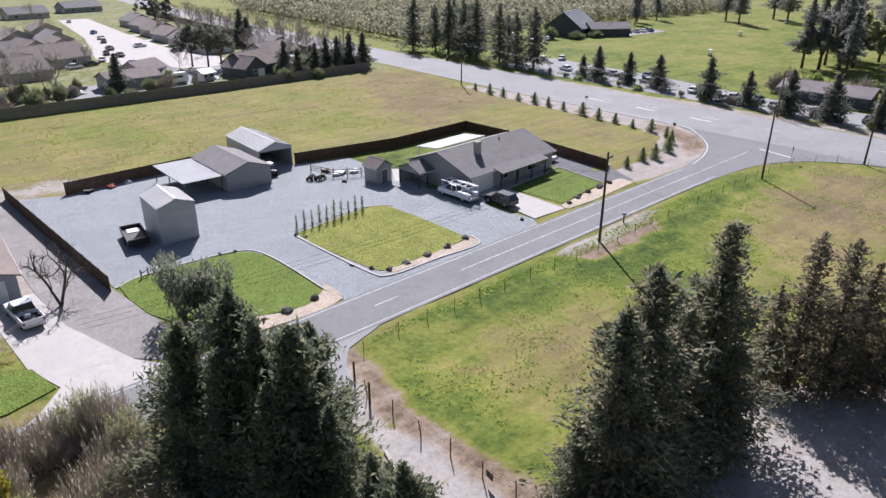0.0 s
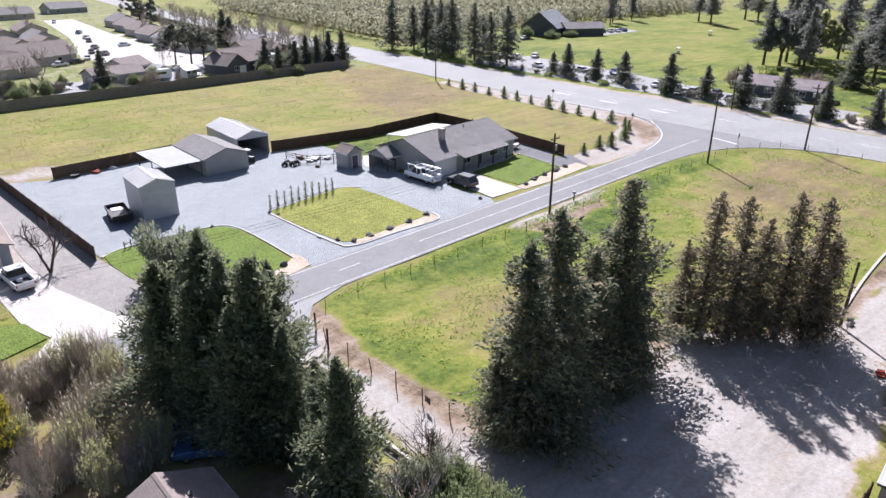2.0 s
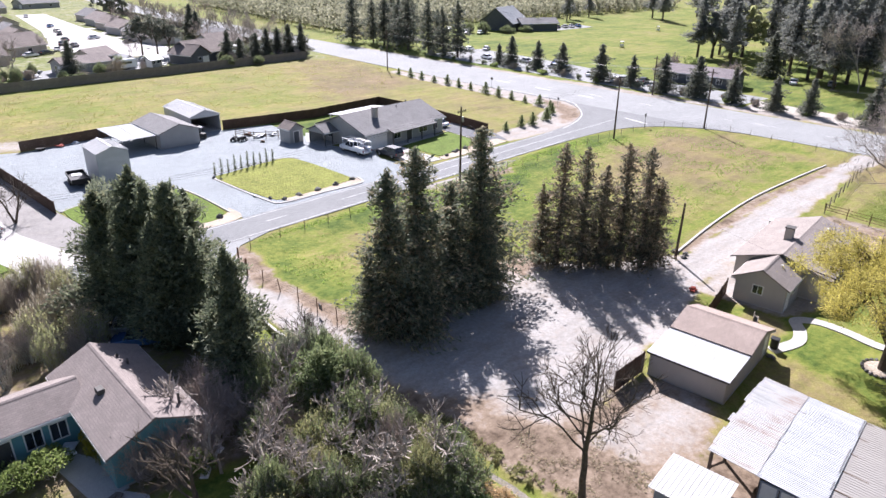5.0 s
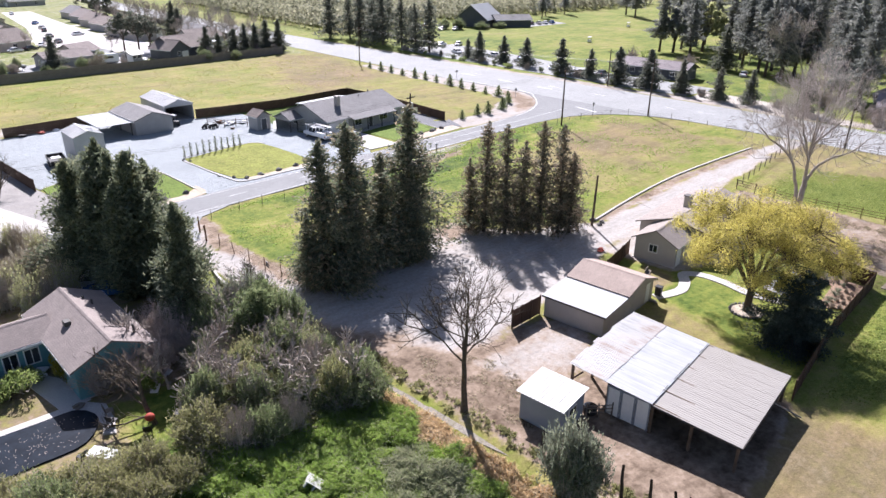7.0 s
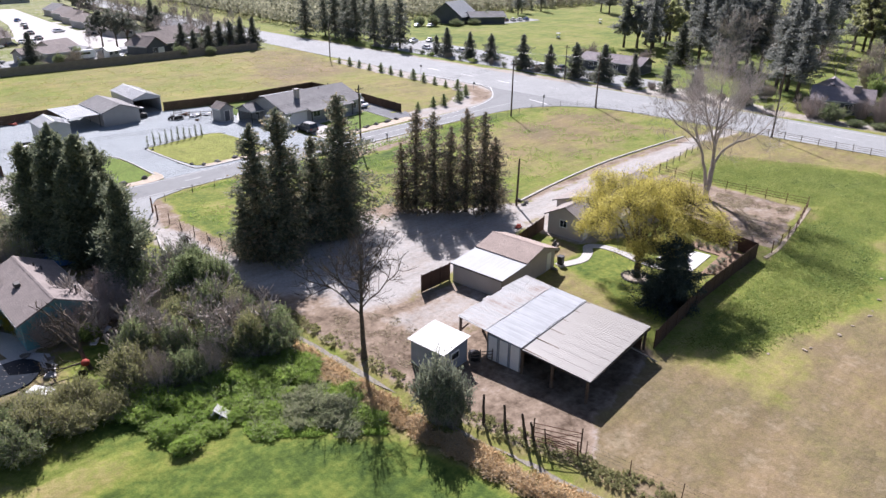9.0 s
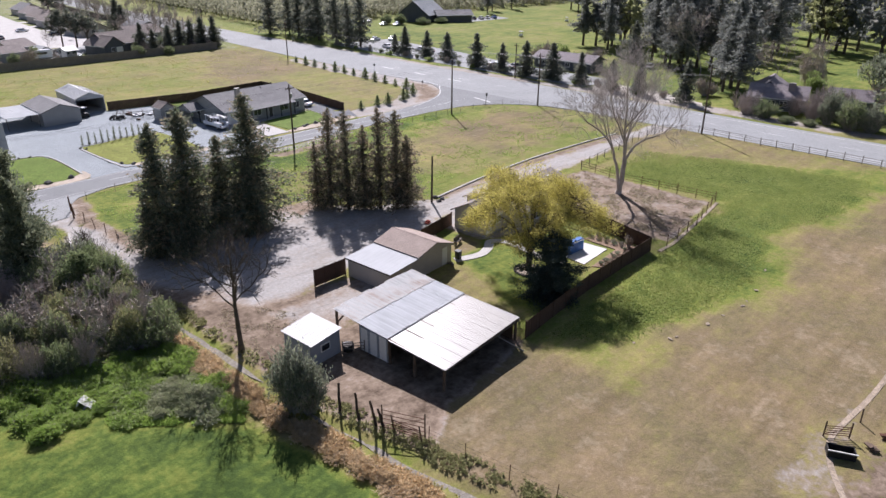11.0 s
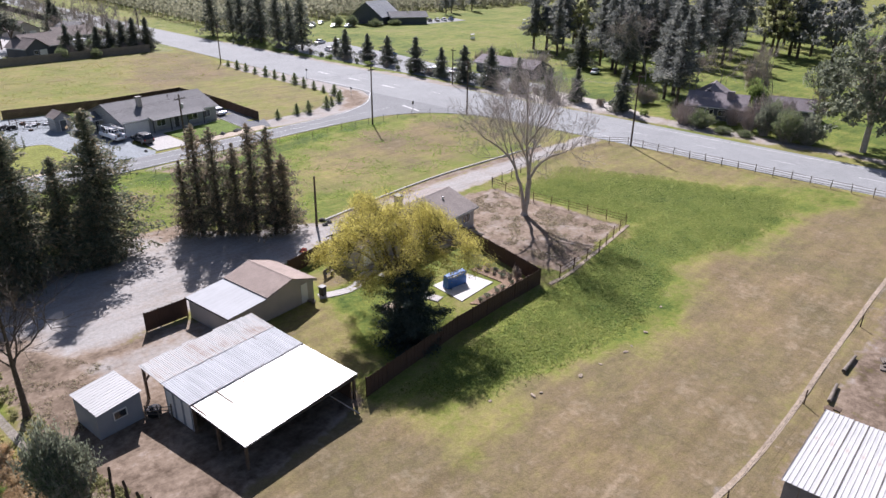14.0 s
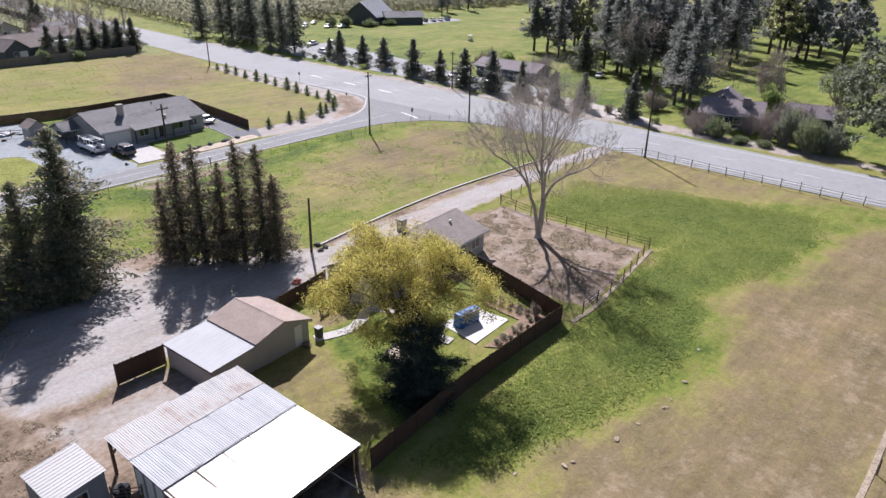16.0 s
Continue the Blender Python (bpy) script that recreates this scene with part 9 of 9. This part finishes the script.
garden_chair(5.6, 14.4, 120, BLACK, "dark garden chair on the pool deck")
garden_chair(5.9, 15.8, 80, FENCE_GREY, "grey garden chair on the pool deck")
garden_chair(2.6, 11.6, 200, BLACK, "dark garden chair beside the table")
garden_chair(7.0, 11.6, 160, BLACK, "dark garden chair on the grass")
gr = thing("kettle_grill", pose(7.5, 12.2, 0), "red kettle barbecue beside the leaning tree", "barbecue")
bm = bmesh.new()
bmesh.ops.create_uvsphere(bm, u_segments=16, v_segments=10, radius=0.34, matrix=pose(0, 0, 0.95) @ Matrix.Diagonal((1, 1, 0.85, 1)))
part("kettle", bm, RED_CLOTH, gr)
for k in range(3):
    a = k * 2.094
    child("leg", quads("leg", tubes([((0.15 * math.cos(a), 0.15 * math.sin(a), 0.75), (0.32 * math.cos(a), 0.32 * math.sin(a), 0.0), 0.02, 0.02)], 5), BLACK), gr)
for x, y, s, mt, la in ((9.6, 11.6, 1.1, BLACK, "dark tarpaulin heap in the garden"), (10.4, 12.6, 0.9, FENCE_GREY, "grey garden scrap heap"), (3.4, 25.0, 0.8, TARP_WHITE, "pale household clutter by the porch"), (1.6, 24.9, 0.8, BLACK, "dark household clutter by the porch"), (0.0, 25.0, 0.7, FENCE_GREY, "grey household clutter by the porch"), (9.8, 17.2, 0.6, TARP_WHITE, "white plastic items under the shrubs"), (3.4, 11.9, 0.5, TARP_WHITE, "white pool gear on the deck"), (4.6, 18.3, 0.5, FENCE_GREY, "pale pool gear at the deck corner"), (11.2, 18.6, 0.6, TARP_WHITE, "white sheet caught in the shrubs")):
    junk(x, y, s, mt, la)
car(pose(13.0, 40.0, 0, 0, 0, 150), CAR_SILVER, "old silver car under the cypresses", "sedan")
car(pose(13.4, 36.9, 0, 0, 0, 150), CAR_BLUE, "old blue car under the cypresses", "sedan")
pl = thing("pallet_stack", pose(12.4, -0.8, 0.1, 34, 6, 48) @ Matrix.Diagonal((0.72, 1.15, 1, 1)), "tilted stack of whitened pallets in the weeds", "pallets")
for k in range(7):
    part("slat", boxes((-0.7 + k * 0.2, -0.56 + k * 0.2, -0.6, 0.6, 0.42, 0.45)), PALE_BOARD, pl)
for y in (-0.5, 0.0, 0.5):
    part("bearer", boxes((-0.72, 0.72, y - 0.05, y + 0.05, 0.0, 0.42)), PALE_BOARD, pl)

# ---- ditch bed, driveways ----
bed = thing("ditch_path", pose(0, 0, 0), "narrow grey silt bed of the shallow ditch", "path", plan=False)
strip("bed_run", smooth_line([(23.0, 30), (23.2, 22), (23.7, 16), (23.3, 11), (23.5, 7.2), (23.9, 2), (24.1, -3.7), (24.7, -8), (24.5, -13.4), (25.3, -18), (25.3, -22.1), (26.4, -27.6), (28.8, -39.6), (31.6, -58)], 5), 0.6, -0.25, DITCH_SILT, bed, "", 0.1)
for k, (x, y, a) in enumerate(((98, 262, 0), (99, 283, 0), (100, 303, 0), (102, 325, 0), (70, 272, 0), (74, 300, 0))):
    slab("driveway_%d" % (k + 1), [(x - 5, y - 3), (x + 5, y - 3), (x + 5, y + 3), (x - 5, y + 3)], 0.03, CONCRETE, label="pale concrete driveway in the subdivision", category="driveway")
for x, y, a, pm in ((71.1, 253.7, 70, CAR_WHITE), (65.7, 246.3, 20, CAR_GREY), (77, 269.3, 80, CAR_GREY), (87.3, 306, 80, CAR_GREY), (94, 341, 60, CAR_BLUE), (100.5, 402, 80, CAR_WHITE), (98, 262, 10, CAR_SILVER), (60, 243, 20, CAR_WHITE), (93, 284, 10, CAR_WHITE)):
    car(pose(x, y, 0.03, 0, 0, a), pm, "parked car in the subdivision street", "sedan", "cars in the subdivision")
junk(45.7, 197.0, 2.0, TARP_BLUE, "blue tarpaulin over a boat in the garden", "covered_boat")
for x, y, s_, mt in ((49.5, 198, 1.2, TARP_WHITE), (38, 194, 1.2, TARP_WHITE), (66, 197, 1.0, FENCE_GREY), (84, 200, 1.2, TARP_WHITE), (87, 203, 1.0, CONCRETE), (106, 198, 1.2, TARP_WHITE), (118, 200, 1.6, TARP_WHITE), (34, 205, 1.0, FENCE_GREY), (30, 208, 1.4, TARP_WHITE)):
    junk(x, y, s_, mt, "pale garden clutter behind the back fence", "garden_clutter")

# ---- grass and weeds ----
def tufts(name, label, poly, n, h, blades, material, seed, width=0.35, lean=0.35, clump=0.0, avoid=(), fade=0.0):
    """Uncountable tufts of grass or weeds inside an outline."""
    rng = np.random.default_rng(seed)
    poly, avoid = flat_line(poly), [flat_line(p) for p in avoid]
    P = np.array(poly)
    lo, hi = P.min(0), P.max(0)
    q = rng.uniform(lo, hi, (n * 4, 2))
    d = poly_dist(q[:, 0], q[:, 1], poly)
    keep = d > 0.1 + fade * rng.random(len(q)) ** 1.5
    if clump:
        keep &= lumps(q[:, 0], q[:, 1], clump, seed) + 0.5 * lumps(q[:, 0], q[:, 1], clump * 0.37, seed + 1) > 0.62 + 0.35 * rng.random(len(q))
    for p in avoid:
        keep &= poly_dist(q[:, 0], q[:, 1], p) < 0
    q = q[keep][:n]
    m = len(q)
    s = rng.uniform(0.55, 1.4, m)
    c = np.repeat(np.concatenate([q, np.zeros((m, 1))], 1), blades, 0)
    s = np.repeat(s, blades)[:, None]
    d = unit(np.concatenate([rng.normal(0, lean, (len(c), 2)), np.ones((len(c), 1))], 1))
    c = c + np.concatenate([rng.normal(0, width * 0.4, (len(c), 2)), np.zeros((len(c), 1))], 1) * s + d * (h * 0.42 * s)
    me = quads(name, leaf_quads(c, d, h, width, rng) * 1.0, material)
    return tagged(new(name, me), label, "grass", "", "stuff")


tufts("ditch_weeds", "lush green weeds along the ditch", [(24.5, 16), (26.0, 12), (26.3, -4), (26.0, -9), (27.6, -16), (29.6, -26), (32.0, -36), (30.6, -37), (27.4, -27), (25.2, -15), (24.7, -4)], 3000, 0.30, 8, LUSH, 1, 0.08, 1.3, 1.2)
tufts("bank_grass", "pale yellow-green grass on the ditch bank", [(22.2, 14), (23.2, 14), (23.5, 0), (23.8, -9), (24.6, -18), (26.2, -28), (29.0, -42), (28.0, -42), (25.0, -28), (23.4, -18), (22.6, -9), (22.2, 0)], 3600, 0.16, 6, DRYGRASS, 51, 0.08, 1.2, 1.1)
tufts("dry_weeds", "straw-coloured dead weeds along the ditch", [(21.4, 9), (22.9, 10), (23.2, 0), (23.4, -8), (24.0, -14), (24.9, -22), (25.9, -27), (23.4, -27), (22.4, -20), (21.2, -12), (21.0, -4), (20.9, 3)], 3000, 0.46, 9, STRAW, 2, 0.08, 1.6, 1.3)
tufts("rough_weeds", "tall green weeds in the rough corner", [(8, -3.4), (13.3, -5.3), (20.3, -11.0), (21.6, -4), (21.6, 8), (12, 10), (7, 5)], 9000, 0.32, 8, WEEDS, 3, 0.07, 1.6, 1.9)
tufts("frond_weeds", "pale grey-green fronds of tall weeds", [(13, -3.6), (19.8, -9.4), (20.8, -3), (20.4, 2.5), (15, 1.5)], 520, 0.55, 12, FROND, 31, 0.07, 1.0, 1.5)
tufts("pasture_weeds", "low rank green weeds in the pasture", [(46, -17.4), (60, -14.6), (73, -13.2), (94.8, -9.4), (95.5, 12), (112, 14), (118, 0), (122, -20), (112.7, -22.6), (102.8, -23), (94.8, -21.9), (88.1, -19.6), (80.5, -22.8), (72.6, -25.2), (60.4, -25), (50.4, -23.4)], 52000, 0.12, 4, PASTURE_LEAF, 4, 0.075, 2.0, fade=3.6)
tufts("field_tufts", "rank clumps of grass in the open field", [(20, 120), (56, 116), (96, 126), (122, 130), (130, 150), (134, 180), (27, 173)], 3200, 0.14, 5, DRYGRASS, 41, 0.14, 2.6, 2.4)
tufts("south_field_tufts", "rank clumps of grass below the road", [(31, 47), (40, 50), (66, 54), (104, 59), (122, 56), (126, 34), (110, 27), (93, 26), (70, 24), (55, 31), (31, 30)], 5200, 0.12, 5, WEEDS, 42, 0.10, 2.6, 3.0)
tufts("verge_grass", "bright grass on the bank below the road", [(31, 52), (66, 54.5), (104, 59), (104, 61.6), (84, 59.8), (60, 56), (36, 53.8)], 2200, 0.13, 4, WEEDS, 9, 0.09, 2.0)
tufts("pen_litter", "brown twigs and leaf litter under the sycamore", [(77, -11.6), (92.6, -8.2), (92.4, 5), (93, 12.5), (86, 12), (80, 6), (77.5, -4)], 3200, 0.32, 3, BRUSH, 52, 0.05, 6.0, 1.6)
tufts("yard_litter", "dead stalks and litter on the bare dirt", [(26.2, 9), (31, 6), (33, 2), (31, -4), (27.4, -6), (26.2, -2)], 700, 0.3, 3, BRUSH, 53, 0.04, 4.0, 1.4)
